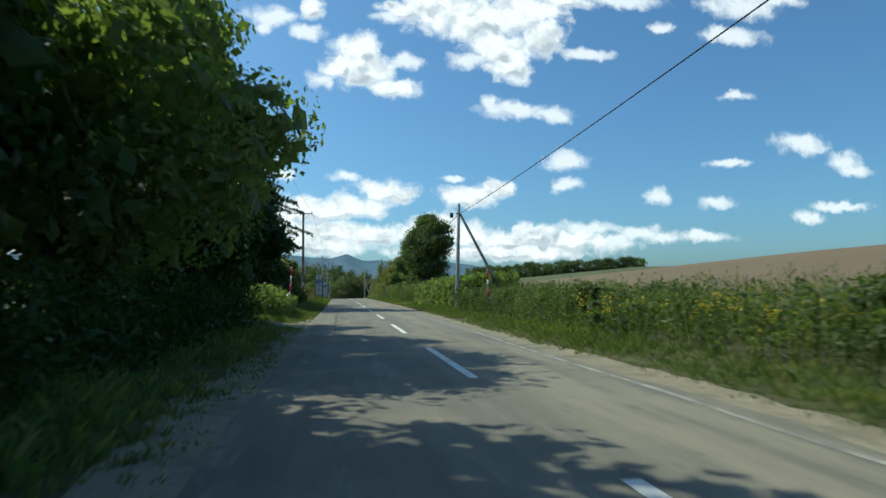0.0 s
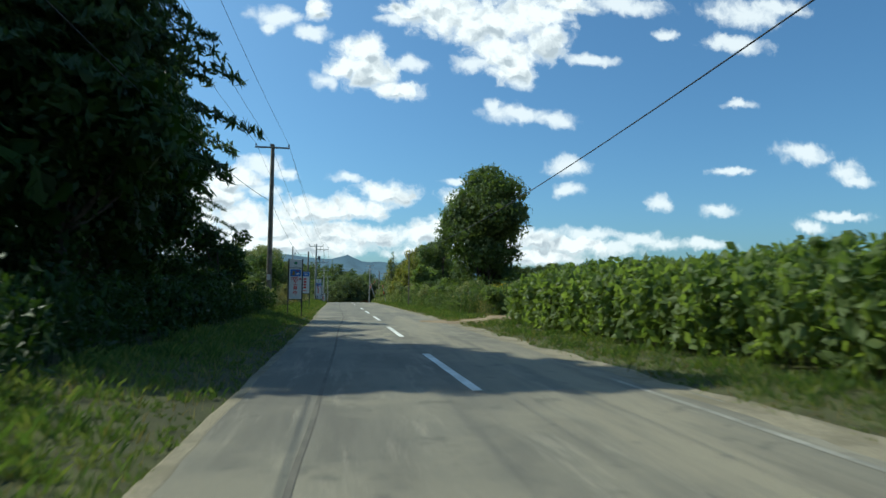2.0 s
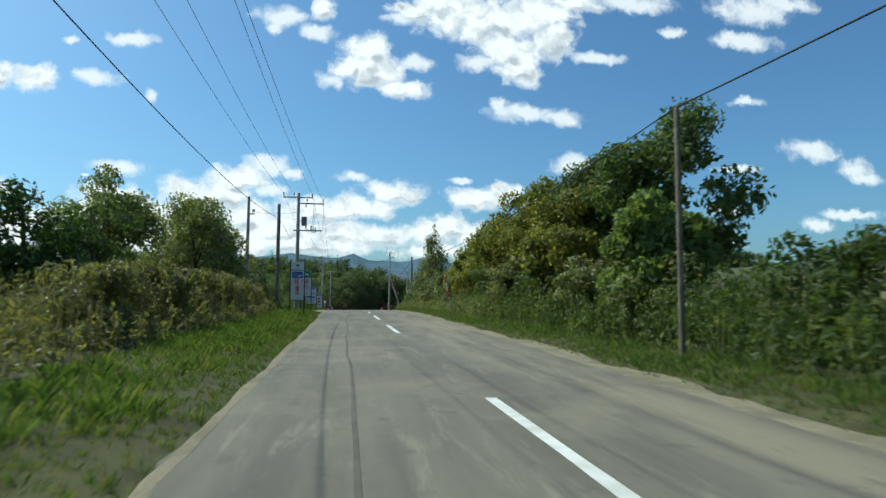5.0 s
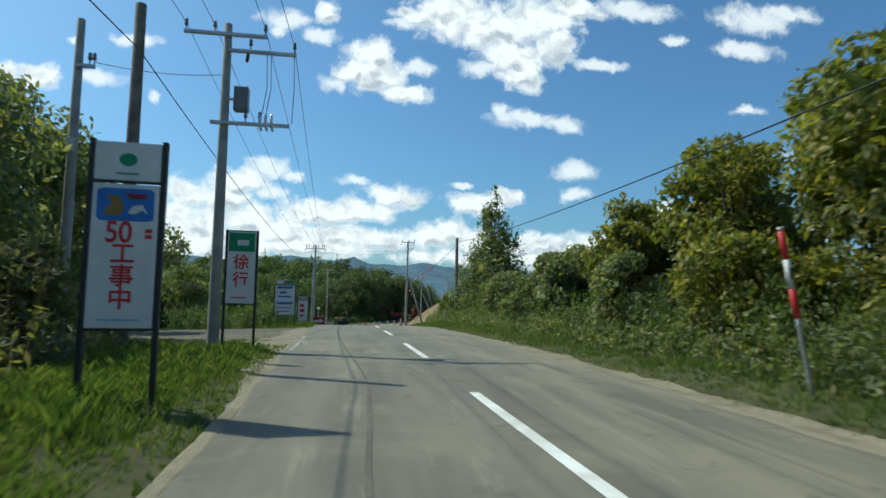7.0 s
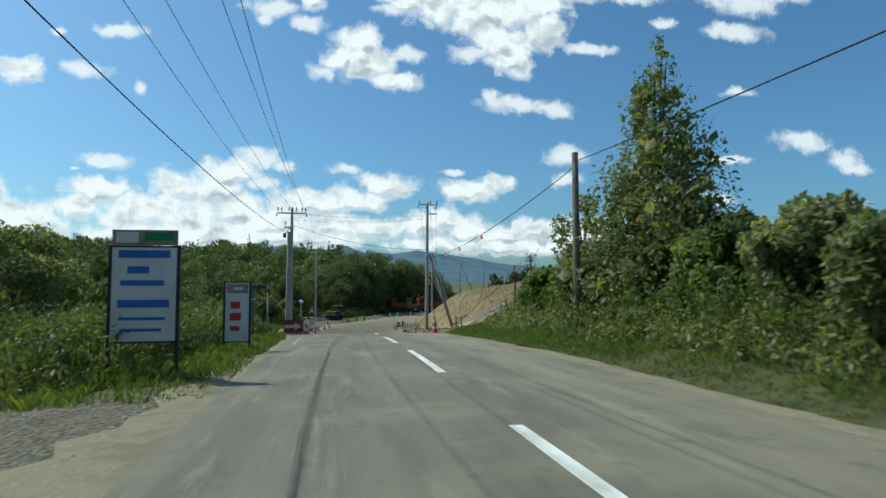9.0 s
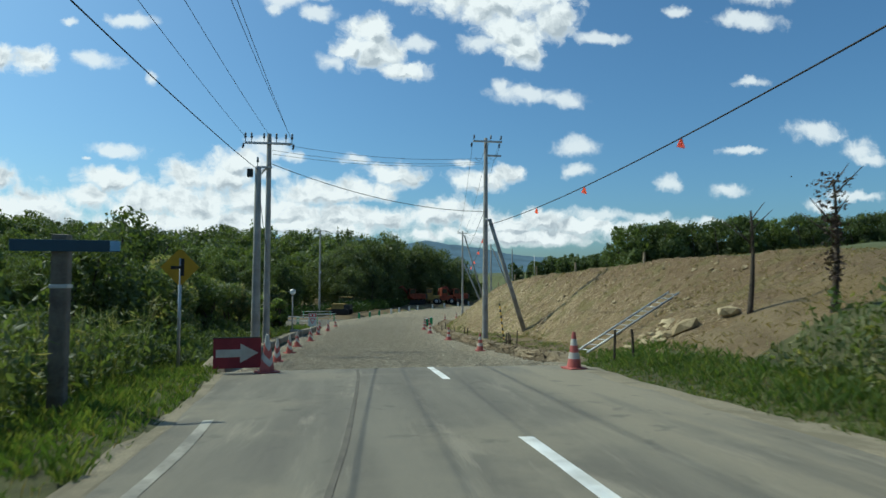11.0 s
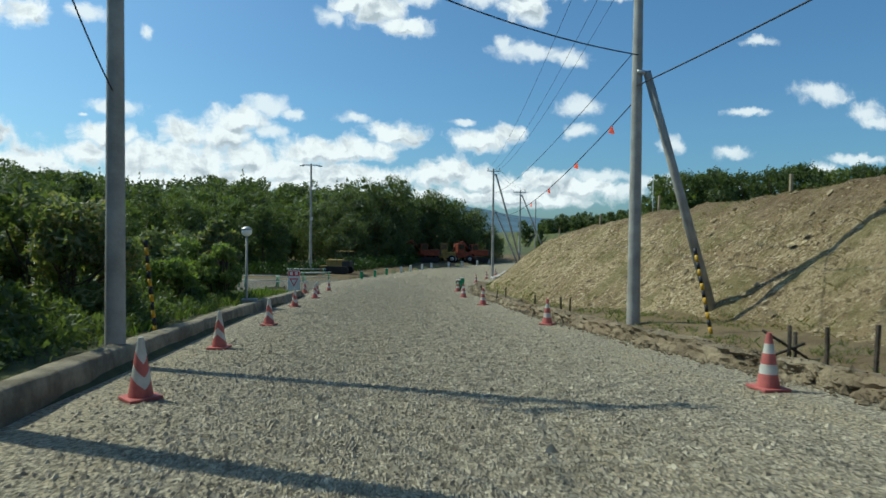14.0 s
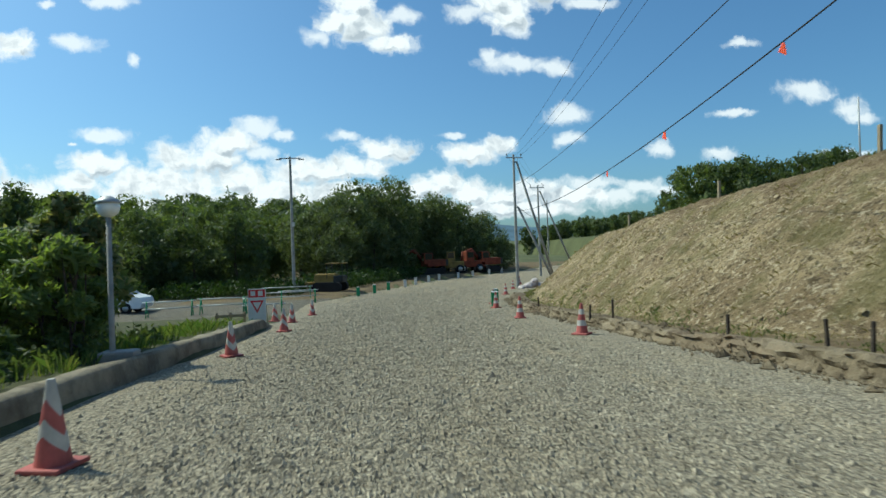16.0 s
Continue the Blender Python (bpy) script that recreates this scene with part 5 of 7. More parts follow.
# tall bushes and those before y = 58 carry the shade in their colour
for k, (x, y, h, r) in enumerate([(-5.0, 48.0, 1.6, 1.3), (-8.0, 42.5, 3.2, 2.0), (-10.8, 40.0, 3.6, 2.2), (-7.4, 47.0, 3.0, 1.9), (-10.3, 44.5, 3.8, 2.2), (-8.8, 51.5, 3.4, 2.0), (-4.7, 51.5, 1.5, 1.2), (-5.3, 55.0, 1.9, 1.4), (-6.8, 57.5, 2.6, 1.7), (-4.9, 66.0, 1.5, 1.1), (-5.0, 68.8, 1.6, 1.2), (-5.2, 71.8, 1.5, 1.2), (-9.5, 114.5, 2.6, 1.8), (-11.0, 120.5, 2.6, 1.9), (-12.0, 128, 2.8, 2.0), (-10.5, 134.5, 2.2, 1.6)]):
    broadleaf("shaded low bush under the trees", 290 + k, h, r, 3200, 0.17, M["leaf_dark_shade" if h > 2 or y < 58 else "leaf_grey"], on_land(x, y), base=0.1, clumps=16, name="bush", category="bush", group="shaded bushes on the near side")
for k in range(13):
    x, y = -5.9 - 0.45 * (k % 2) - 0.02 * k, 90.5 + 1.95 * k
    broadleaf("dull brownish bramble thicket behind the signs", 380 + k, 1.85 + 0.4 * ((k * 7) % 5) / 5, 1.45, 4200, 0.13, M["bramble"], on_land(x, y), base=0.1, clumps=22, fill=150, name="bush", category="bush", group="brambles behind the signs")

for k, (x, y, h, r) in enumerate([(-7.8, 161.0, 4.3, 2.2), (-7.3, 165.6, 3.9, 1.9), (-6.9, 170.3, 3.3, 1.7), (-6.5, 174.6, 2.9, 1.5), (-8.8, 172.5, 4.4, 2.0)]):
    broadleaf("dull green sumac-like tree with long feathered leaves", 350 + k, h, r, 4600, 0.21, M["leaf_grey" if k % 2 else "leaf_shade"], on_land(x, y), base=0.3, clumps=20, slim=0.36, stems=3, group="trees close behind the kerb")
for k, (x, y, h, r) in enumerate([(-5.5, 183.3, 2.4, 1.0), (-6.4, 182.2, 2.1, 1.1), (-7.2, 184.0, 2.7, 1.4), (-6.2, 179.5, 1.8, 1.1), (-7.6, 177.5, 2.2, 1.3)]):
    broadleaf("pale green shrub with long drooping leaves by the lamp", 340 + k, h, r, 2600, 0.24, M["leaf_bright"], on_land(x, y), base=0.2, clumps=14, name="shrub", category="shrub", slim=0.3, stems=3, group="shrubs by the lamp")


def dead_tree(label, x, y, h, seed, vine):
    r = np.random.default_rng(seed)
    root = thing("dead_tree", label, "tree", on_land(x, y))
    z = np.linspace(-0.1, h, 9)
    part("trunk", tube_mesh("trunk", np.stack([0.08 * np.sin(z * 1.3), 0.06 * np.cos(z), z], -1), np.linspace(0.07, 0.02, 9), M["bark"]), root)
    b = Bits()
    for k in range(6):
        a, z0 = r.random() * 6.28, h * (0.55 + 0.4 * r.random())
        u = np.linspace(0, 1, 4)
        b.add(*tube(np.stack([np.cos(a) * 0.55 * u, np.sin(a) * 0.55 * u, z0 + 0.5 * u], -1), np.linspace(0.02, 0.006, 4), 5))
    part("branches", b.mesh("branches", M["bark"], True), root)
    if vine:
        n = 420
        q = r.random(n)
        P = np.stack([r.normal(size=n) * (0.07 + 0.13 * q ** 2), r.normal(size=n) * (0.07 + 0.13 * q ** 2), h * (0.25 + 0.8 * q)], -1)
        V, F = leaf_cards(P, r.normal(size=(n, 3)), 0.09, r, 0.5, 0.9)
        part("withered_vine", np_mesh("withered_vine", V, F, M["withered"]), root, "brown withered creeper")


dead_tree("dead sapling wrapped in a withered creeper", 8.4, 154.2, 2.6, 5, True)
dead_tree("bare dead sapling on the bank", 8.2, 156.4, 2.4, 6, False)

# ---- far woods ----
BASES = [broadleaf("dark tree of the wood behind the road works", 300 + k, 11, 4.4, 7600, 0.25, M["forest" if k != 2 else "forest_light"], pose(-30 - 11 * k, 232 + 3 * k, -3.4), base=0.1, clumps=40, limbed=False, top=0.9, inside=0.35, fill=1100, group="wood behind the road works") for k in range(4)]
MID = [broadleaf("dark tree deep in the wood", 330 + k, 11, 4.6, 3600, 0.38, M["forest" if k else "forest_light"], pose(-20 - 30 * k, 247, -3.4), base=0.1, clumps=30, limbed=False, top=0.9, inside=0.35, fill=350, group="wood behind the road works") for k in range(2)]
CLUMP = [broadleaf("tall dark tree behind the junction", 328 + k, 11, 4.4, 8200, 0.24, M["clump"], pose(3.6 + 7 * k, 250 + 9 * k, -4.0), base=0.1, clumps=46, limbed=False, top=0.9, inside=0.35, fill=500, group="dark clump behind the junction") for k in range(2)]
SPRUCE = conifer("dark spruce at the edge of the wood", 310, 11, 2.3, 3000, M["forest"], pose(-58, 226, -3.4), 0.40, droop=0.3, slim=0.3, limbed=False)


def crown_cards(seed, h, r, leaves, size, pointed=False):
    """Leaf cards of one distant crown standing at the origin."""
    g = np.random.default_rng(seed)
    C, Q = cone_clumps(g, h, r * 0.55, 0.3, 34, 0.5) if pointed else crown_clumps(g, h, r, 0.3, 26, 0.85)
    P, N = shell(g, C, Q, leaves, 0.3)
    return leaf_cards(P, N + np.array([0, 0, 0.4]), size, g, 0.6)[0]


def far_wood(name, label, spots, shapes, mats):
    """One mesh of many distant crowns: spots of x, y, width, height, shape, material."""
    for m in range(len(mats)):
        V = []
        for k, (x, y, w, h, shape, which) in enumerate(spots):
            if which == m:
                c, q = math.cos(k * 2.4), math.sin(k * 2.4)
                v = shapes[shape]
                V.append(np.stack([(v[:, 0] * c - v[:, 1] * q) * w + x, (v[:, 0] * q + v[:, 1] * c) * w + y, v[:, 2] * h + rootz(x, y) - 0.8], -1))
        V = np.concatenate(V)
        thing(name, label, "wood", kind="stuff", data=np_mesh(name, V, np.arange(len(V)).reshape(-1, 4), mats[m]))


def wood():
    r = np.random.default_rng(12)
    spots = []
    for k in range(30):
        spots.append((-8 - 70 * r.random() ** 1.2, 224 + 24 * r.random(), 0.66 + 0.26 * r.random()))
    for k in range(18):
        spots.append((-66 + 59 * (k + r.random()) / 18, 222 + 4 * r.random(), 0.5 + 0.25 * r.random()))
    # the tall dark clump behind the junction
    spots += [(-3.6, 240, 0.85), (-0.6, 242, 1.0), (2.6, 246, 1.18), (5.2, 248, 1.22), (7.0, 255, 1.12), (12.0, 258.5, 1.12), (16.3, 260.5, 1.08), (20.3, 262, 0.88), (23.2, 266, 0.6), (26.2, 271, 0.42), (5.5, 258, 1.2), (-5.8, 241, 0.75), (-1.5, 237.5, 0.7), (2.5, 241, 0.75), (1.0, 248, 1.15), (-1.8, 243, 0.95), (9.0, 258, 1.1), (13, 268, 1.1), (18, 271, 1.05), (22, 273, 0.7), (5.0, 246, 0.6), (8.0, 252.5, 0.62), (13.5, 255.5, 0.62), (18.0, 257, 0.60), (22.5, 259, 0.5)]
    for k, (x, y, s) in enumerate(spots):
        b = CLUMP[k % 2] if k >= 48 else SPRUCE if k < 30 and k % 7 == 3 else BASES[int(r.integers(4))] if y < 236 or x > -8 else MID[k % 2]
        w = s if s < 1.1 else 1.1
        copy_thing(b, pose(x, y, rootz(x, y) - 0.6, 0, 0, r.random() * 360) @ Matrix.Diagonal((w * (0.9 + 0.25 * r.random()), w * (0.9 + 0.25 * r.random()), s, 1)))
    # wooded hillside rising behind
    shapes = [crown_cards(325 + k, 11, 4.4, 1250, 0.72, k == 3) for k in range(4)]
    hill = []
    for k in range(190):
        x, y = -150 + 165 * (((k * 0.618) % 1.0) + 0.03 * r.random()), 258 + 150 * (k / 190) ** 1.15 + 6 * r.random()
        q = 0.8 + 0.4 * r.random()
        pointed = k % 11 == 5 or k > 150 and k % 4 == 1
        hill.append((x, y, q * (1.0 if pointed else 1.25), q * (1.25 if pointed else 1.0), 3 if pointed else k % 3, int(r.random() < 0.22)))
    far_wood("hillside_wood", "dense mixed wood covering the hillside", hill, shapes, [M["forest"], M["forest_light"]])
    # wood on the hill above the cut, and the far ones on the skyline
    for k in range(44):
        x, y = 57 + 84 * (k + 0.8 * r.random()) / 44, 262 + 12 * r.random()
        s = (12.9 + 0.055 * (x - 50) + 1.6 * r.random() - rootz(x, y)) / 11
        tagged(copy_thing(MID[int(k % 6 != 0)], on_land(x, y, r.random() * 360, s, 0.3)), "dark tree in the row above the field", group="row of trees on the hill")
    ridge = []
    for k in range(46):
        x, y = 72 + 66 * (k + r.random()) / 46, 385 + 30 * r.random()
        ridge.append((x, y, 0.8, max(0.5, (7.2 + 0.11 * (x - 72) + 2.0 * r.random() - rootz(x, y)) / 10), 3 if k % 3 == 1 else k % 3, 0))
    for k in range(34):
        x, y = 92 + 56 * (k + r.random()) / 34, 430 + 40 * r.random()
        ridge.append((x, y, 0.8, max(0.6, (10.6 + 0.09 * (x - 92) + 2.0 * r.random() - rootz(x, y)) / 10), 3 if k % 3 == 1 else k % 3, 0))
    far_wood("distant_plantation", "dark plantation along the distant ridge", ridge, [crown_cards(335 + k, 11, 4.4, 700, 0.95, k == 3) for k in range(4)], [M["forest"]])


wood()

# ---- verges ----


def along(seed, n, y0, y1, side, a, b, gaps=()):
    r = np.random.default_rng(seed)
    y = y0 + (y1 - y0) * r.random(n)
    d = a + (b - a) * r.random(n)
    x = edge_r(y) + d if side > 0 else edge_l(y) - d
    keep = np.ones(n, bool)
    for g0, g1 in gaps:
        keep &= (y < g0) | (y > g1)
    return x[keep], y[keep], d[keep], r


TRACK, DRIVE, PULL_IN = (54.6, 59.2), (120.5, 134), (22.6, 25.3)
x, y, d, r = along(1, 13500, -4, 160, 1, 0.22, 2.3, [TRACK])
blades("verge_grass", "short green grass on the verge beside the field", 2, x, y, (0.075 + 0.15 * r.random(len(x))) * (0.45 + 0.55 * step(0.3, 1.3, d)) * (1.05 + 0.5 * lumps(x, y, 1.3, 61)), M["grass"], 0.0058, 0.8, 10)
x, y, d, r = along(3, 15500, -4, 159, -1, 0.02, 2.6, [DRIVE, PULL_IN])
blades("verge_grass", "lush green grass on the verge by the signs", 4, x, y, (0.085 + 0.16 * r.random(len(x))) * (0.45 + 0.6 * step(0.3, 1.3, d)) * (1.05 + 0.5 * lumps(x, y, 1.3, 62)), M["grass"], 0.0058, 0.8, 10)
x, y, d, r = along(65, 6500, 90, 119, -1, 0.06, 2.9)
blades("verge_grass", "thick bright grass below the brambles", 66, x, y, (0.06 + 0.17 * r.random(len(x))) * (0.35 + 0.65 * step(0.1, 1.1, d)) * (1.05 + 0.4 * lumps(x, y, 0.9, 65)), M["grass"], 0.0062, 0.8, 10)
x, y, d, r = along(5, 9000, 0, 156, 1, 0.2, 1.6, [TRACK])
blades("dry_grass", "straw-coloured grass along the sandy edge", 6, x, y, 0.04 + 0.12 * r.random(len(x)), M["straw"], 0.006)
x, y, d, r = along(7, 7000, 0, 156, -1, 0.2, 1.8, [DRIVE])
blades("dry_grass", "straw-coloured grass along the sandy edge", 8, x, y, 0.04 + 0.14 * r.random(len(x)), M["straw"], 0.006)
x, y, d, r = along(9, 1300, 172, 197, -1, 0.6, 4.2)
blades("verge_grass", "green grass behind the old kerb", 10, x, y, 0.12 + 0.22 * r.random(len(x)), M["grass"], 0.007, 0.8, 11)
x, y, d, r = along(11, 3200, 160, 215, 1, 0.45, 2.2)
k = (lumps(x, y, 1.4, 63) > 0.25) | ((np.abs(d - 0.95) < 0.5) & (lumps(x, y, 0.8, 64) > -0.6))
blades("slope_grass", "sparse grass at the foot of the cut slope", 12, x[k], y[k], 0.05 + 0.10 * r.random(int(k.sum())), M["leaf_grey"], 0.006, 0.9, 8)

y = 160 + 50 * r.random(3400)
x = toe(y) + 0.3 - 1.2 * r.random(3400)
k = (lumps(x, y, 1.8, 75) > 0.0) & (x > edge_r(y) + 0.3)
blades("slope_grass", "short green grass in the ditch below the cut", 21, x[k], y[k], 0.03 + 0.08 * r.random(int(k.sum())), M["leaf_grey"], 0.006, 0.9, 6)

x, y, d, r = along(13, 36000, 154, 224, 1, 0.9, 8.5)
k = (x > toe(y) - 0.4) & (x < brow_x(y) + 1.5) & (lumps(x, y, 1.1, 71) + lumps(x, y, 3.0, 72) > -0.5)
blades("dead_grass", "matted dead straw over the cut slope", 14, x[k], y[k], 0.03 + 0.09 * r.random(int(k.sum())), M["straw"], 0.008, 2.0)

x, y, d, r = along(15, 1500, 136, 159.5, -1, 0.15, 2.3)
blades("verge_grass", "lush green grass beside the arrow board", 16, x, y, 0.07 + 0.15 * r.random(len(x)), M["grass"], 0.0075, 0.8, 11)
x, y, d, r = along(17, 1700, 138, 158.2, 1, 0.30, 2.4)
blades("verge_grass", "lush green grass at the end of the asphalt", 18, x, y, (0.07 + 0.15 * r.random(len(x))) * (0.5 + 0.6 * step(0.3, 1.2, d)), M["grass"], 0.0075, 0.8, 11)
r = np.random.default_rng(19)
x, y = -9.5 + 7.0 * r.random(2400), 116.5 + 9 * r.random(2400)
k = (x < edge_l(y) - 0.75 + 0.5 * lumps(x, y, 1.1, 73)) & (y < 123.0 + 0.35 * (-3.3 - x) + 0.9 * lumps(x, y, 1.5, 74))
blades("verge_grass", "thin grass at the corner of the gravel entrance", 20, x[k], y[k], 0.04 + 0.08 * r.random(int(k.sum())), M["grass"], 0.011, 0.9, 10)
n = 7000
x, y = -10 + 7.0 * r.random(n), 119.5 + 15 * r.random(n)
k = x < edge_l(y) - 0.5
V, F = leaf_cards(np.stack([x[k], y[k], land(x[k], y[k]) + 0.022], -1), np.tile((0, 0, 3.0), (int(k.sum()), 1)), 0.035, r, 0.8, 0.0)
thing("yard_stones", "grey crushed stones strewn over the gravel entrance", "gravel", kind="stuff", data=np_mesh("yard_stones", V, F, M["stone"]))


def rubble(label, spots, seed):
    """A heap of angular stones, each a part."""
    r = np.random.default_rng(seed)
    x0, y0 = spots[0][:2]
    root = thing("rubble_heap", label, "rubble", pose(x0, y0, rootz(x0, y0)))
    for x, y, s in spots:
        bm = bmesh.new()
        bmesh.ops.create_icosphere(bm, subdivisions=1, radius=1.0)
        for v in bm.verts:
            v.co *= 0.75 + 0.4 * r.random()
        me = bpy.data.meshes.new("stone")
        bm.to_mesh(me)
        bm.free()
        me.materials.append(M["rock"])
        part("stone", me, root, "", pose(x - x0, y - y0, rootz(x, y) - rootz(x0, y0) + s * 0.25, 25 * r.random(), 25 * r.random(), 360 * r.random()) @ Matrix.Diagonal((s, s * 0.75, s * 0.5, 1)))


rubble("heap of broken stones at the foot of the ladder", [(7.0 + 0.8 * math.sin(2.4 * k) * (k / 26) ** 0.5, 158.6 + 0.9 * math.cos(2.4 * k) * (k / 26) ** 0.5, 0.10 + 0.14 * ((k * 7) % 10) / 10) for k in range(26)], 31)
rubble("large pale blocks of stone on the slope", [(7.3, 157.6, 0.42), (8.1, 157.0, 0.34), (7.6, 158.9, 0.3)], 32)
# tall weeds beside the field: mixed stand, a block of broad-leaved plants, then brush
x, y, d, r = along(21, 2600, -6, 37, 1, 1.9, 7.5)
stand("tall_weeds", "tangle of tall green weeds beside the field", "weeds", 22, x, y, (0.65 + 0.75 * r.random(len(x))) * (1 + 0.25 * lumps(x, y, 3, 64)), 16, 0.20, 0.15, M["leaf"])
x, y, d, r = along(23, 1500, -6, 40, 1, 2.2, 8.0)
stand("tall_weeds", "grey-green weeds and dry stalks beside the field", "weeds", 24, x, y, 0.7 + 0.9 * r.random(len(x)), 12, 0.16, 0.12, M["leaf_grey"], slim=0.25)
x, y, d, r = along(25, 420, -4, 33, 1, 1.9, 5.0)
k = (lumps(x, y, 2.6, 65) > 0.35) | ((np.abs(y - 15.0) < 1.6) & (d < 3.2))
stand("goldenrod", "goldenrod in yellow flower among the weeds", "wildflowers", 26, x[k], y[k], 0.45 + 0.45 * r.random(int(k.sum())), 10, 0.14, 0.10, M["leaf_bright"], slim=0.22)
V = np.stack([x[k], y[k], land(x[k], y[k]) + 0.50 + 0.5 * r.random(int(k.sum()))], -1)
V = np.repeat(V, 16, 0) + r.normal(size=(16 * int(k.sum()), 3)) * (0.09, 0.09, 0.07)
thing("goldenrod_flowers", "yellow goldenrod flower heads", "wildflowers", kind="stuff", data=np_mesh("goldenrod_flowers", *leaf_cards(V, np.tile((0, 0, 1.0), (len(V), 1)), 0.065, r, 0.7), M["flower"]))
for k, (x, y, h, r) in enumerate([(7.5, 17.2, 1.5, 0.9), (7.6, 26.5, 1.2, 0.8), (8.2, 29.5, 1.3, 0.9), (7.4, 33.5, 1.2, 0.8), (8.4, 8.0, 1.5, 1.0)]):
    broadleaf("dark broad-leaved shrub among the weeds", 275 + 20 * k, h, r, 1700, 0.15, M["leaf"], on_land(x, y), base=0.1, clumps=12, name="shrub", category="shrub", group="shrubs among the weeds", slim=0.6)
x, y, d, r = along(27, 1050, 37.5, 54.5, 1, 1.9, 6.5)
stand("broad_leaved_plants", "block of tall broad-leaved green plants", "plants", 28, x, y, (1.75 + 0.55 * r.random(len(x))) * (1 + 0.08 * lumps(x, y, 2, 66)) * (0.75 + 0.25 * step(0, 2.0, d - 1.6)), 34, 0.24, 0.25, M["leaf_bright"], slim=0.55, low=0.1)
r = np.random.default_rng(67)
x, y = 7.0 + 18 * r.random(2600), 49.5 + 20 * r.random(2600)
way = 56.6 + 10.8 * (np.clip(x - 4.45, 0, 13.5) / 13.5) ** 0.95
k = (np.abs(y - way) > 2.1) & (y < way + 9) & (y > way - 8) & ((y > way) | (x > 7.6)) & (x < 12 + 9 * (y > way))
x, y = x[k], y[k]
stand("tall_weeds", "dry and green weeds along the field track", "weeds", 68, x, y, 0.7 + 0.7 * r.random(len(x)), 13, 0.2, 0.14, M["bramble"], slim=0.3)
x, y = 4.6 + 9 * r.random(2600), 51.5 + 12 * r.random(2600)
way = 56.6 + 10.8 * (np.clip(x - 4.45, 0, 13.5) / 13.5) ** 0.95
k = (x > edge_r(y) + 0.25) & (np.abs(y - way) < 3.2) & (np.abs(y - way) > 0.7 + 0.6 * lumps(x, y, 0.8, 97))
blades("dry_grass", "trampled straw and grass on the field track", 69, x[k], y[k], 0.04 + 0.10 * r.random(int(k.sum())), M["straw"], 0.007, 0.9, 7)
k = (x > edge_r(y) + 0.25) & (np.abs(y - way) < 4) & (np.abs(y - way) > 1.3 + 0.6 * lumps(x, y, 0.8, 98))
blades("verge_grass", "thin green grass at the mouth of the field track", 70, x[k], y[k], 0.05 + 0.12 * r.random(int(k.sum())), M["grass"], 0.006, 0.9, 9)
x, y, d, r = along(29, 2700, 63, 108, 1, 1.8, 7.5)
stand("tall_weeds", "tall weeds and brush along the field edge", "weeds", 30, x, y, (0.9 + 0.9 * r.random(len(x))) * (1 + 0.3 * lumps(x, y, 3, 67)) * (0.6 + 0.4 * step(1.8, 3.2, d)), 16, 0.22, 0.16, M["leaf"])
x, y, d, r = along(31, 900, 64, 112, 1, 1.7, 6.5)
stand("tall_weeds", "dry seeding weeds along the field edge", "weeds", 32, x, y, 0.8 + 1.0 * r.random(len(x)), 12, 0.16, 0.12, M["leaf_grey"], slim=0.25)
x, y, d, r = along(33, 45, 68.0, 71.5, 1, 4.8, 6.6)
V = np.stack([x, y, land(x, y) + 1.25 + 0.45 * r.random(len(x))], -1)
V = np.repeat(V, 14, 0) + r.normal(size=(14 * len(x), 3)) * (0.10, 0.10, 0.09)
thing("goldenrod_flowers", "yellow goldenrod flower heads under the tree", "wildflowers", kind="stuff", data=np_mesh("goldenrod_flowers", *leaf_cards(V, np.tile((0, 0, 1.0), (len(V), 1)), 0.07, r, 0.7), M["flower"]))
x, y, d, r = along(35, 2100, 104, 152.5, 1, 1.5, 5.0)
stand("bank_undergrowth", "dense undergrowth and creepers on the bank", "undergrowth", 36, x, y, (0.5 + 0.8 * r.random(len(x))) * (0.4 + 0.6 * step(1.0, 3, d)), 18, 0.26, 0.15, M["leaf_grey"])
x, y, d, r = along(37, 1200, 112, 152.5, 1, 2.2, 5.5)
stand("bank_undergrowth", "dense green undergrowth on the bank", "undergrowth", 38, x, y, 0.7 + 1.0 * r.random(len(x)), 18, 0.26, 0.16, M["leaf"])

# near side
x, y, d, r = along(41, 360, 28.2, 34.6, -1, 1.35, 4.0)
stand("broad_leaved_plants", "bright broad-leaved weeds round the marker pole", "plants", 42, x, y, (1.0 + 0.55 * r.random(len(x))) * (0.7 + 0.3 * step(1.3, 2.4, d)), 34, 0.22, 0.19, M["leaf_bright"], slim=0.42, low=0.08)
# this and the next two stands have the trees' shade in their leaf colour
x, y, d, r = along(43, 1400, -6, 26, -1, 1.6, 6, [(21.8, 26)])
stand("undergrowth", "shaded undergrowth below the trees", "undergrowth", 44, x, y, 0.5 + 1.2 * r.random(len(x)), 18, 0.28, 0.17, M["leaf_dark_shade"])
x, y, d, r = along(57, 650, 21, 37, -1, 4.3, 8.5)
stand("undergrowth", "shade-dark undergrowth behind the bright weeds", "undergrowth", 60, x, y, 0.7 + 1.3 * r.random(len(x)), 18, 0.28, 0.18, M["leaf_dark_shade"])
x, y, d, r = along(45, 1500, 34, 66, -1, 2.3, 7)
stand("undergrowth", "shaded weeds and undergrowth below the trees", "undergrowth", 46, x, y, 0.5 + 1.1 * r.random(len(x)), 16, 0.26, 0.17, M["leaf_dark_shade"])
x, y, d, r = along(47, 2300, 62, 116, -1, 2.5, 8.5)
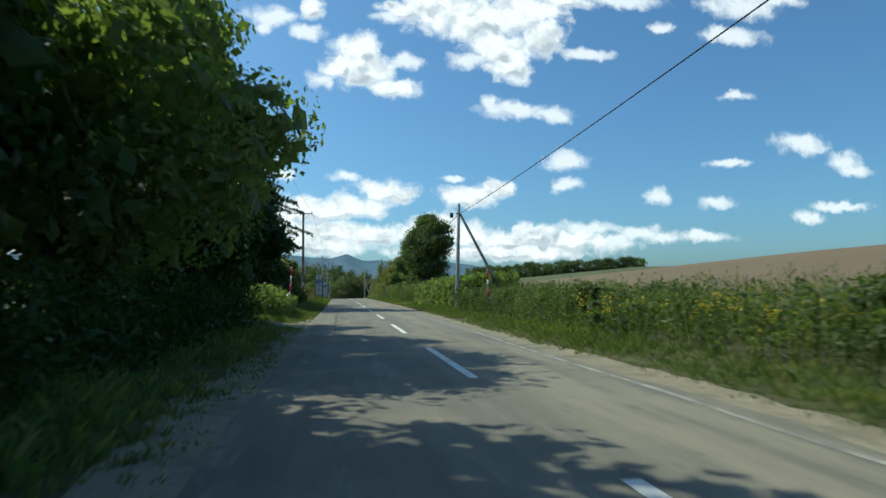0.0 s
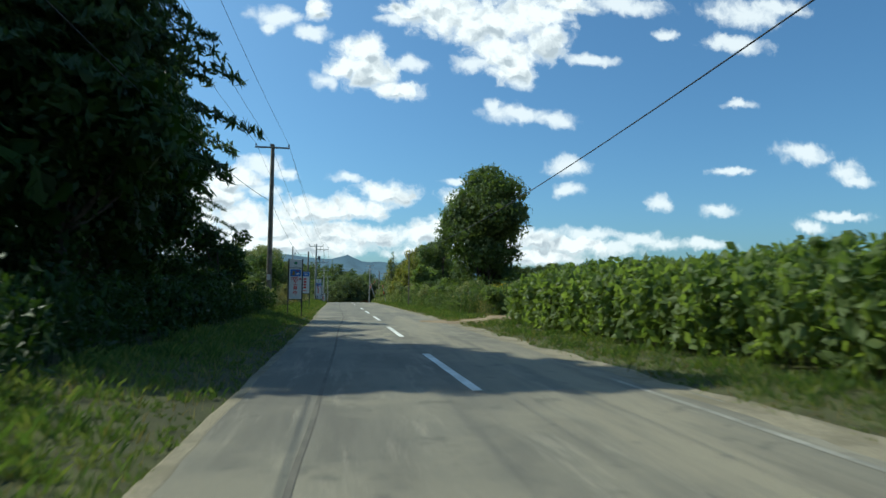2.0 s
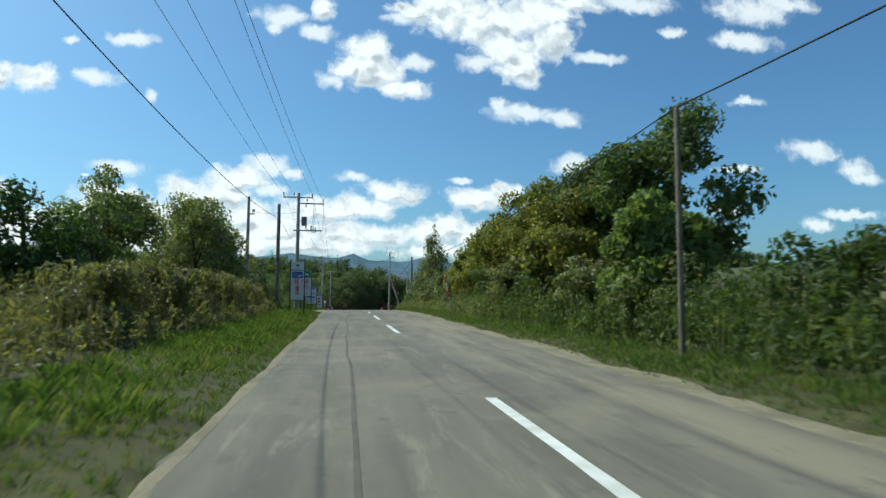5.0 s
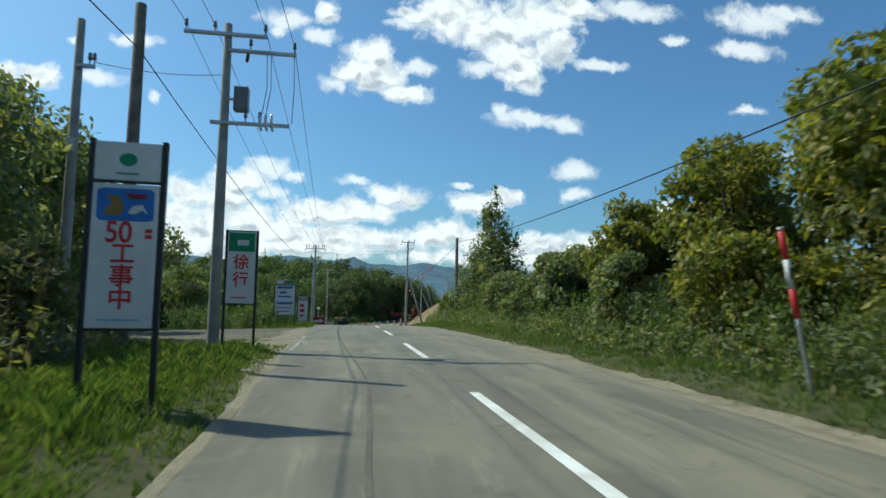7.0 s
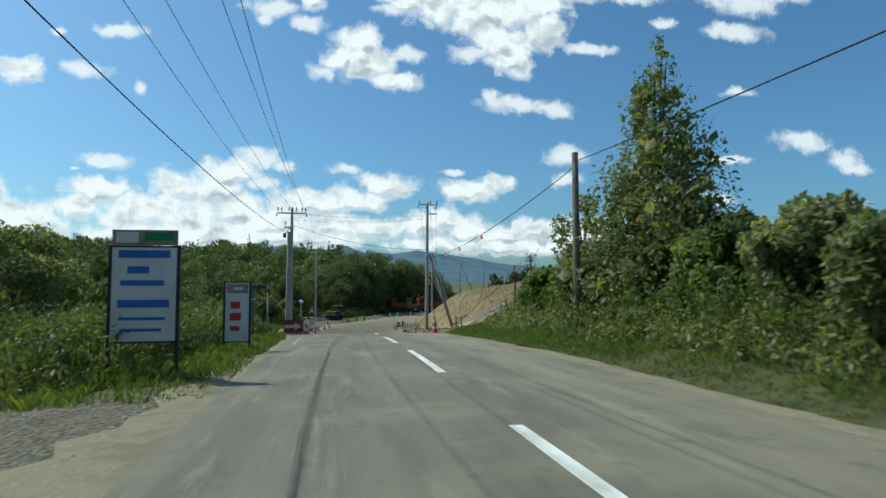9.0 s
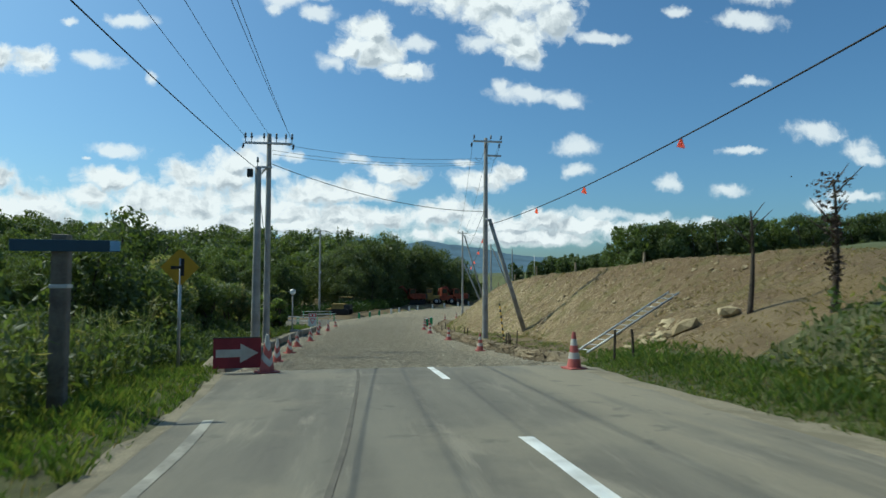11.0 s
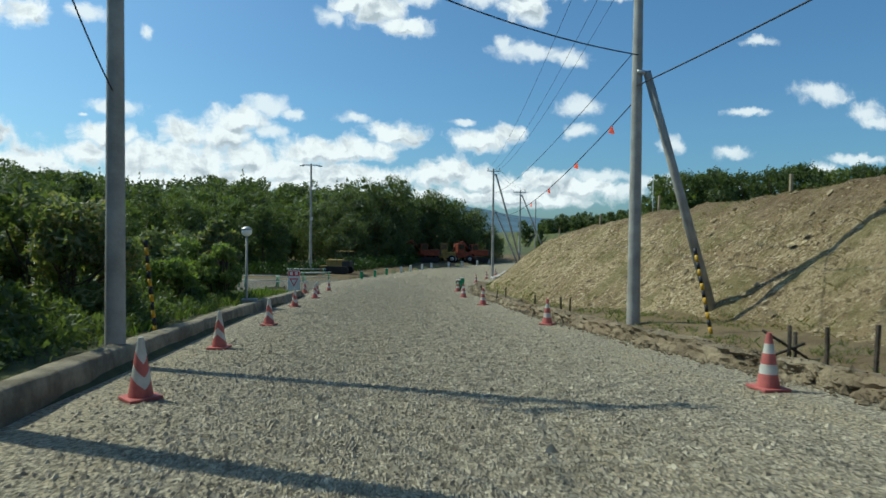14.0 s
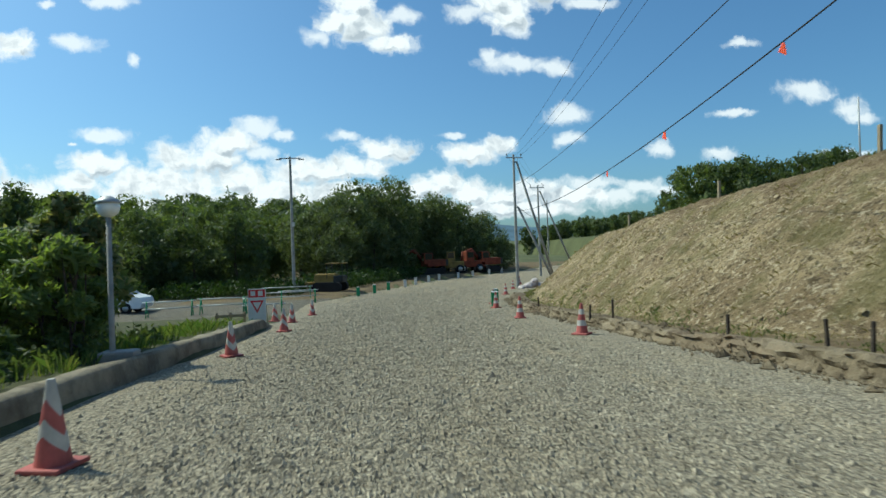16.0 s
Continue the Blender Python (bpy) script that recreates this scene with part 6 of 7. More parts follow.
stand("tall_weeds", "tangle of weeds and bushes behind the signs", "weeds", 48, x, y, (0.6 + 0.9 * r.random(len(x))) * (1 + 0.3 * lumps(x, y, 3, 68)) * (0.45 + 0.55 * step(2.4, 4.2, d)), 16, 0.24, 0.15, M["bramble"])
x, y, d, r = along(49, 1400, 60, 116, -1, 2.9, 7)
stand("dry_stalks", "dry reddish grass stalks behind the signs", "weeds", 50, x, y, 0.7 + 0.9 * r.random(len(x)), 9, 0.12, 0.16, M["leaf_dry"], slim=0.12)
x, y, d, r = along(51, 2100, 136, 161, -1, 1.5, 11)
stand("undergrowth", "dense green shrubs behind the kerb", "undergrowth", 52, x, y, (0.9 + 1.1 * r.random(len(x))) * (1 + 0.3 * lumps(x, y, 3, 69)) * (0.55 + 0.45 * step(1.2, 3.5, d)), 20, 0.30, 0.17, M["leaf_shade"])
x, y, d, r = along(61, 2000, 158, 179, -1, 0.65, 9)
stand("undergrowth", "dark shaded brambles behind the kerb", "undergrowth", 62, x, y, (0.5 + 0.9 * r.random(len(x))) * (0.35 + 0.65 * step(0.7, 3.0, d)), 20, 0.28, 0.14, M["leaf_shade"])
x, y, d, r = along(53, 900, 137, 158, -1, 1.6, 6.0)
stand("pampas", "tall grass with pale seed heads", "grass", 54, x, y, 0.9 + 0.7 * r.random(len(x)), 12, 0.14, 0.24, M["leaf_grey"], slim=0.10, droop=0.1)
x, y, d, r = along(55, 900, 166, 186, -1, 0.9, 5.0)
stand("undergrowth", "weeds spilling over the old kerb", "undergrowth", 56, x, y, (0.35 + 0.9 * r.random(len(x))) * (0.4 + 0.6 * step(1, 3.5, d)), 14, 0.22, 0.14, M["leaf_shade"])
# both stands below the wood: shade under the trees painted as dark leaves
x = -40 + 36 * r.random(1500)
y = 217 + 8 * r.random(1500)
stand("undergrowth", "shrubs along the edge of the wood", "undergrowth", 58, x, y, 0.4 + 1.0 * r.random(1500), 12, 0.5, 0.28, M["leaf_dark_shade"])
y = 224 + 18 * r.random(600)
x = edge_l(y) - 2.5 - 6 * r.random(600)
stand("undergrowth", "shrubs at the foot of the big trees", "undergrowth", 59, x, y, 0.4 + 1.1 * r.random(600), 12, 0.5, 0.30, M["leaf_dark_shade"])

# ---- poles and lines ----


def utility_pole(label, x, y, z0, z1, mat, r0=0.15, r1=0.09, arms=(), lean=(0, 0), braces=(), extras=(), name="utility_pole", group="poles along the road", pin_height=0.0):
    """arms: (height, from, to, insulators); braces: (top height, foot x, foot y, foot z)."""
    root = thing(name, label, "pole", pose(x, y, 0), group)
    z = np.array([z0 - 0.4, z0 + 0.02, (z0 + z1) / 2, z1 - 0.02, z1])
    k = (z - z0) / (z1 - z0)
    rad = r0 + (r1 - r0) * np.clip(k, 0, 1)
    rad[-1] *= 0.8
    part("shaft", tube_mesh("shaft", np.stack([lean[0] * k, lean[1] * k, z], -1), rad, mat, 12), root)
    for h, a, b, pins in arms:
        arm = part("crossarm", box_mesh("crossarm", (b - a, 0.09, 0.09), M["steel" if mat is M["concrete"] else "wood"], ((a + b) / 2 + lean[0], -r1 - 0.03, h)), root)
        for q in pins:
            tall = pin_height or (1.5 if mat is M["concrete"] else 1.0)
            prof = [(0.014, 0.04), (0.016, 0.10 * tall), (0.050, 0.11 * tall), (0.055, 0.14 * tall), (0.03, 0.16 * tall), (0.045, 0.175 * tall), (0.04, 0.21 * tall), (0.01, 0.23 * tall)]
            part("insulator", tube_mesh("insulator", [(q + lean[0], -r1 - 0.03, h + p[1]) for p in prof], [p[0] for p in prof], M["pin"], 8), arm)
    for h, fx, fy, fz in braces:
        top, foot = np.array([0.25 * np.sign(fx - x), 0, h]), np.array([fx - x, fy - y, fz - 0.3])
        b = part("brace", tube_mesh("brace", [top, (top + foot) / 2, foot], [r1 * 0.95, r1 * 1.15, r1 * 1.3], mat, 10), root, "leaning brace pole")
        part("clamp", tube_mesh("clamp", [(0, 0, h - 0.02), (0.28 * np.sign(fx - x), 0, h - 0.04)], 0.06, M["steel"], 8), b)
    for kind, px, py, pz in extras:
        if kind == "can":
            t = part("switch_box", box_mesh("switch_box", (0.36, 0.30, 0.62), M["pin"], (px, py, pz), 0.03), root, "dark grey switch box")
            part("bracket", box_mesh("bracket", (abs(px), 0.06, 0.06), M["steel"], (px / 2, py, pz)), t)
        elif kind == "box":
            part("junction_box", box_mesh("junction_box", (0.20, 0.16, 0.30), M["dark"], (px, py, pz)), root, "black cable closure")
        elif kind == "plate":
            part("plate", box_mesh("plate", (0.20, 0.02, 0.32), M["ceramic"], (px, py, pz), 0.004), root, "pale plate strapped on")
        elif kind == "lamp":
            part("lamp_head", box_mesh("lamp_head", (0.42, 0.16, 0.09), M["steel"], (px, py, pz), 0.03), root, "street lamp head")
        elif kind == "strain":
            prof = [(0.02, 0.0), (0.05, -0.04), (0.025, -0.07), (0.055, -0.11), (0.025, -0.15), (0.055, -0.19), (0.02, -0.24)]
            part("strain_insulator", tube_mesh("strain_insulator", [(px + 0.15 * q[1], py, pz + q[1]) for q in prof], [q[0] for q in prof], M["dark"], 8), root, "dark strain insulator")
        elif kind == "jumper":
            u = np.linspace(0, 1, 9)
            part("jumper", tube_mesh("jumper", np.stack([px - 0.55 * u, py - 0.1 * np.sin(u * 3.14), pz - 0.75 * np.sin(u * 2.4) - 0.1 * u], -1), 0.009, M["wire"], 5), root, "slack black jumper wire")
        elif kind == "drop":
            part("drop_wire", tube_mesh("drop_wire", [(px, py, pz), (px + 0.03, py, pz - 0.9), (px + (0.0 if px > 1.5 else -0.1), py, pz - 1.8)], 0.010, M["wire"], 5), root, "thin drop wire")
        elif kind == "strut":
            part("strut", box_mesh("strut", (0.07, 0.07, 0.75), M["ceramic"], (0, 0, 0), 0.01), root, "pale diagonal strut", pose(px, py, pz, 0, 40, 0))
        elif kind == "fuse":
            for s in (-0.14, 0.0, 0.14):
                part("fuse_holder", tube_mesh("fuse_holder", [(px + s, py, pz + 0.22), (px + s, py, pz), (px + s + 0.05, py - 0.05, pz - 0.22)], [0.03, 0.045, 0.03], M["ceramic"], 8), root)
    return root


utility_pole("dark wooden utility pole with a single crossarm", -4.34, 67.4, 0.5, 10.55, M["wood"], 0.17, 0.11, [(10.32, -1.0, 1.0, (-0.95, -0.1, 0.95))], extras=[("plate", 0, -0.17, 2.6)])
utility_pole("wooden utility pole deep in the trees", -4.9, 15.0, 0.2, 10.4, M["wood"], 0.17, 0.11, [(10.2, -1.0, 1.0, (-0.95, -0.1, 0.95))])
utility_pole("grey concrete pole with switchgear and three crossarms", -3.94, 119.0, 0.5, 8.95, M["concrete"], 0.155, 0.10,
             [(8.62, -1.05, 1.0, (-1.0, -0.3, 0.95)), (8.20, 0.05, 1.75, (0.6, 1.7)), (6.30, -0.30, 1.65, (0.55, 0.9))], extras=[("can", 0.42, -0.05, 6.95), ("fuse", 1.05, -0.15, 6.35), ("drop", 1.70, -0.14, 8.16), ("drop", 1.12, -0.14, 8.16), ("drop", 1.02, -0.14, 8.16), ("strain", 0.55, -0.12, 8.16)])
utility_pole("grey pole with a pale plate and cables", -7.2, 118.4, 0.4, 8.5, M["concrete"], 0.14, 0.09, [(7.3, 0.0, 0.42, (0.3, 0.4))], extras=[("plate", 0, -0.14, 5.4)])
utility_pole("plain weathered telephone pole", -4.84, 115.4, 0.5, 7.6, M["wood"], 0.14, 0.10)
utility_pole("tall concrete pole with three upright insulators", -4.4, 170.6, -1.2, 7.75, M["concrete"], 0.15, 0.095, [(7.30, -1.0, 1.0, (-0.98, -0.72, -0.2, 0.32, 0.72, 0.98)), (6.25, -0.5, 0.15, (-0.45,))], pin_height=2.0, extras=[("strain", -1.05, -0.1, 7.30), ("strain", 1.05, -0.1, 7.30), ("strut", -0.30, 0.0, 6.0)])
utility_pole("plain concrete telephone pole beside the kerb", -4.26, 166.75, -1.0, 5.6, M["concrete"], 0.17, 0.11, extras=[("box", -0.28, -0.05, 5.35)])
utility_pole("concrete pole braced from the cut slope", 6.1, 174.7, -1.75, 8.95, M["concrete"], 0.16, 0.10, [(8.70, -0.75, 0.8, (-0.7, 0.2, 0.75)), (7.95, 0.0, 0.75, ())], extras=[("strain", -0.72, -0.1, 8.62), ("strain", 0.0, -0.2, 8.55), ("strain", 0.78, -0.1, 8.62), ("jumper", 0.78, -0.1, 8.5), ("jumper", 0.0, -0.2, 8.45)], braces=[(4.6, 8.37, 174.76, -1.40)], lean=(0.1, 0.2))
utility_pole("concrete pole at the bend with two braces", 13.35, 220.3, -3.7, 7.6, M["concrete"], 0.15, 0.09, [(7.3, -0.7, 0.7, (-0.6, 0.6))], braces=[(7.0, 17.0, 221.0, -3.4), (3.2, 16.6, 219.8, -3.4)])
utility_pole("concrete pole past the bend with a brace", 21.4, 238.6, -3.6, 7.0, M["concrete"], 0.15, 0.09, [(6.7, -1.0, 0.7, (-0.9, 0.6))], braces=[(6.3, 25.8, 239.5, -2.6)])
utility_pole("slim lamp pole at the junction", -4.7, 219.6, -3.3, 7.45, M["concrete"], 0.14, 0.09, [(7.30, -0.8, 0.8, ())], extras=[("lamp", -0.85, -0.1, 7.22), ("lamp", 0.85, -0.1, 7.22), ("plate", 0.1, -0.12, 2.2)])
utility_pole("concrete telephone pole with a leaning brace in the weeds", 6.9, 36.5, 0.2, 7.0, M["concrete"], 0.14, 0.085, braces=[(6.35, 11.0, 38.6, 0.4)], lean=(0.3, 0.4), extras=[("box", -0.25, 0.0, 6.2)])
utility_pole("thin weathered pole half hidden by brush", 6.05, 87.1, 0.6, 5.6, M["wood"], 0.06, 0.05)
utility_pole("dark wooden pole among the birch branches", 6.6, 143.8, 0.1, 6.2, M["wood"], 0.13, 0.10)
utility_pole("distant slim pole on the meadow", 34.0, 272.0, -1.0, 8.0, M["concrete"], 0.14, 0.09)


def cable(label, a, b, sag, r, mat="wire"):
    u = np.linspace(0, 1, 41)
    a, b = np.array(a, float), np.array(b, float)
    p = a + (b - a) * u[:, None]
    p[:, 2] -= sag * 4 * u * (1 - u)
    thing("cable", label, "cable", data=tube_mesh("cable", p, r, M[mat], 6), group="overhead lines")
    return p


# power wires from crossarm to crossarm
for q0, q1, q2, q3 in ((-0.95, -0.95, -1.0, -0.95), (-0.1, -0.1, -0.3, 0.1), (0.95, 0.95, 0.95, 0.95)):
    cable("thin bare power wire between the wooden poles", (-4.9 + q0, 14.9, 10.42), (-4.34 + q1, 67.3, 10.54), 0.7, 0.008)
    cable("thin bare power wire along the road", (-4.34 + q1, 67.3, 10.54), (-3.94 + q2, 118.9, 8.84), 0.8, 0.008)
    cable("thin bare power wire towards the road works", (-3.94 + q2, 118.9, 8.84), (-4.4 + q3, 170.5, 7.52), 0.8, 0.008)
cable("thin outer power wire along the road", (-2.24, 118.9, 8.42), (-3.45, 170.5, 7.5), 0.9, 0.008)
cable("thin outer power wire along the road", (-3.4, 67.3, 10.54), (-2.24, 118.9, 8.42), 0.9, 0.008)
for q, z, low, far in ((-0.7, 8.9, 7.35, 7.85), (0.2, 8.92, 7.02, 7.68), (0.75, 8.9, 6.85, 7.6)):
    cable("power wire crossing high over the road", (-4.3, 170.5, low), (6.2 + 0.3 * q, 174.8, far), 0.32, 0.008)
    cable("power wire towards the bend", (6.2 + q, 174.8, z), (13.35 + q * 0.8, 220.2, 7.5), 0.9, 0.008)
    cable("power wire past the bend", (13.35 + q * 0.8, 220.2, 7.5), (21.4 + q, 238.5, 6.9), 0.3, 0.008)
# telephone cables
cable("thick black telephone cable from the trees", (-4.8, 15.0, 7.2), (-4.34, 67.3, 7.08), 1.15, 0.012)
cable("thick black telephone cable along the signs", (-4.34, 67.3, 7.08), (-4.84, 115.4, 6.69), 1.05, 0.012)
cable("thick black telephone cable towards the kerb", (-4.84, 115.4, 6.69), (-4.26, 166.75, 5.48), 0.92, 0.012)
cable("thick black telephone cable over the gravel", (-4.35, 170.55, 6.45), (6.12, 174.7, 5.0), 0.50, 0.015)
cable("short black cable between the two poles at the kerb", (-4.26, 166.75, 5.48), (-4.35, 170.55, 6.42), 0.10, 0.013)
cable("service wire between two grey poles", (-6.82, 118.4, 7.45), (-3.94, 119.0, 7.6), 0.12, 0.008)
cable("slack cable down the concrete pole", (-4.26, 166.75, 5.3), (-4.4, 170.5, 2.6), 0.25, 0.012)
cable("black telephone cable beside the field", (6.75, -14, 6.6), (7.15, 36.8, 6.3), 0.35, 0.016)
cable("black telephone cable beside the field", (7.15, 36.8, 6.3), (6.05, 87.1, 5.6), 0.7, 0.016)
cable("black telephone cable over the brush", (6.05, 87.1, 5.6), (6.6, 143.8, 5.9), 0.8, 0.015)
flagged = cable("black telephone cable hung with pink flags", (6.6, 143.8, 5.75), (6.12, 174.7, 4.25), 0.55, 0.016)
flagged2 = cable("black telephone cable hung with pink flags", (6.12, 174.7, 3.95), (13.35, 220.2, 2.9), 1.1, 0.015)
cable("upper telephone cable towards the bend", (6.12, 174.7, 5.2), (13.35, 220.2, 5.0), 0.6, 0.012)
cable("telephone cable past the bend", (13.35, 220.2, 3.4), (21.4, 238.5, 3.2), 0.25, 0.020)


def pink_flag(p, turn):
    fl = poly_mesh("pennant", [(-0.03, 0.0), (0.03, 0.0), (0.10, -0.17), (0.09, -0.20), (-0.08, -0.17)], 0.012, M["pink"])
    root = thing("pink_flag", "small pink warning flag tied to the cable", "flag", pose(*p, 8, 5, turn), "flags on the cable")
    part("pennant", fl, root)
    part("tie", tube_mesh("tie", [(-0.03, 0.006, 0.012), (0, 0.006, 0.02), (0.03, 0.006, 0.012)], 0.008, M["wire"], 6), root)


for line, ys in ((flagged, (156.0, 161.4, 166.5)), (flagged2, (177.4, 181.9, 187.3, 192.4))):
    for k, yy in enumerate(ys):
        i = int(np.argmin(np.abs(line[:, 1] - yy)))
        pink_flag(tuple(line[i] + (0, 0, -0.03)), 20 * k - 15)

# ---- signs ----


def bars(parent, rows, mat, x0, x1, y=-0.022):
    """Unreadable lines of print."""
    for z, share, h in rows:
        w = (x1 - x0) * share
        part("print_bar", box_mesh("print_bar", (w, 0.004, h), mat, (x0 + w / 2 + (x1 - x0 - w) * 0.3, y, z), 0), parent)


def works_sign(label, x, y, z0, z1, w, turn, figure, foot):
    """A tall board between two dark posts: header, picture, number, upright words."""
    root = thing("construction_sign", label, "sign", pose(x, y, 0, 0, 0, turn), "works signs along the verge")
    for s in (-1, 1):
        part("post", box_mesh("post", (0.06, 0.09, z1 - foot + 0.34), M["dark"], (s * (w / 2 + 0.035), 0.02, (z1 + foot - 0.28) / 2), 0.01), root, "dark steel post")
    h = z1 - z0
    head, body = 0.21 * h, 0.77 * h
    header = part("header", box_mesh("header", (w, 0.035, head), M["white"], (0, 0, z1 - head / 2), 0.006), root, "white header board")
    part("emblem", poly_mesh("emblem", [(w * 0.14 * math.cos(a), z1 - head / 2 + 0.02 + 0.075 * math.sin(a)) for a in np.linspace(0, 6.28, 15)[:-1]], 0.004, M["green"]), header).location = (0, -0.022, 0)
    part("emblem_base", box_mesh("emblem_base", (w * 0.34, 0.004, 0.018), M["green"], (0, -0.021, z1 - head * 0.82), 0), header)
    part("rail", box_mesh("rail", (w, 0.05, 0.03), M["dark"], (0, 0.01, z1 - head - 0.012), 0.004), root)
    panel = part("panel", box_mesh("panel", (w, 0.035, body), M["white"], (0, 0, z0 + body / 2), 0.006), root, "white works panel")
    part("rail", box_mesh("rail", (w, 0.05, 0.03), M["dark"], (0, 0.01, z0 - 0.018), 0.004), root)
    pz = z0 + body * 0.855
    pw, ph = w * 0.43, body * 0.115
    part("picture", poly_mesh("picture", [(math.copysign(pw, math.cos(a)) * min(1, abs(math.cos(a)) * 1.35), pz + math.copysign(ph, math.sin(a)) * min(1, abs(math.sin(a)) * 1.35)) for a in np.linspace(0.1, 6.38, 25)[:-1]], 0.004, M["blue"]), panel).location = (0, -0.022, 0)
    part("picture_shape", poly_mesh("picture_shape", [(-pw * .8, pz - ph * .6), (-pw * .5, pz + ph * .1), (-pw * .7, pz + ph * .6), (-pw * .2, pz + ph * .5), (-pw * .05, pz - ph * .2), (-pw * .2, pz - ph * .7)], 0.004, M["machine_yellow"]), panel).location = (0, -0.026, 0)
    part("picture_shape", poly_mesh("picture_shape", [(pw * .1, pz - ph * .5), (pw * .25, pz - ph * .1), (pw * .6, pz + ph * .05), (pw * .8, pz - ph * .6), (pw * .6, pz - ph * .3), (pw * .3, pz - ph * .6)], 0.004, M["white"]), panel).location = (0, -0.026, 0)
    part("picture_shape", poly_mesh("picture_shape", [(-pw * .05, pz + ph * .7), (pw * .2, pz + ph * .35), (pw * .7, pz + ph * .4), (pw * .75, pz + ph * .7)], 0.004, M["board_red"]), panel).location = (0, -0.026, 0)
    lettering("number", figure, 0.30 * w / 0.62, M["red"], panel, (-w * 0.08, -0.024, z0 + body * 0.655), 0.85)
    for k in range(2):
        part("small_mark", box_mesh("small_mark", (w * 0.11, 0.004, 0.045), M["red"], (w * 0.37, -0.021, z0 + body * (0.675 - 0.04 * k)), 0), panel)
    for k, c in enumerate("工事中"):
        lettering("word", c, 0.235 * w / 0.62, M["red"], panel, (0, -0.024, z0 + body * (0.505 - 0.155 * k)))
    part("print_bar", box_mesh("print_bar", (w * 0.62, 0.004, 0.022), M["pale_blue"], (0, -0.021, z0 + body * 0.055), 0), panel)
    return root


works_sign("white works sign for 100 metres between dark posts", -2.44, 62.4, 1.36, 3.38, 0.62, 8, "100", 0.55)
works_sign("white works sign for 50 metres between dark posts", -3.19, 110.55, 1.54, 3.66, 0.70, 4, "50", 0.75)


def tall_board(label, x, y, z0, z1, w, turn, foot, head_mat, words="", rows=(), mat="red", head=0.2):
    root = thing("roadside_sign", label, "sign", pose(x, y, 0, 0, 0, turn), "works signs along the verge")
    for s in (-1, 1):
        part("post", box_mesh("post", (0.055, 0.08, z1 - foot + 0.34), M["dark"], (s * (w / 2 + 0.03), 0.02, (z1 + foot - 0.26) / 2), 0.01), root, "dark steel post")
    part("rail", box_mesh("rail", (w, 0.05, 0.03), M["dark"], (0, 0.01, z1 + 0.015), 0.004), root)
    part("rail", box_mesh("rail", (w, 0.05, 0.03), M["dark"], (0, 0.01, z0 - 0.015), 0.004), root)
    h = z1 - z0
    panel = part("panel", box_mesh("panel", (w, 0.035, h), M["white"], (0, 0, (z0 + z1) / 2), 0.006), root)
    if head_mat:
        part("header", box_mesh("header", (w * 0.92, 0.006, h * head), M[head_mat], (0, -0.019, z1 - h * head / 2 - 0.03), 0.003), panel)
        part("emblem", box_mesh("emblem", (w * 0.4, 0.004, h * head * 0.3), M["white"], (0.03, -0.024, z1 - h * head * 0.6), 0), panel)
    for k, c in enumerate(words):
        lettering("word", c, 0.36 * w / 0.62, M[mat], panel, (0, -0.024, z0 + h * (0.56 - 0.24 * k)))
    bars(panel, [(z0 + h * r[0], r[1], r[2]) for r in rows], M[mat], -w * 0.4, w * 0.4)
    return root


tall_board("white sign with a blue head and red print", -3.0, 80.2, 1.72, 3.44, 0.60, 12, 0.65, "blue", rows=[(0.66, 0.45, 0.15), (0.53, 0.45, 0.15), (0.40, 0.45, 0.15), (0.27, 0.45, 0.15), (0.12, 0.6, 0.04)])
tall_board("white slow-down sign with a green head", -3.26, 118.5, 1.75, 3.5, 0.66, 2, 0.7, "green", "徐行", rows=[(0.08, 0.7, 0.03)], head=0.26)
tall_board("large weathered information board with blue print", -4.02, 136.5, 0.98, 2.55, 1.02, 0, 0.3, None,
           rows=[(0.93, 1.0, 0.13), (0.76, 0.42, 0.12), (0.62, 0.85, 0.09), (0.40, 1.0, 0.13), (0.24, 0.9, 0.05), (0.12, 0.8, 0.05)], mat="blue")
tall_board("small white sign with red print by the gravel yard", -3.5, 142.5, 0.45, 2.0, 0.60, 0, 0.05, "bamboo", rows=[(0.62, 0.5, 0.18), (0.42, 0.6, 0.2), (0.22, 0.5, 0.12)], head=0.16)
cap = thing("header_board", "faded coloured header above the information board", "sign", pose(-4.02, 136.5, 2.72))
part("board", box_mesh("board", (1.04, 0.035, 0.26), M["bamboo"], (0, 0, 0), 0.006), cap)
part("stripe", box_mesh("stripe", (0.45, 0.004, 0.14), M["green"], (0.22, -0.02, 0.02), 0), cap)
part("stripe", box_mesh("stripe", (0.35, 0.004, 0.18), M["white"], (-0.28, -0.02, 0.0), 0), cap)


def arrow_board(x, y, z):
    root = thing("arrow_board", "dull red board with a white arrow at the kerb", "sign", pose(x, y, z, 0, 0, 6))
    part("board", box_mesh("board", (0.95, 0.03, 0.62), M["board_red"], (0, 0, 0.42), 0.006), root)
    part("arrow", poly_mesh("arrow", [(-0.42, 0.34), (0.06, 0.34), (0.06, 0.22), (0.42, 0.42), (0.06, 0.62), (0.06, 0.50), (-0.42, 0.50)], 0.005, M["cone_white"]), root).location = (0, -0.021, 0)
    for s in (-0.4, 0.4):
        part("leg", tube_mesh("leg", [(s, 0.05, 0.72), (s, 0.02, 0.1), (s, 0.30, 0.0)], 0.014, M["steel"], 6), root)
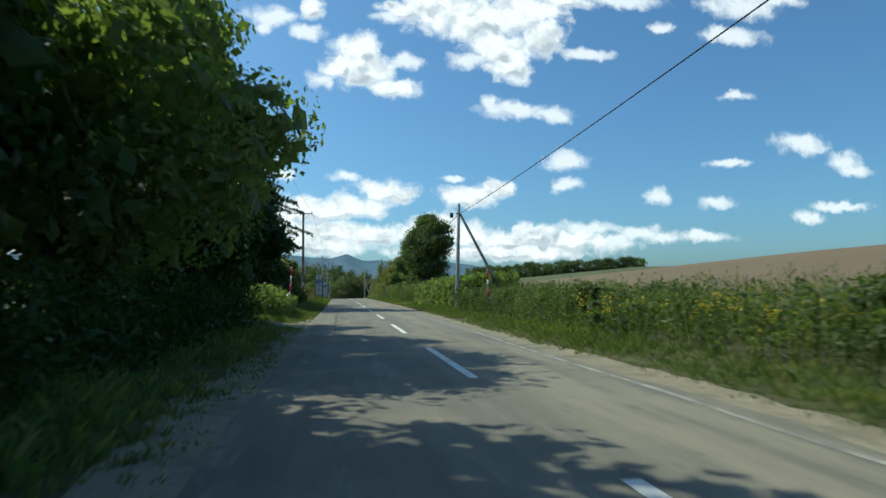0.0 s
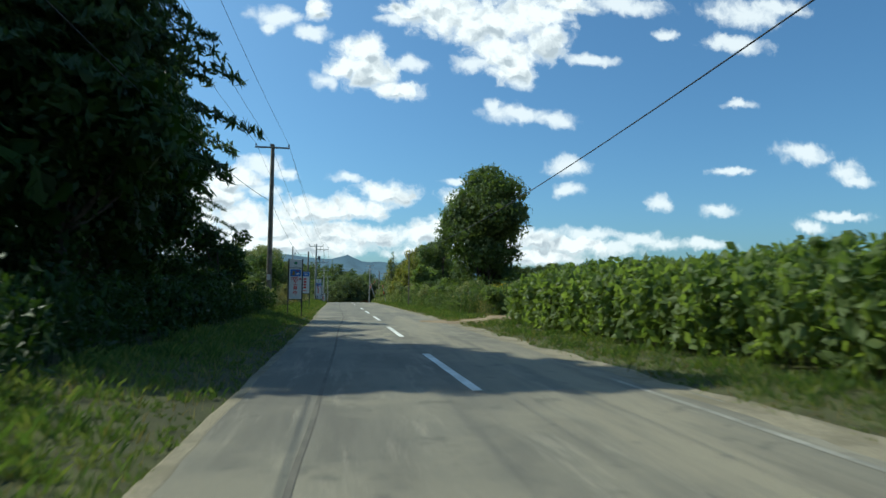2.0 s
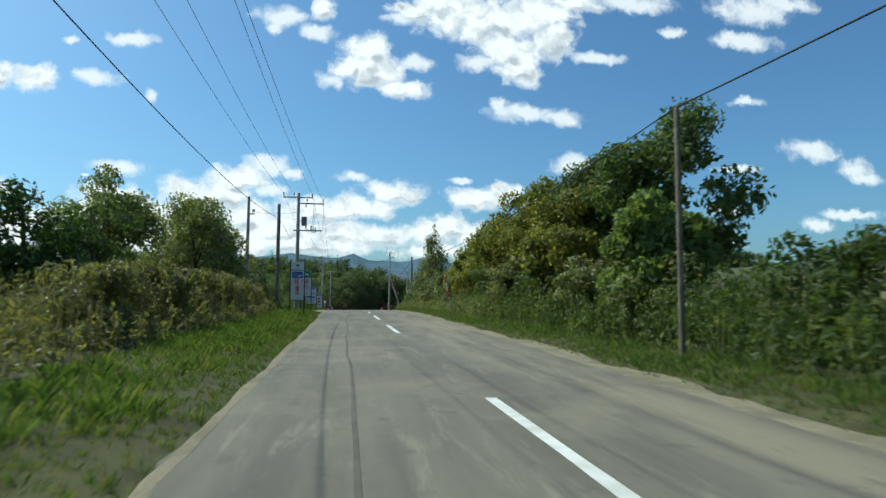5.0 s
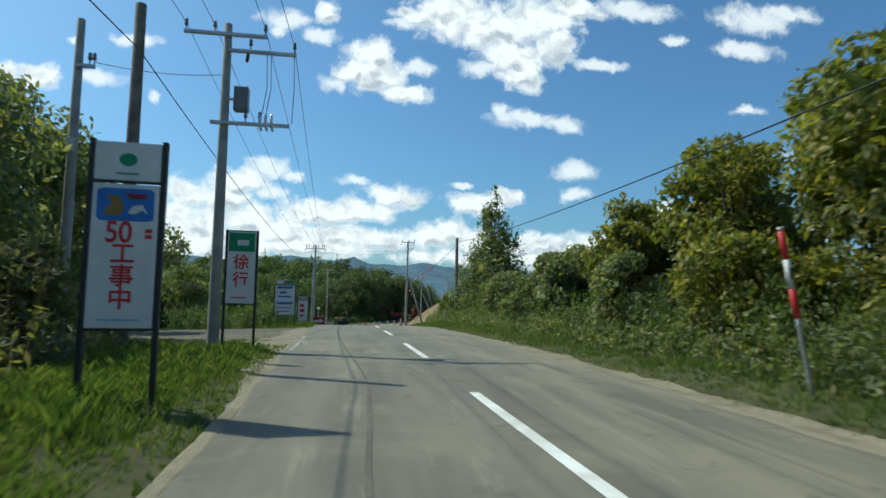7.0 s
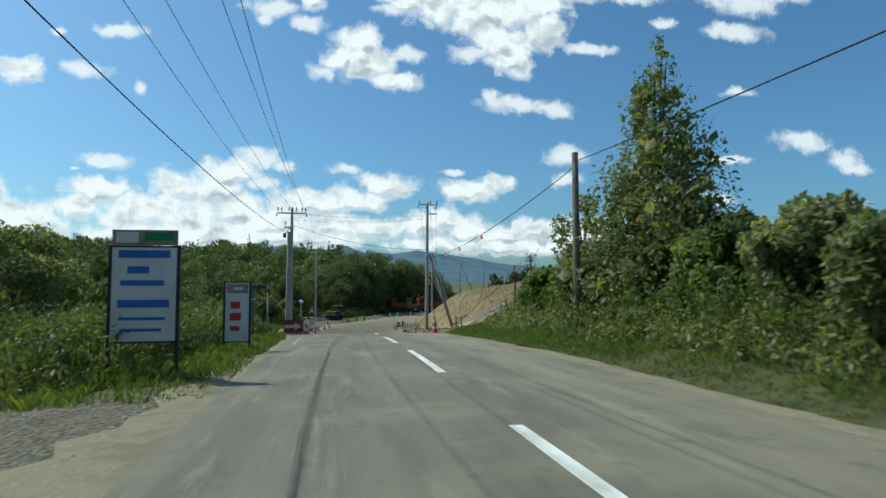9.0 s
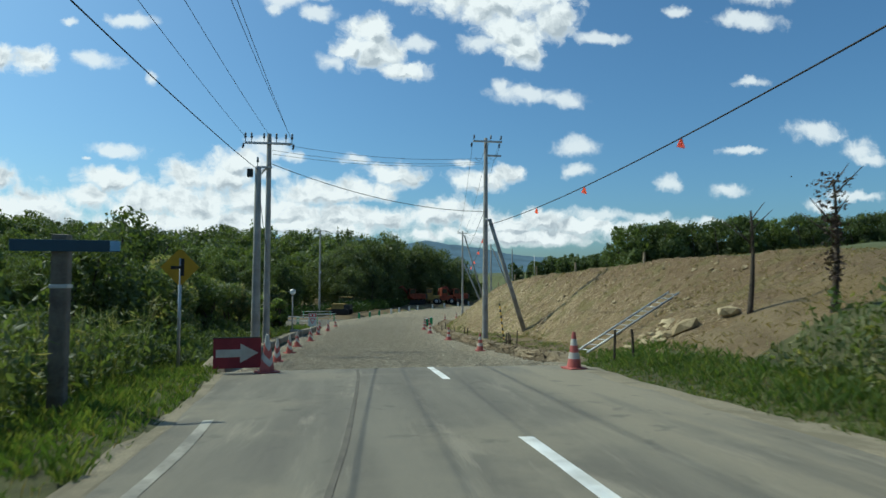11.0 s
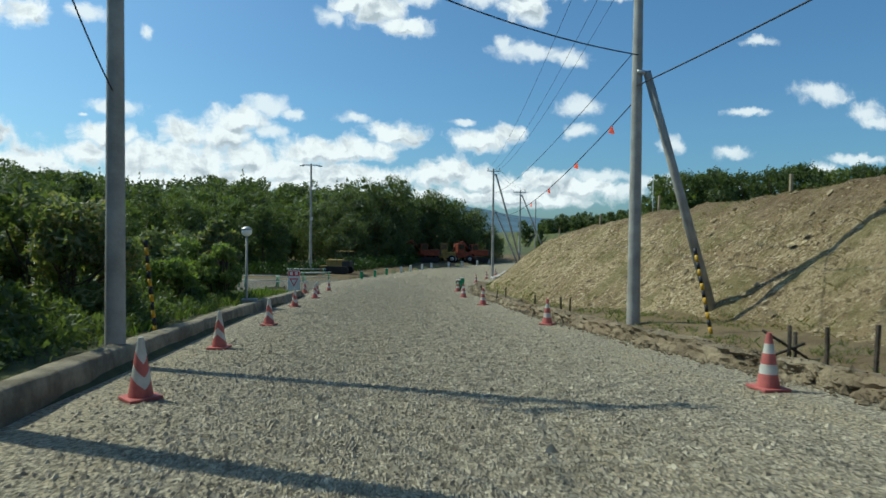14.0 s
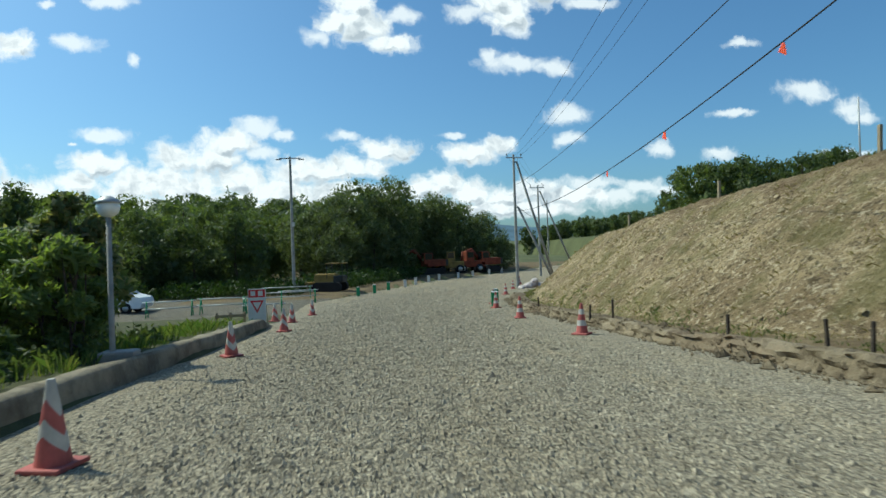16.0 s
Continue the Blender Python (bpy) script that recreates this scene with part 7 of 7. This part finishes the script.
    part("top_rail", box_mesh("top_rail", (0.97, 0.035, 0.02), M["dark"], (0, 0, 0.74), 0.004), root)


arrow_board(-3.14, 157.0, float(road_z(157.0)))


def diamond_sign(x, y, z0, zc):
    root = thing("warning_sign", "yellow diamond side-road warning sign on a post", "sign", pose(x, y, 0, 0, 0, 4))
    part("post", tube_mesh("post", [(0, 0.03, z0 - 0.3), (0, 0.03, zc + 0.2)], 0.035, M["steel"], 10), root)
    r = 0.40
    plate = part("plate", poly_mesh("plate", [(r, zc), (0.04, zc + r - 0.02), (-0.04, zc + r - 0.02), (-r, zc), (-0.04, zc - r + 0.02), (0.04, zc - r + 0.02)], 0.008, M["yellow"]), root)
    part("symbol_stem", box_mesh("symbol_stem", (0.075, 0.004, 0.38), M["black"], (0.05, -0.004, zc), 0), plate)
    part("symbol_arm", box_mesh("symbol_arm", (0.20, 0.004, 0.07), M["black"], (-0.088, -0.004, zc - 0.01), 0), plate)


diamond_sign(-4.5, 157.7, rootz(-4.5, 157.7), 1.72)


def guide_post(x, y, z0):
    root = thing("signpost", "brown wooden signpost with a faded blue arm board", "sign", pose(x, y, 0, 0, 0, 6))
    part("post", box_mesh("post", (0.20, 0.20, 2.05 - z0 + 0.3), M["wood"], (0, 0.11, (2.05 + z0 - 0.3) / 2), 0.03), root)
    part("arm", box_mesh("arm", (1.25, 0.035, 0.15), M["faded_blue"], (0.08, -0.02, 1.90), 0.006), root, "faded blue arm board")
    part("arm_end", box_mesh("arm_end", (0.12, 0.004, 0.13), M["pale_blue"], (0.66, -0.04, 1.90), 0), root)
    part("band", box_mesh("band", (0.215, 0.215, 0.05), M["ceramic"], (0, 0.11, 1.38), 0.01), root)


guide_post(-4.5, 152.2, rootz(-4.5, 152.2))


def slow_board(x, y, z):
    root = thing("stop_board", "white board with a red head and triangle on a stand", "sign", pose(x, y, z, 0, 0, -4) @ Matrix.Diagonal((1.05, 1.05, 1.2, 1)))
    part("board", box_mesh("board", (0.62, 0.03, 1.05), M["white"], (0, 0, 0.78), 0.006), root)
    part("header", box_mesh("header", (0.58, 0.006, 0.24), M["red"], (0, -0.018, 1.16), 0), root)
    for k in (-1, 1):
        part("print_bar", box_mesh("print_bar", (0.16, 0.004, 0.15), M["white"], (0.13 * k, -0.023, 1.16), 0), root)
    part("triangle", poly_mesh("triangle", [(-0.24, 0.94), (0.24, 0.94), (0, 0.55)], 0.004, M["red"]), root).location = (0, -0.019, 0)
    part("triangle_field", poly_mesh("triangle_field", [(-0.15, 0.885), (0.15, 0.885), (0, 0.64)], 0.004, M["white"]), root).location = (0, -0.023, 0)
    for s in (-0.28, 0.28):
        part("leg", tube_mesh("leg", [(s, 0.02, 1.3), (s, 0.02, 0.0)], 0.015, M["steel"], 6), root)
        part("leg", tube_mesh("leg", [(s, 0.03, 1.1), (s, 0.45, 0.0)], 0.013, M["steel"], 6), root)
    sand = Bits()
    u = np.linspace(0, 1, 7)
    sand.add(*tube(np.stack([-0.22 + 0.44 * u, 0 * u - 0.05, 0.10 + 0.03 * np.sin(u * 3.14)], -1), 0.11 * np.sin(0.35 + 2.45 * u), 10))
    part("sandbag", sand.mesh("sandbag", M["white"], True), root, "white sandbag ballast")


slow_board(-4.0, 195.3, float(land(-4.0, 195.3)))

# ---- cones ----


def make_cone(x, y, cuts, wave, label):
    """A cone whose coloured bands meet at the heights cuts; wave: half the height of the chevrons."""
    root = thing("traffic_cone", label, "traffic cone", pose(x, y, float(road_z(y))), "cones along the works")
    part("base", box_mesh("base", (0.36, 0.36, 0.04), M["cone_red"], (0, 0, 0.02), 0.014), root)
    n, last = 24, len(cuts) - 2
    ang = np.linspace(0, 2 * np.pi, n, endpoint=False)
    zig = wave * (2 * np.abs(((ang / np.pi) % 1.0) * 2 - 1) - 1)
    for k in range(last + 1):
        low = cuts[k] + (zig if k else 0 * zig)
        high = cuts[k + 1] + (zig if k < last else 0 * zig)
        rows = []
        for q in (0.0, 0.5, 1.0):
            z = low + (high - low) * q
            rad = 0.135 - 0.105 * (z - 0.035) / 0.665
            rows.append(np.stack([rad * np.cos(ang), rad * np.sin(ang), z], -1))
        j = np.arange(n)
        F = np.concatenate([np.stack([a * n + j, a * n + (j + 1) % n, (a + 1) * n + (j + 1) % n, (a + 1) * n + j], -1) for a in (0, 1)])
        V = np.concatenate(rows)
        if k == last:
            V = np.concatenate([V, [[0, 0, 0.705]]])
            F = np.concatenate([F, np.stack([np.full(n // 2, 3 * n), 2 * n + j[::2], 2 * n + (j[::2] + 1) % n, 2 * n + (j[::2] + 2) % n], -1)])
        part("band" if k % 2 else "body", np_mesh("band", V, F, M["cone_white" if k % 2 else "cone_red"], smooth=False), root, "dusty white band" if k % 2 else "")
    return root


straight_cone = make_cone(4.27, 167.4, (0.035, 0.20, 0.32, 0.45, 0.57, 0.70), 0.0, "red and white cone with straight bands")
chevron_cone = make_cone(-3.0, 162.7, (0.035, 0.20, 0.33, 0.48, 0.70), 0.075, "faded red and white cone with chevrons and pale tip")
for x, y in [(3.97, 156.4), (4.46, 176.4), (4.52, 184.75), (4.83, 190.7), (5.74, 197.5), (6.5, 201.0), (9.4, 209.5), (12.0, 217.0), (14.6, 224.0),
             (-2.53, 156.95), (-3.15, 167.9), (-3.26, 172.5), (-2.96, 177.1), (-2.97, 184.5), (-2.54, 190.35), (-3.43, 195.8), (-2.68, 194.6), (-2.2, 199.0)]:
    big = 1.14 if y < 158 else 1.0
    copy_thing(straight_cone if x > 0 else chevron_cone, pose(x, y, float(road_z(y)), 0, 0, (x * 97 + y * 31) % 90) @ Matrix.Diagonal((big, big, big, 1)))


def striped_post(x, y, z0, h, lean, back):
    root = thing("striped_post", "yellow and black striped marker pipe", "marker post", pose(x, y, z0 - 0.15, -back, lean, 0), "striped marker pipes")
    n = 13
    for k in range(n):
        a, b = h * k / n, h * (k + 1) / n
        part("stripe", tube_mesh("stripe", [(0, 0, a), (0, 0, b)], 0.036, M["yellow" if k % 2 else "black"], 10), root)


striped_post(6.4, 171.85, rootz(6.4, 171.85), 1.95, -3, 16)
striped_post(-4.5, 172.9, rootz(-4.5, 172.9), 1.95, -6, 0)


def snow_pole(x, y, z0, top, lean, hook):
    """Red and white arm over a bent steel foot."""
    root = thing("snow_marker", "red and white snow marker on a bent steel foot", "marker post", pose(x, y, 0, 0, lean, 0), "snow markers")
    z1 = top - 1.25
    part("foot", tube_mesh("foot", [(-hook, 0, z0 - 0.2), (-hook, 0, z0 + 0.25), (-hook * 0.8, 0, z1 - 0.42), (-hook * 0.25, 0, z1 - 0.12), (0, 0, z1 + 0.05)], 0.032, M["steel"], 10), root)
    for k, c in enumerate(("red", "white", "red")):
        a = z1 + 0.40 * k
        part("band", tube_mesh("band", [(0, 0, a), (0, 0, a + 0.40)], 0.042, M[c], 12), root)
    part("cap", tube_mesh("cap", [(0, 0, z1 + 1.2), (0, 0, z1 + 1.25)], [0.045, 0.035], M["ceramic"], 12), root)
    part("print_bar", box_mesh("print_bar", (0.03, 0.004, 0.16), M["black"], (0, -0.044, z1 + 0.6), 0), root)


snow_pole(-2.55, 29.8, rootz(-2.55, 29.8), 2.74, 2, 0.45)
snow_pole(6.4, 26.3, rootz(7.3, 26.3), 2.40, 0, -0.9)
snow_pole(5.67, 110.6, rootz(5.67, 110.6), 3.05, -10.3, 0.0)


def globe_lamp(x, y, z0):
    root = thing("globe_lamp", "white globe lamp on a slim pale post", "street lamp", pose(x, y, z0))
    part("post", tube_mesh("post", [(0, 0, -0.2), (0, 0, 0.3), (0, 0, 2.35)], [0.055, 0.045, 0.04], M["concrete"], 12), root, "pale weathered post")
    a = np.linspace(0.12, 3.02, 9)
    part("globe", tube_mesh("globe", [(0, 0, 2.50 - 0.17 * math.cos(q)) for q in a], 0.18 * np.sin(a), M["globe"], 16), root, "white glass globe")
    part("hood", tube_mesh("hood", [(0, 0, 2.56), (0, 0, 2.60), (0, 0, 2.68)], [0.20, 0.19, 0.06], M["steel"], 16), root)
    part("footing", box_mesh("footing", (0.55, 0.40, 0.30), M["concrete"], (0.1, 0, 0.02), 0.04), root, "rough concrete footing")


globe_lamp(-4.42, 182.4, rootz(-4.42, 182.4))


def ladder(a, b, width):
    a, b = np.array(a), np.array(b)
    root = thing("ladder", "aluminium ladder lying on the cut slope", "ladder")
    side = np.cross(unit(b - a), (0, 0, 1.0))
    side = unit(side) * width / 2
    for s in (-1, 1):
        part("rail", tube_mesh("rail", [a + s * side, (a + b) / 2 + s * side, b + s * side], 0.032, M["steel"], 6), root)
    n = 13
    for k in range(n):
        p = a + (b - a) * (k + 0.5) / n
        part("rung", tube_mesh("rung", [p - side, p + side], 0.018, M["steel"], 6), root)


ladder((5.72, 160.4, rootz(5.72, 160.4) + 0.10), (9.65, 162.25, rootz(9.65, 162.25) + 0.12), 0.42)


def stake(x, y, h, r=0.02, lean=0.0, mat="bark"):
    root = thing("stake", "dark wooden stake driven into the slope" if mat == "bark" else "pale survey stake on the slope", "stake", pose(x, y, rootz(x, y) - 0.2, 0, lean, 0), "stakes on the slope")
    part("shaft", box_mesh("shaft", (r * 2, r * 2, h + 0.2), M[mat], (0, 0, (h + 0.2) / 2), 0.006), root)


for x, y, h, lean in [(5.75, 185.8, 0.75, 0), (5.62, 187.0, 0.6, 4), (5.55, 181.0, 0.62, 0), (6.4, 193.5, 0.6, -3), (5.9, 178.6, 0.55, 3), (5.9, 179.3, 0.55, -2), (5.6, 168.0, 0.7, 0), (5.75, 167.4, 0.75, 3), (5.2, 157.1, 0.75, 2), (5.45, 156.6, 0.7, -3)]:
    stake(x, y, h, 0.022, lean)
for x, y, h in [(11.7, 176.4, 0.55), (11.9, 184.3, 0.7), (12.2, 191.0, 0.6), (11.8, 168.5, 0.5), (12.8, 199.0, 0.6)]:
    stake(x, y, h, 0.04, 2, "bamboo")
root = thing("survey_rod", "thin white survey rod on the brow", "stake", pose(11.95, 184.9, rootz(11.95, 184.9) - 0.2))
part("shaft", tube_mesh("shaft", [(0, 0, 0), (0, 0, 1.7)], 0.02, M["ceramic"], 8), root)


def trestle(x, y):
    root = thing("timber_trestle", "crossed timber trestle at the brace foot", "trestle", pose(x, y, rootz(x, y)))
    part("post", tube_mesh("post", [(0, 0, -0.2), (0, 0, 0.62)], 0.03, M["bark"], 6), root)
    part("post", tube_mesh("post", [(0.18, 0.1, -0.2), (0.18, 0.1, 0.5)], 0.03, M["bark"], 6), root)
    part("cross", tube_mesh("cross", [(-0.45, 0, 0.55), (0.5, 0.05, 0.02)], 0.022, M["bark"], 6), root)
    part("cross", tube_mesh("cross", [(-0.42, 0, 0.12), (0.3, 0.05, 0.33)], 0.022, M["bark"], 6), root)


trestle(5.75, 168.9)


def sandbags():
    for k, (x, y, s, up) in enumerate([(13.3, 217.6, 1.0, 0), (13.9, 218.4, 1.35, 0), (14.7, 218.9, 1.2, 0), (14.3, 219.5, 1.3, 0), (15.3, 219.9, 1.1, 0), (14.3, 218.8, 1.15, 0.34), (12.5, 216.6, 0.8, 0)]):
        u = np.linspace(0, 1, 13)
        p = np.stack([-0.5 + u, 0.06 * np.sin(u * 5 + k), 0.20 + 0.05 * np.sin(u * 4 + k)], -1)
        me = tube_mesh("sack", p, 0.30 * np.sin(0.25 + 2.65 * u) * (1 + 0.12 * np.sin(u * 17 + 2 * k)), M["sacking"], 14)
        for v in me.vertices:
            q = np.array(v.co)
            v.co.z = 0.06 + 0.85 * q[2] + 0.05 * math.sin(9 * q[0] + 3 * k) * math.cos(11 * q[1] + k)
        root = thing("sandbag", "slack dirty-white sandbag by the bend", "sandbag", pose(x, y, rootz(x, y) - 0.03 + up, 0, 0, 47 * k) @ Matrix.Diagonal((s, s * 0.85, s * 0.85, 1)), "sandbags by the bend")
        part("sack", me, root)


sandbags()


def barrier(x, y, turn, length, pipe="white"):
    root = thing("pipe_barrier", "low pipe barrier on green stands", "barrier", pose(x, y, rootz(x, y), 0, 0, turn), "barriers at the junction")
    for s in (0, length):
        for k in (-1, 1):
            part("stand_leg", tube_mesh("stand_leg", [(s, 0.25 * k, 0), (s, 0.03 * k, 0.85)], 0.03, M["green"], 8), root, "green stand")
        part("stand_bar", tube_mesh("stand_bar", [(s, -0.18, 0.3), (s, 0.18, 0.3)], 0.02, M["green"], 6), root)
    part("pipe", tube_mesh("pipe", [(-0.2, 0, 0.80), (length + 0.2, 0, 0.80)], 0.03, M["ceramic"], 8), root)
    part("pipe", tube_mesh("pipe", [(-0.2, 0, 0.45), (length + 0.2, 0, 0.45)], 0.03, M["ceramic"], 8), root)


barrier(-10.9, 205.0, 4, 2.2)
barrier(-8.3, 205.3, -2, 2.2)
barrier(-5.9, 204.6, 3, 1.8)
barrier(-4.6, 209.5, 10, 2.0)
barrier(-6.2, 214.5, 4, 3.0)


def rail_fence(x, y, turn):
    root = thing("timber_barrier", "low weathered timber barrier by the kerb end", "barrier", pose(x, y, rootz(x, y), 0, 0, turn))
    for s in (0.0, 0.5, 1.0):
        part("picket", box_mesh("picket", (0.09, 0.04, 0.75), M["bamboo"], (s, 0, 0.36), 0.008), root)
    for z in (0.25, 0.6):
        part("board", box_mesh("board", (1.15, 0.03, 0.11), M["bamboo"], (0.5, -0.036, z), 0.006), root)


rail_fence(-5.6, 196.0, 8)


def little_stand(x, y, mat):
    root = thing("marker_stand", "small marker stand along the gravel edge", "marker post", pose(x, y, float(land(x, y))), "marker stands at the bend")
    for k in (-1, 1):
        part("leg", box_mesh("leg", (0.26, 0.03, 0.75), M[mat], (0, 0.10 * k, 0.37), 0.008), root)
    part("top", box_mesh("top", (0.26, 0.26, 0.04), M["ceramic"], (0, 0, 0.76), 0.01), root)


for k in range(11):
    yy = 217 + 3.6 * k
    little_stand(float(edge_l(yy)) + 0.6 + 0.2 * (k % 2), yy, "green" if k < 3 else "ceramic")
for x, y in ((6.1, 199.2), (6.9, 202.2), (5.9, 198.3)):
    little_stand(x, y, "green")


# ---- machines and car ----


def wheel(parent, x, y, r, w):
    t = part("wheel", tube_mesh("wheel", [(x, y - w / 2, r), (x, y - w * 0.35, r), (x, y + w * 0.35, r), (x, y + w / 2, r)], [r * 0.85, r, r, r * 0.85], M["rubber"], 20), parent, "black tyre")
    part("rim", tube_mesh("rim", [(x, y - w * 0.53, r), (x, y + w * 0.53, r)], r * 0.55, M["steel"], 16), t)


def track_set(parent, L, r, gauge, w):
    a = np.linspace(-1.57, 1.57, 7)
    loop = [(L / 2 + r * math.cos(q), r + r * math.sin(q)) for q in a] + [(-L / 2 - r * math.cos(q), r - r * math.sin(q)) for q in a]
    for s in (-1, 1):
        t = part("track", poly_mesh("track", loop, w, M["rubber"]), parent, "steel crawler track")
        t.location = (0, s * gauge / 2 - w / 2, 0)


def excavator(x, y, turn, paint):
    root = thing("excavator", "orange excavator parked below the trees", "excavator", pose(x, y, rootz(x, y), 0, 0, turn), "machines below the trees")
    track_set(root, 2.4, 0.40, 2.0, 0.5)
    part("body", box_mesh("body", (2.6, 2.3, 0.95), M[paint], (-0.35, 0, 1.45), 0.12), root, "orange engine body")
    part("counterweight", box_mesh("counterweight", (0.55, 2.2, 0.85), M["dark"], (-1.75, 0, 1.45), 0.14), root)
    cab = part("cab", box_mesh("cab", (1.25, 1.0, 1.45), M[paint], (0.75, 0.62, 2.05), 0.10), root, "driver's cab")
    for p, sz in (((0.75, 0.10, 2.3), (0.95, 0.02, 0.75)), ((0.75, 1.14, 2.3), (0.95, 0.02, 0.75)), ((1.39, 0.62, 2.25), (0.02, 0.8, 0.95))):
        part("window", box_mesh("window", sz, M["glass"], p, 0.005), cab)
    part("boom", tube_mesh("boom", [(0.8, -0.35, 1.6), (2.2, -0.35, 3.1), (3.6, -0.35, 2.7)], [0.22, 0.26, 0.16], M[paint], 6), root)
    part("stick", tube_mesh("stick", [(3.5, -0.35, 2.9), (3.9, -0.35, 1.0)], [0.18, 0.13], M[paint], 6), root)
    part("bucket", poly_mesh("bucket", [(3.6, 0.15), (4.2, 0.15), (4.25, 0.7), (3.9, 1.05), (3.65, 0.9)], 0.9, M["dark"]), root).location = (0, -0.8, 0)


def loader(x, y, turn, paint, label):
    root = thing("loader", label, "construction machine", pose(x, y, rootz(x, y), 0, 0, turn), "machines below the trees")
    for wx in (-1.2, 1.2):
        for wy in (-0.85, 0.85):
            wheel(root, wx, wy, 0.55, 0.42)
    part("body", box_mesh("body", (3.3, 1.5, 0.85), M[paint], (-0.1, 0, 1.15), 0.12), root, "engine body")
    cab = part("cab", box_mesh("cab", (1.15, 1.3, 1.35), M[paint], (0.0, 0, 2.2), 0.10), root, "driver's cab")
    for p, sz in (((0.0, -0.66, 2.35), (0.85, 0.02, 0.7)), ((0.0, 0.66, 2.35), (0.85, 0.02, 0.7)), ((0.585, 0, 2.35), (0.02, 1.0, 0.7))):
        part("window", box_mesh("window", sz, M["glass"], p, 0.005), cab)
    part("arm", tube_mesh("arm", [(0.8, -0.5, 1.5), (2.3, -0.5, 0.6)], 0.12, M[paint], 6), root)
    part("arm", tube_mesh("arm", [(0.8, 0.5, 1.5), (2.3, 0.5, 0.6)], 0.12, M[paint], 6), root)
    part("bucket", poly_mesh("bucket", [(2.2, 0.1), (3.0, 0.1), (2.6, 0.45), (2.5, 0.95), (2.2, 0.9)], 1.9, M["dark"]), root).location = (0, -0.95, 0)


def dozer(x, y, turn):
    root = thing("bulldozer", "small faded yellow bulldozer with a canopy", "bulldozer", pose(x, y, rootz(x, y), 0, 0, turn))
    track_set(root, 1.7, 0.38, 1.6, 0.4)
    part("body", box_mesh("body", (1.9, 0.95, 0.75), M["machine_yellow"], (0.25, 0, 1.05), 0.10), root, "faded yellow bonnet")
    part("seat_box", box_mesh("seat_box", (0.8, 1.1, 0.55), M["dark"], (-0.85, 0, 1.0), 0.08), root)
    part("canopy", box_mesh("canopy", (1.5, 1.3, 0.07), M["machine_yellow"], (-0.6, 0, 2.25), 0.02), root, "flat canopy roof")
    for sx in (-1.25, 0.05):
        for sy in (-0.58, 0.58):
            part("canopy_post", tube_mesh("canopy_post", [(sx, sy, 1.0), (sx, sy, 2.22)], 0.03, M["dark"], 6), root)
    part("blade", poly_mesh("blade", [(1.55, 0.1), (1.75, 0.05), (1.62, 0.4), (1.75, 0.8), (1.55, 0.75)], 2.3, M["machine_yellow"]), root).location = (0, -1.15, 0)


excavator(10.2, 249.6, 195, "orange")
loader(13.0, 250.6, 172, "machine_yellow", "brown-yellow wheel loader parked below the trees")
loader(15.6, 251.2, 10, "orange", "orange wheel loader parked below the trees")
excavator(18.4, 253.0, 200, "orange")
dozer(-2.0, 221.6, 160)


def car(x, y, turn):
    """A white people carrier, side outline swept across with a narrower roof."""
    root = thing("car", "white people carrier parked at the junction", "car", pose(x, y, rootz(x, y), 0, 0, turn))
    low = [(-2.2, 0.30), (2.15, 0.28), (2.28, 0.55), (2.18, 0.88), (1.55, 1.06), (0.75, 1.60), (0.2, 1.74), (-1.7, 1.78), (-2.15, 1.60), (-2.25, 0.85)]
    bits = Bits()
    rows = []
    for k, inset in ((-1, 0.10), (-0.96, 0.0), (0.96, 0.0), (1, 0.10)):
        rows.append([(px * (1 - 0.02 * inset), k * (0.84 - 0.13 * max(0, pz - 0.9)), pz) for px, pz in low])
    G = np.array(rows)
    n = len(low)
    F = [(a * n + b, a * n + (b + 1) % n, (a + 1) * n + (b + 1) % n, (a + 1) * n + b) for a in range(3) for b in range(n)]
    bm = bmesh.new()
    vs = [bm.verts.new(p) for p in G.reshape(-1, 3)]
    for f in F:
        bm.faces.new([vs[i] for i in f])
    bm.faces.new(vs[:n])
    bm.faces.new(vs[-n:])
    bmesh.ops.recalc_face_normals(bm, faces=bm.faces)
    bmesh.ops.bevel(bm, geom=bm.edges[:], offset=0.04, segments=2, affect="EDGES")
    me = bpy.data.meshes.new("body")
    bm.to_mesh(me)
    bm.free()
    me.materials.append(M["car"])
    part("body", me, root, "white painted body")
    for s in (-1, 1):
        w = part("side_window", poly_mesh("side_window", [(-1.95, 1.10), (1.15, 1.10), (0.62, 1.53), (-1.8, 1.60)], 0.03, M["glass"]), root, "dark side glass")
        w.location = (0, s * 0.815 - 0.015, 0)
        w.rotation_euler = (radians(7 * s), 0, 0)
        part("headlight", box_mesh("headlight", (0.22, 0.34, 0.16), M["ceramic"], (2.12, s * 0.58, 0.68), 0.05), root, "clear headlight")
        for wx in (-1.35, 1.35):
            wheel(root, wx, s * 0.76, 0.31, 0.20)
    p = np.array([(1.48, -0.70, 1.10), (1.48, 0.70, 1.10), (0.80, 0.62, 1.57), (0.80, -0.62, 1.57)]) + (0.03, 0, 0.03)
    part("windscreen", np_mesh("windscreen", p, np.array([(0, 1, 2, 3)]), M["glass"]), root, "dark windscreen")


car(-14.2, 208.9, -5)
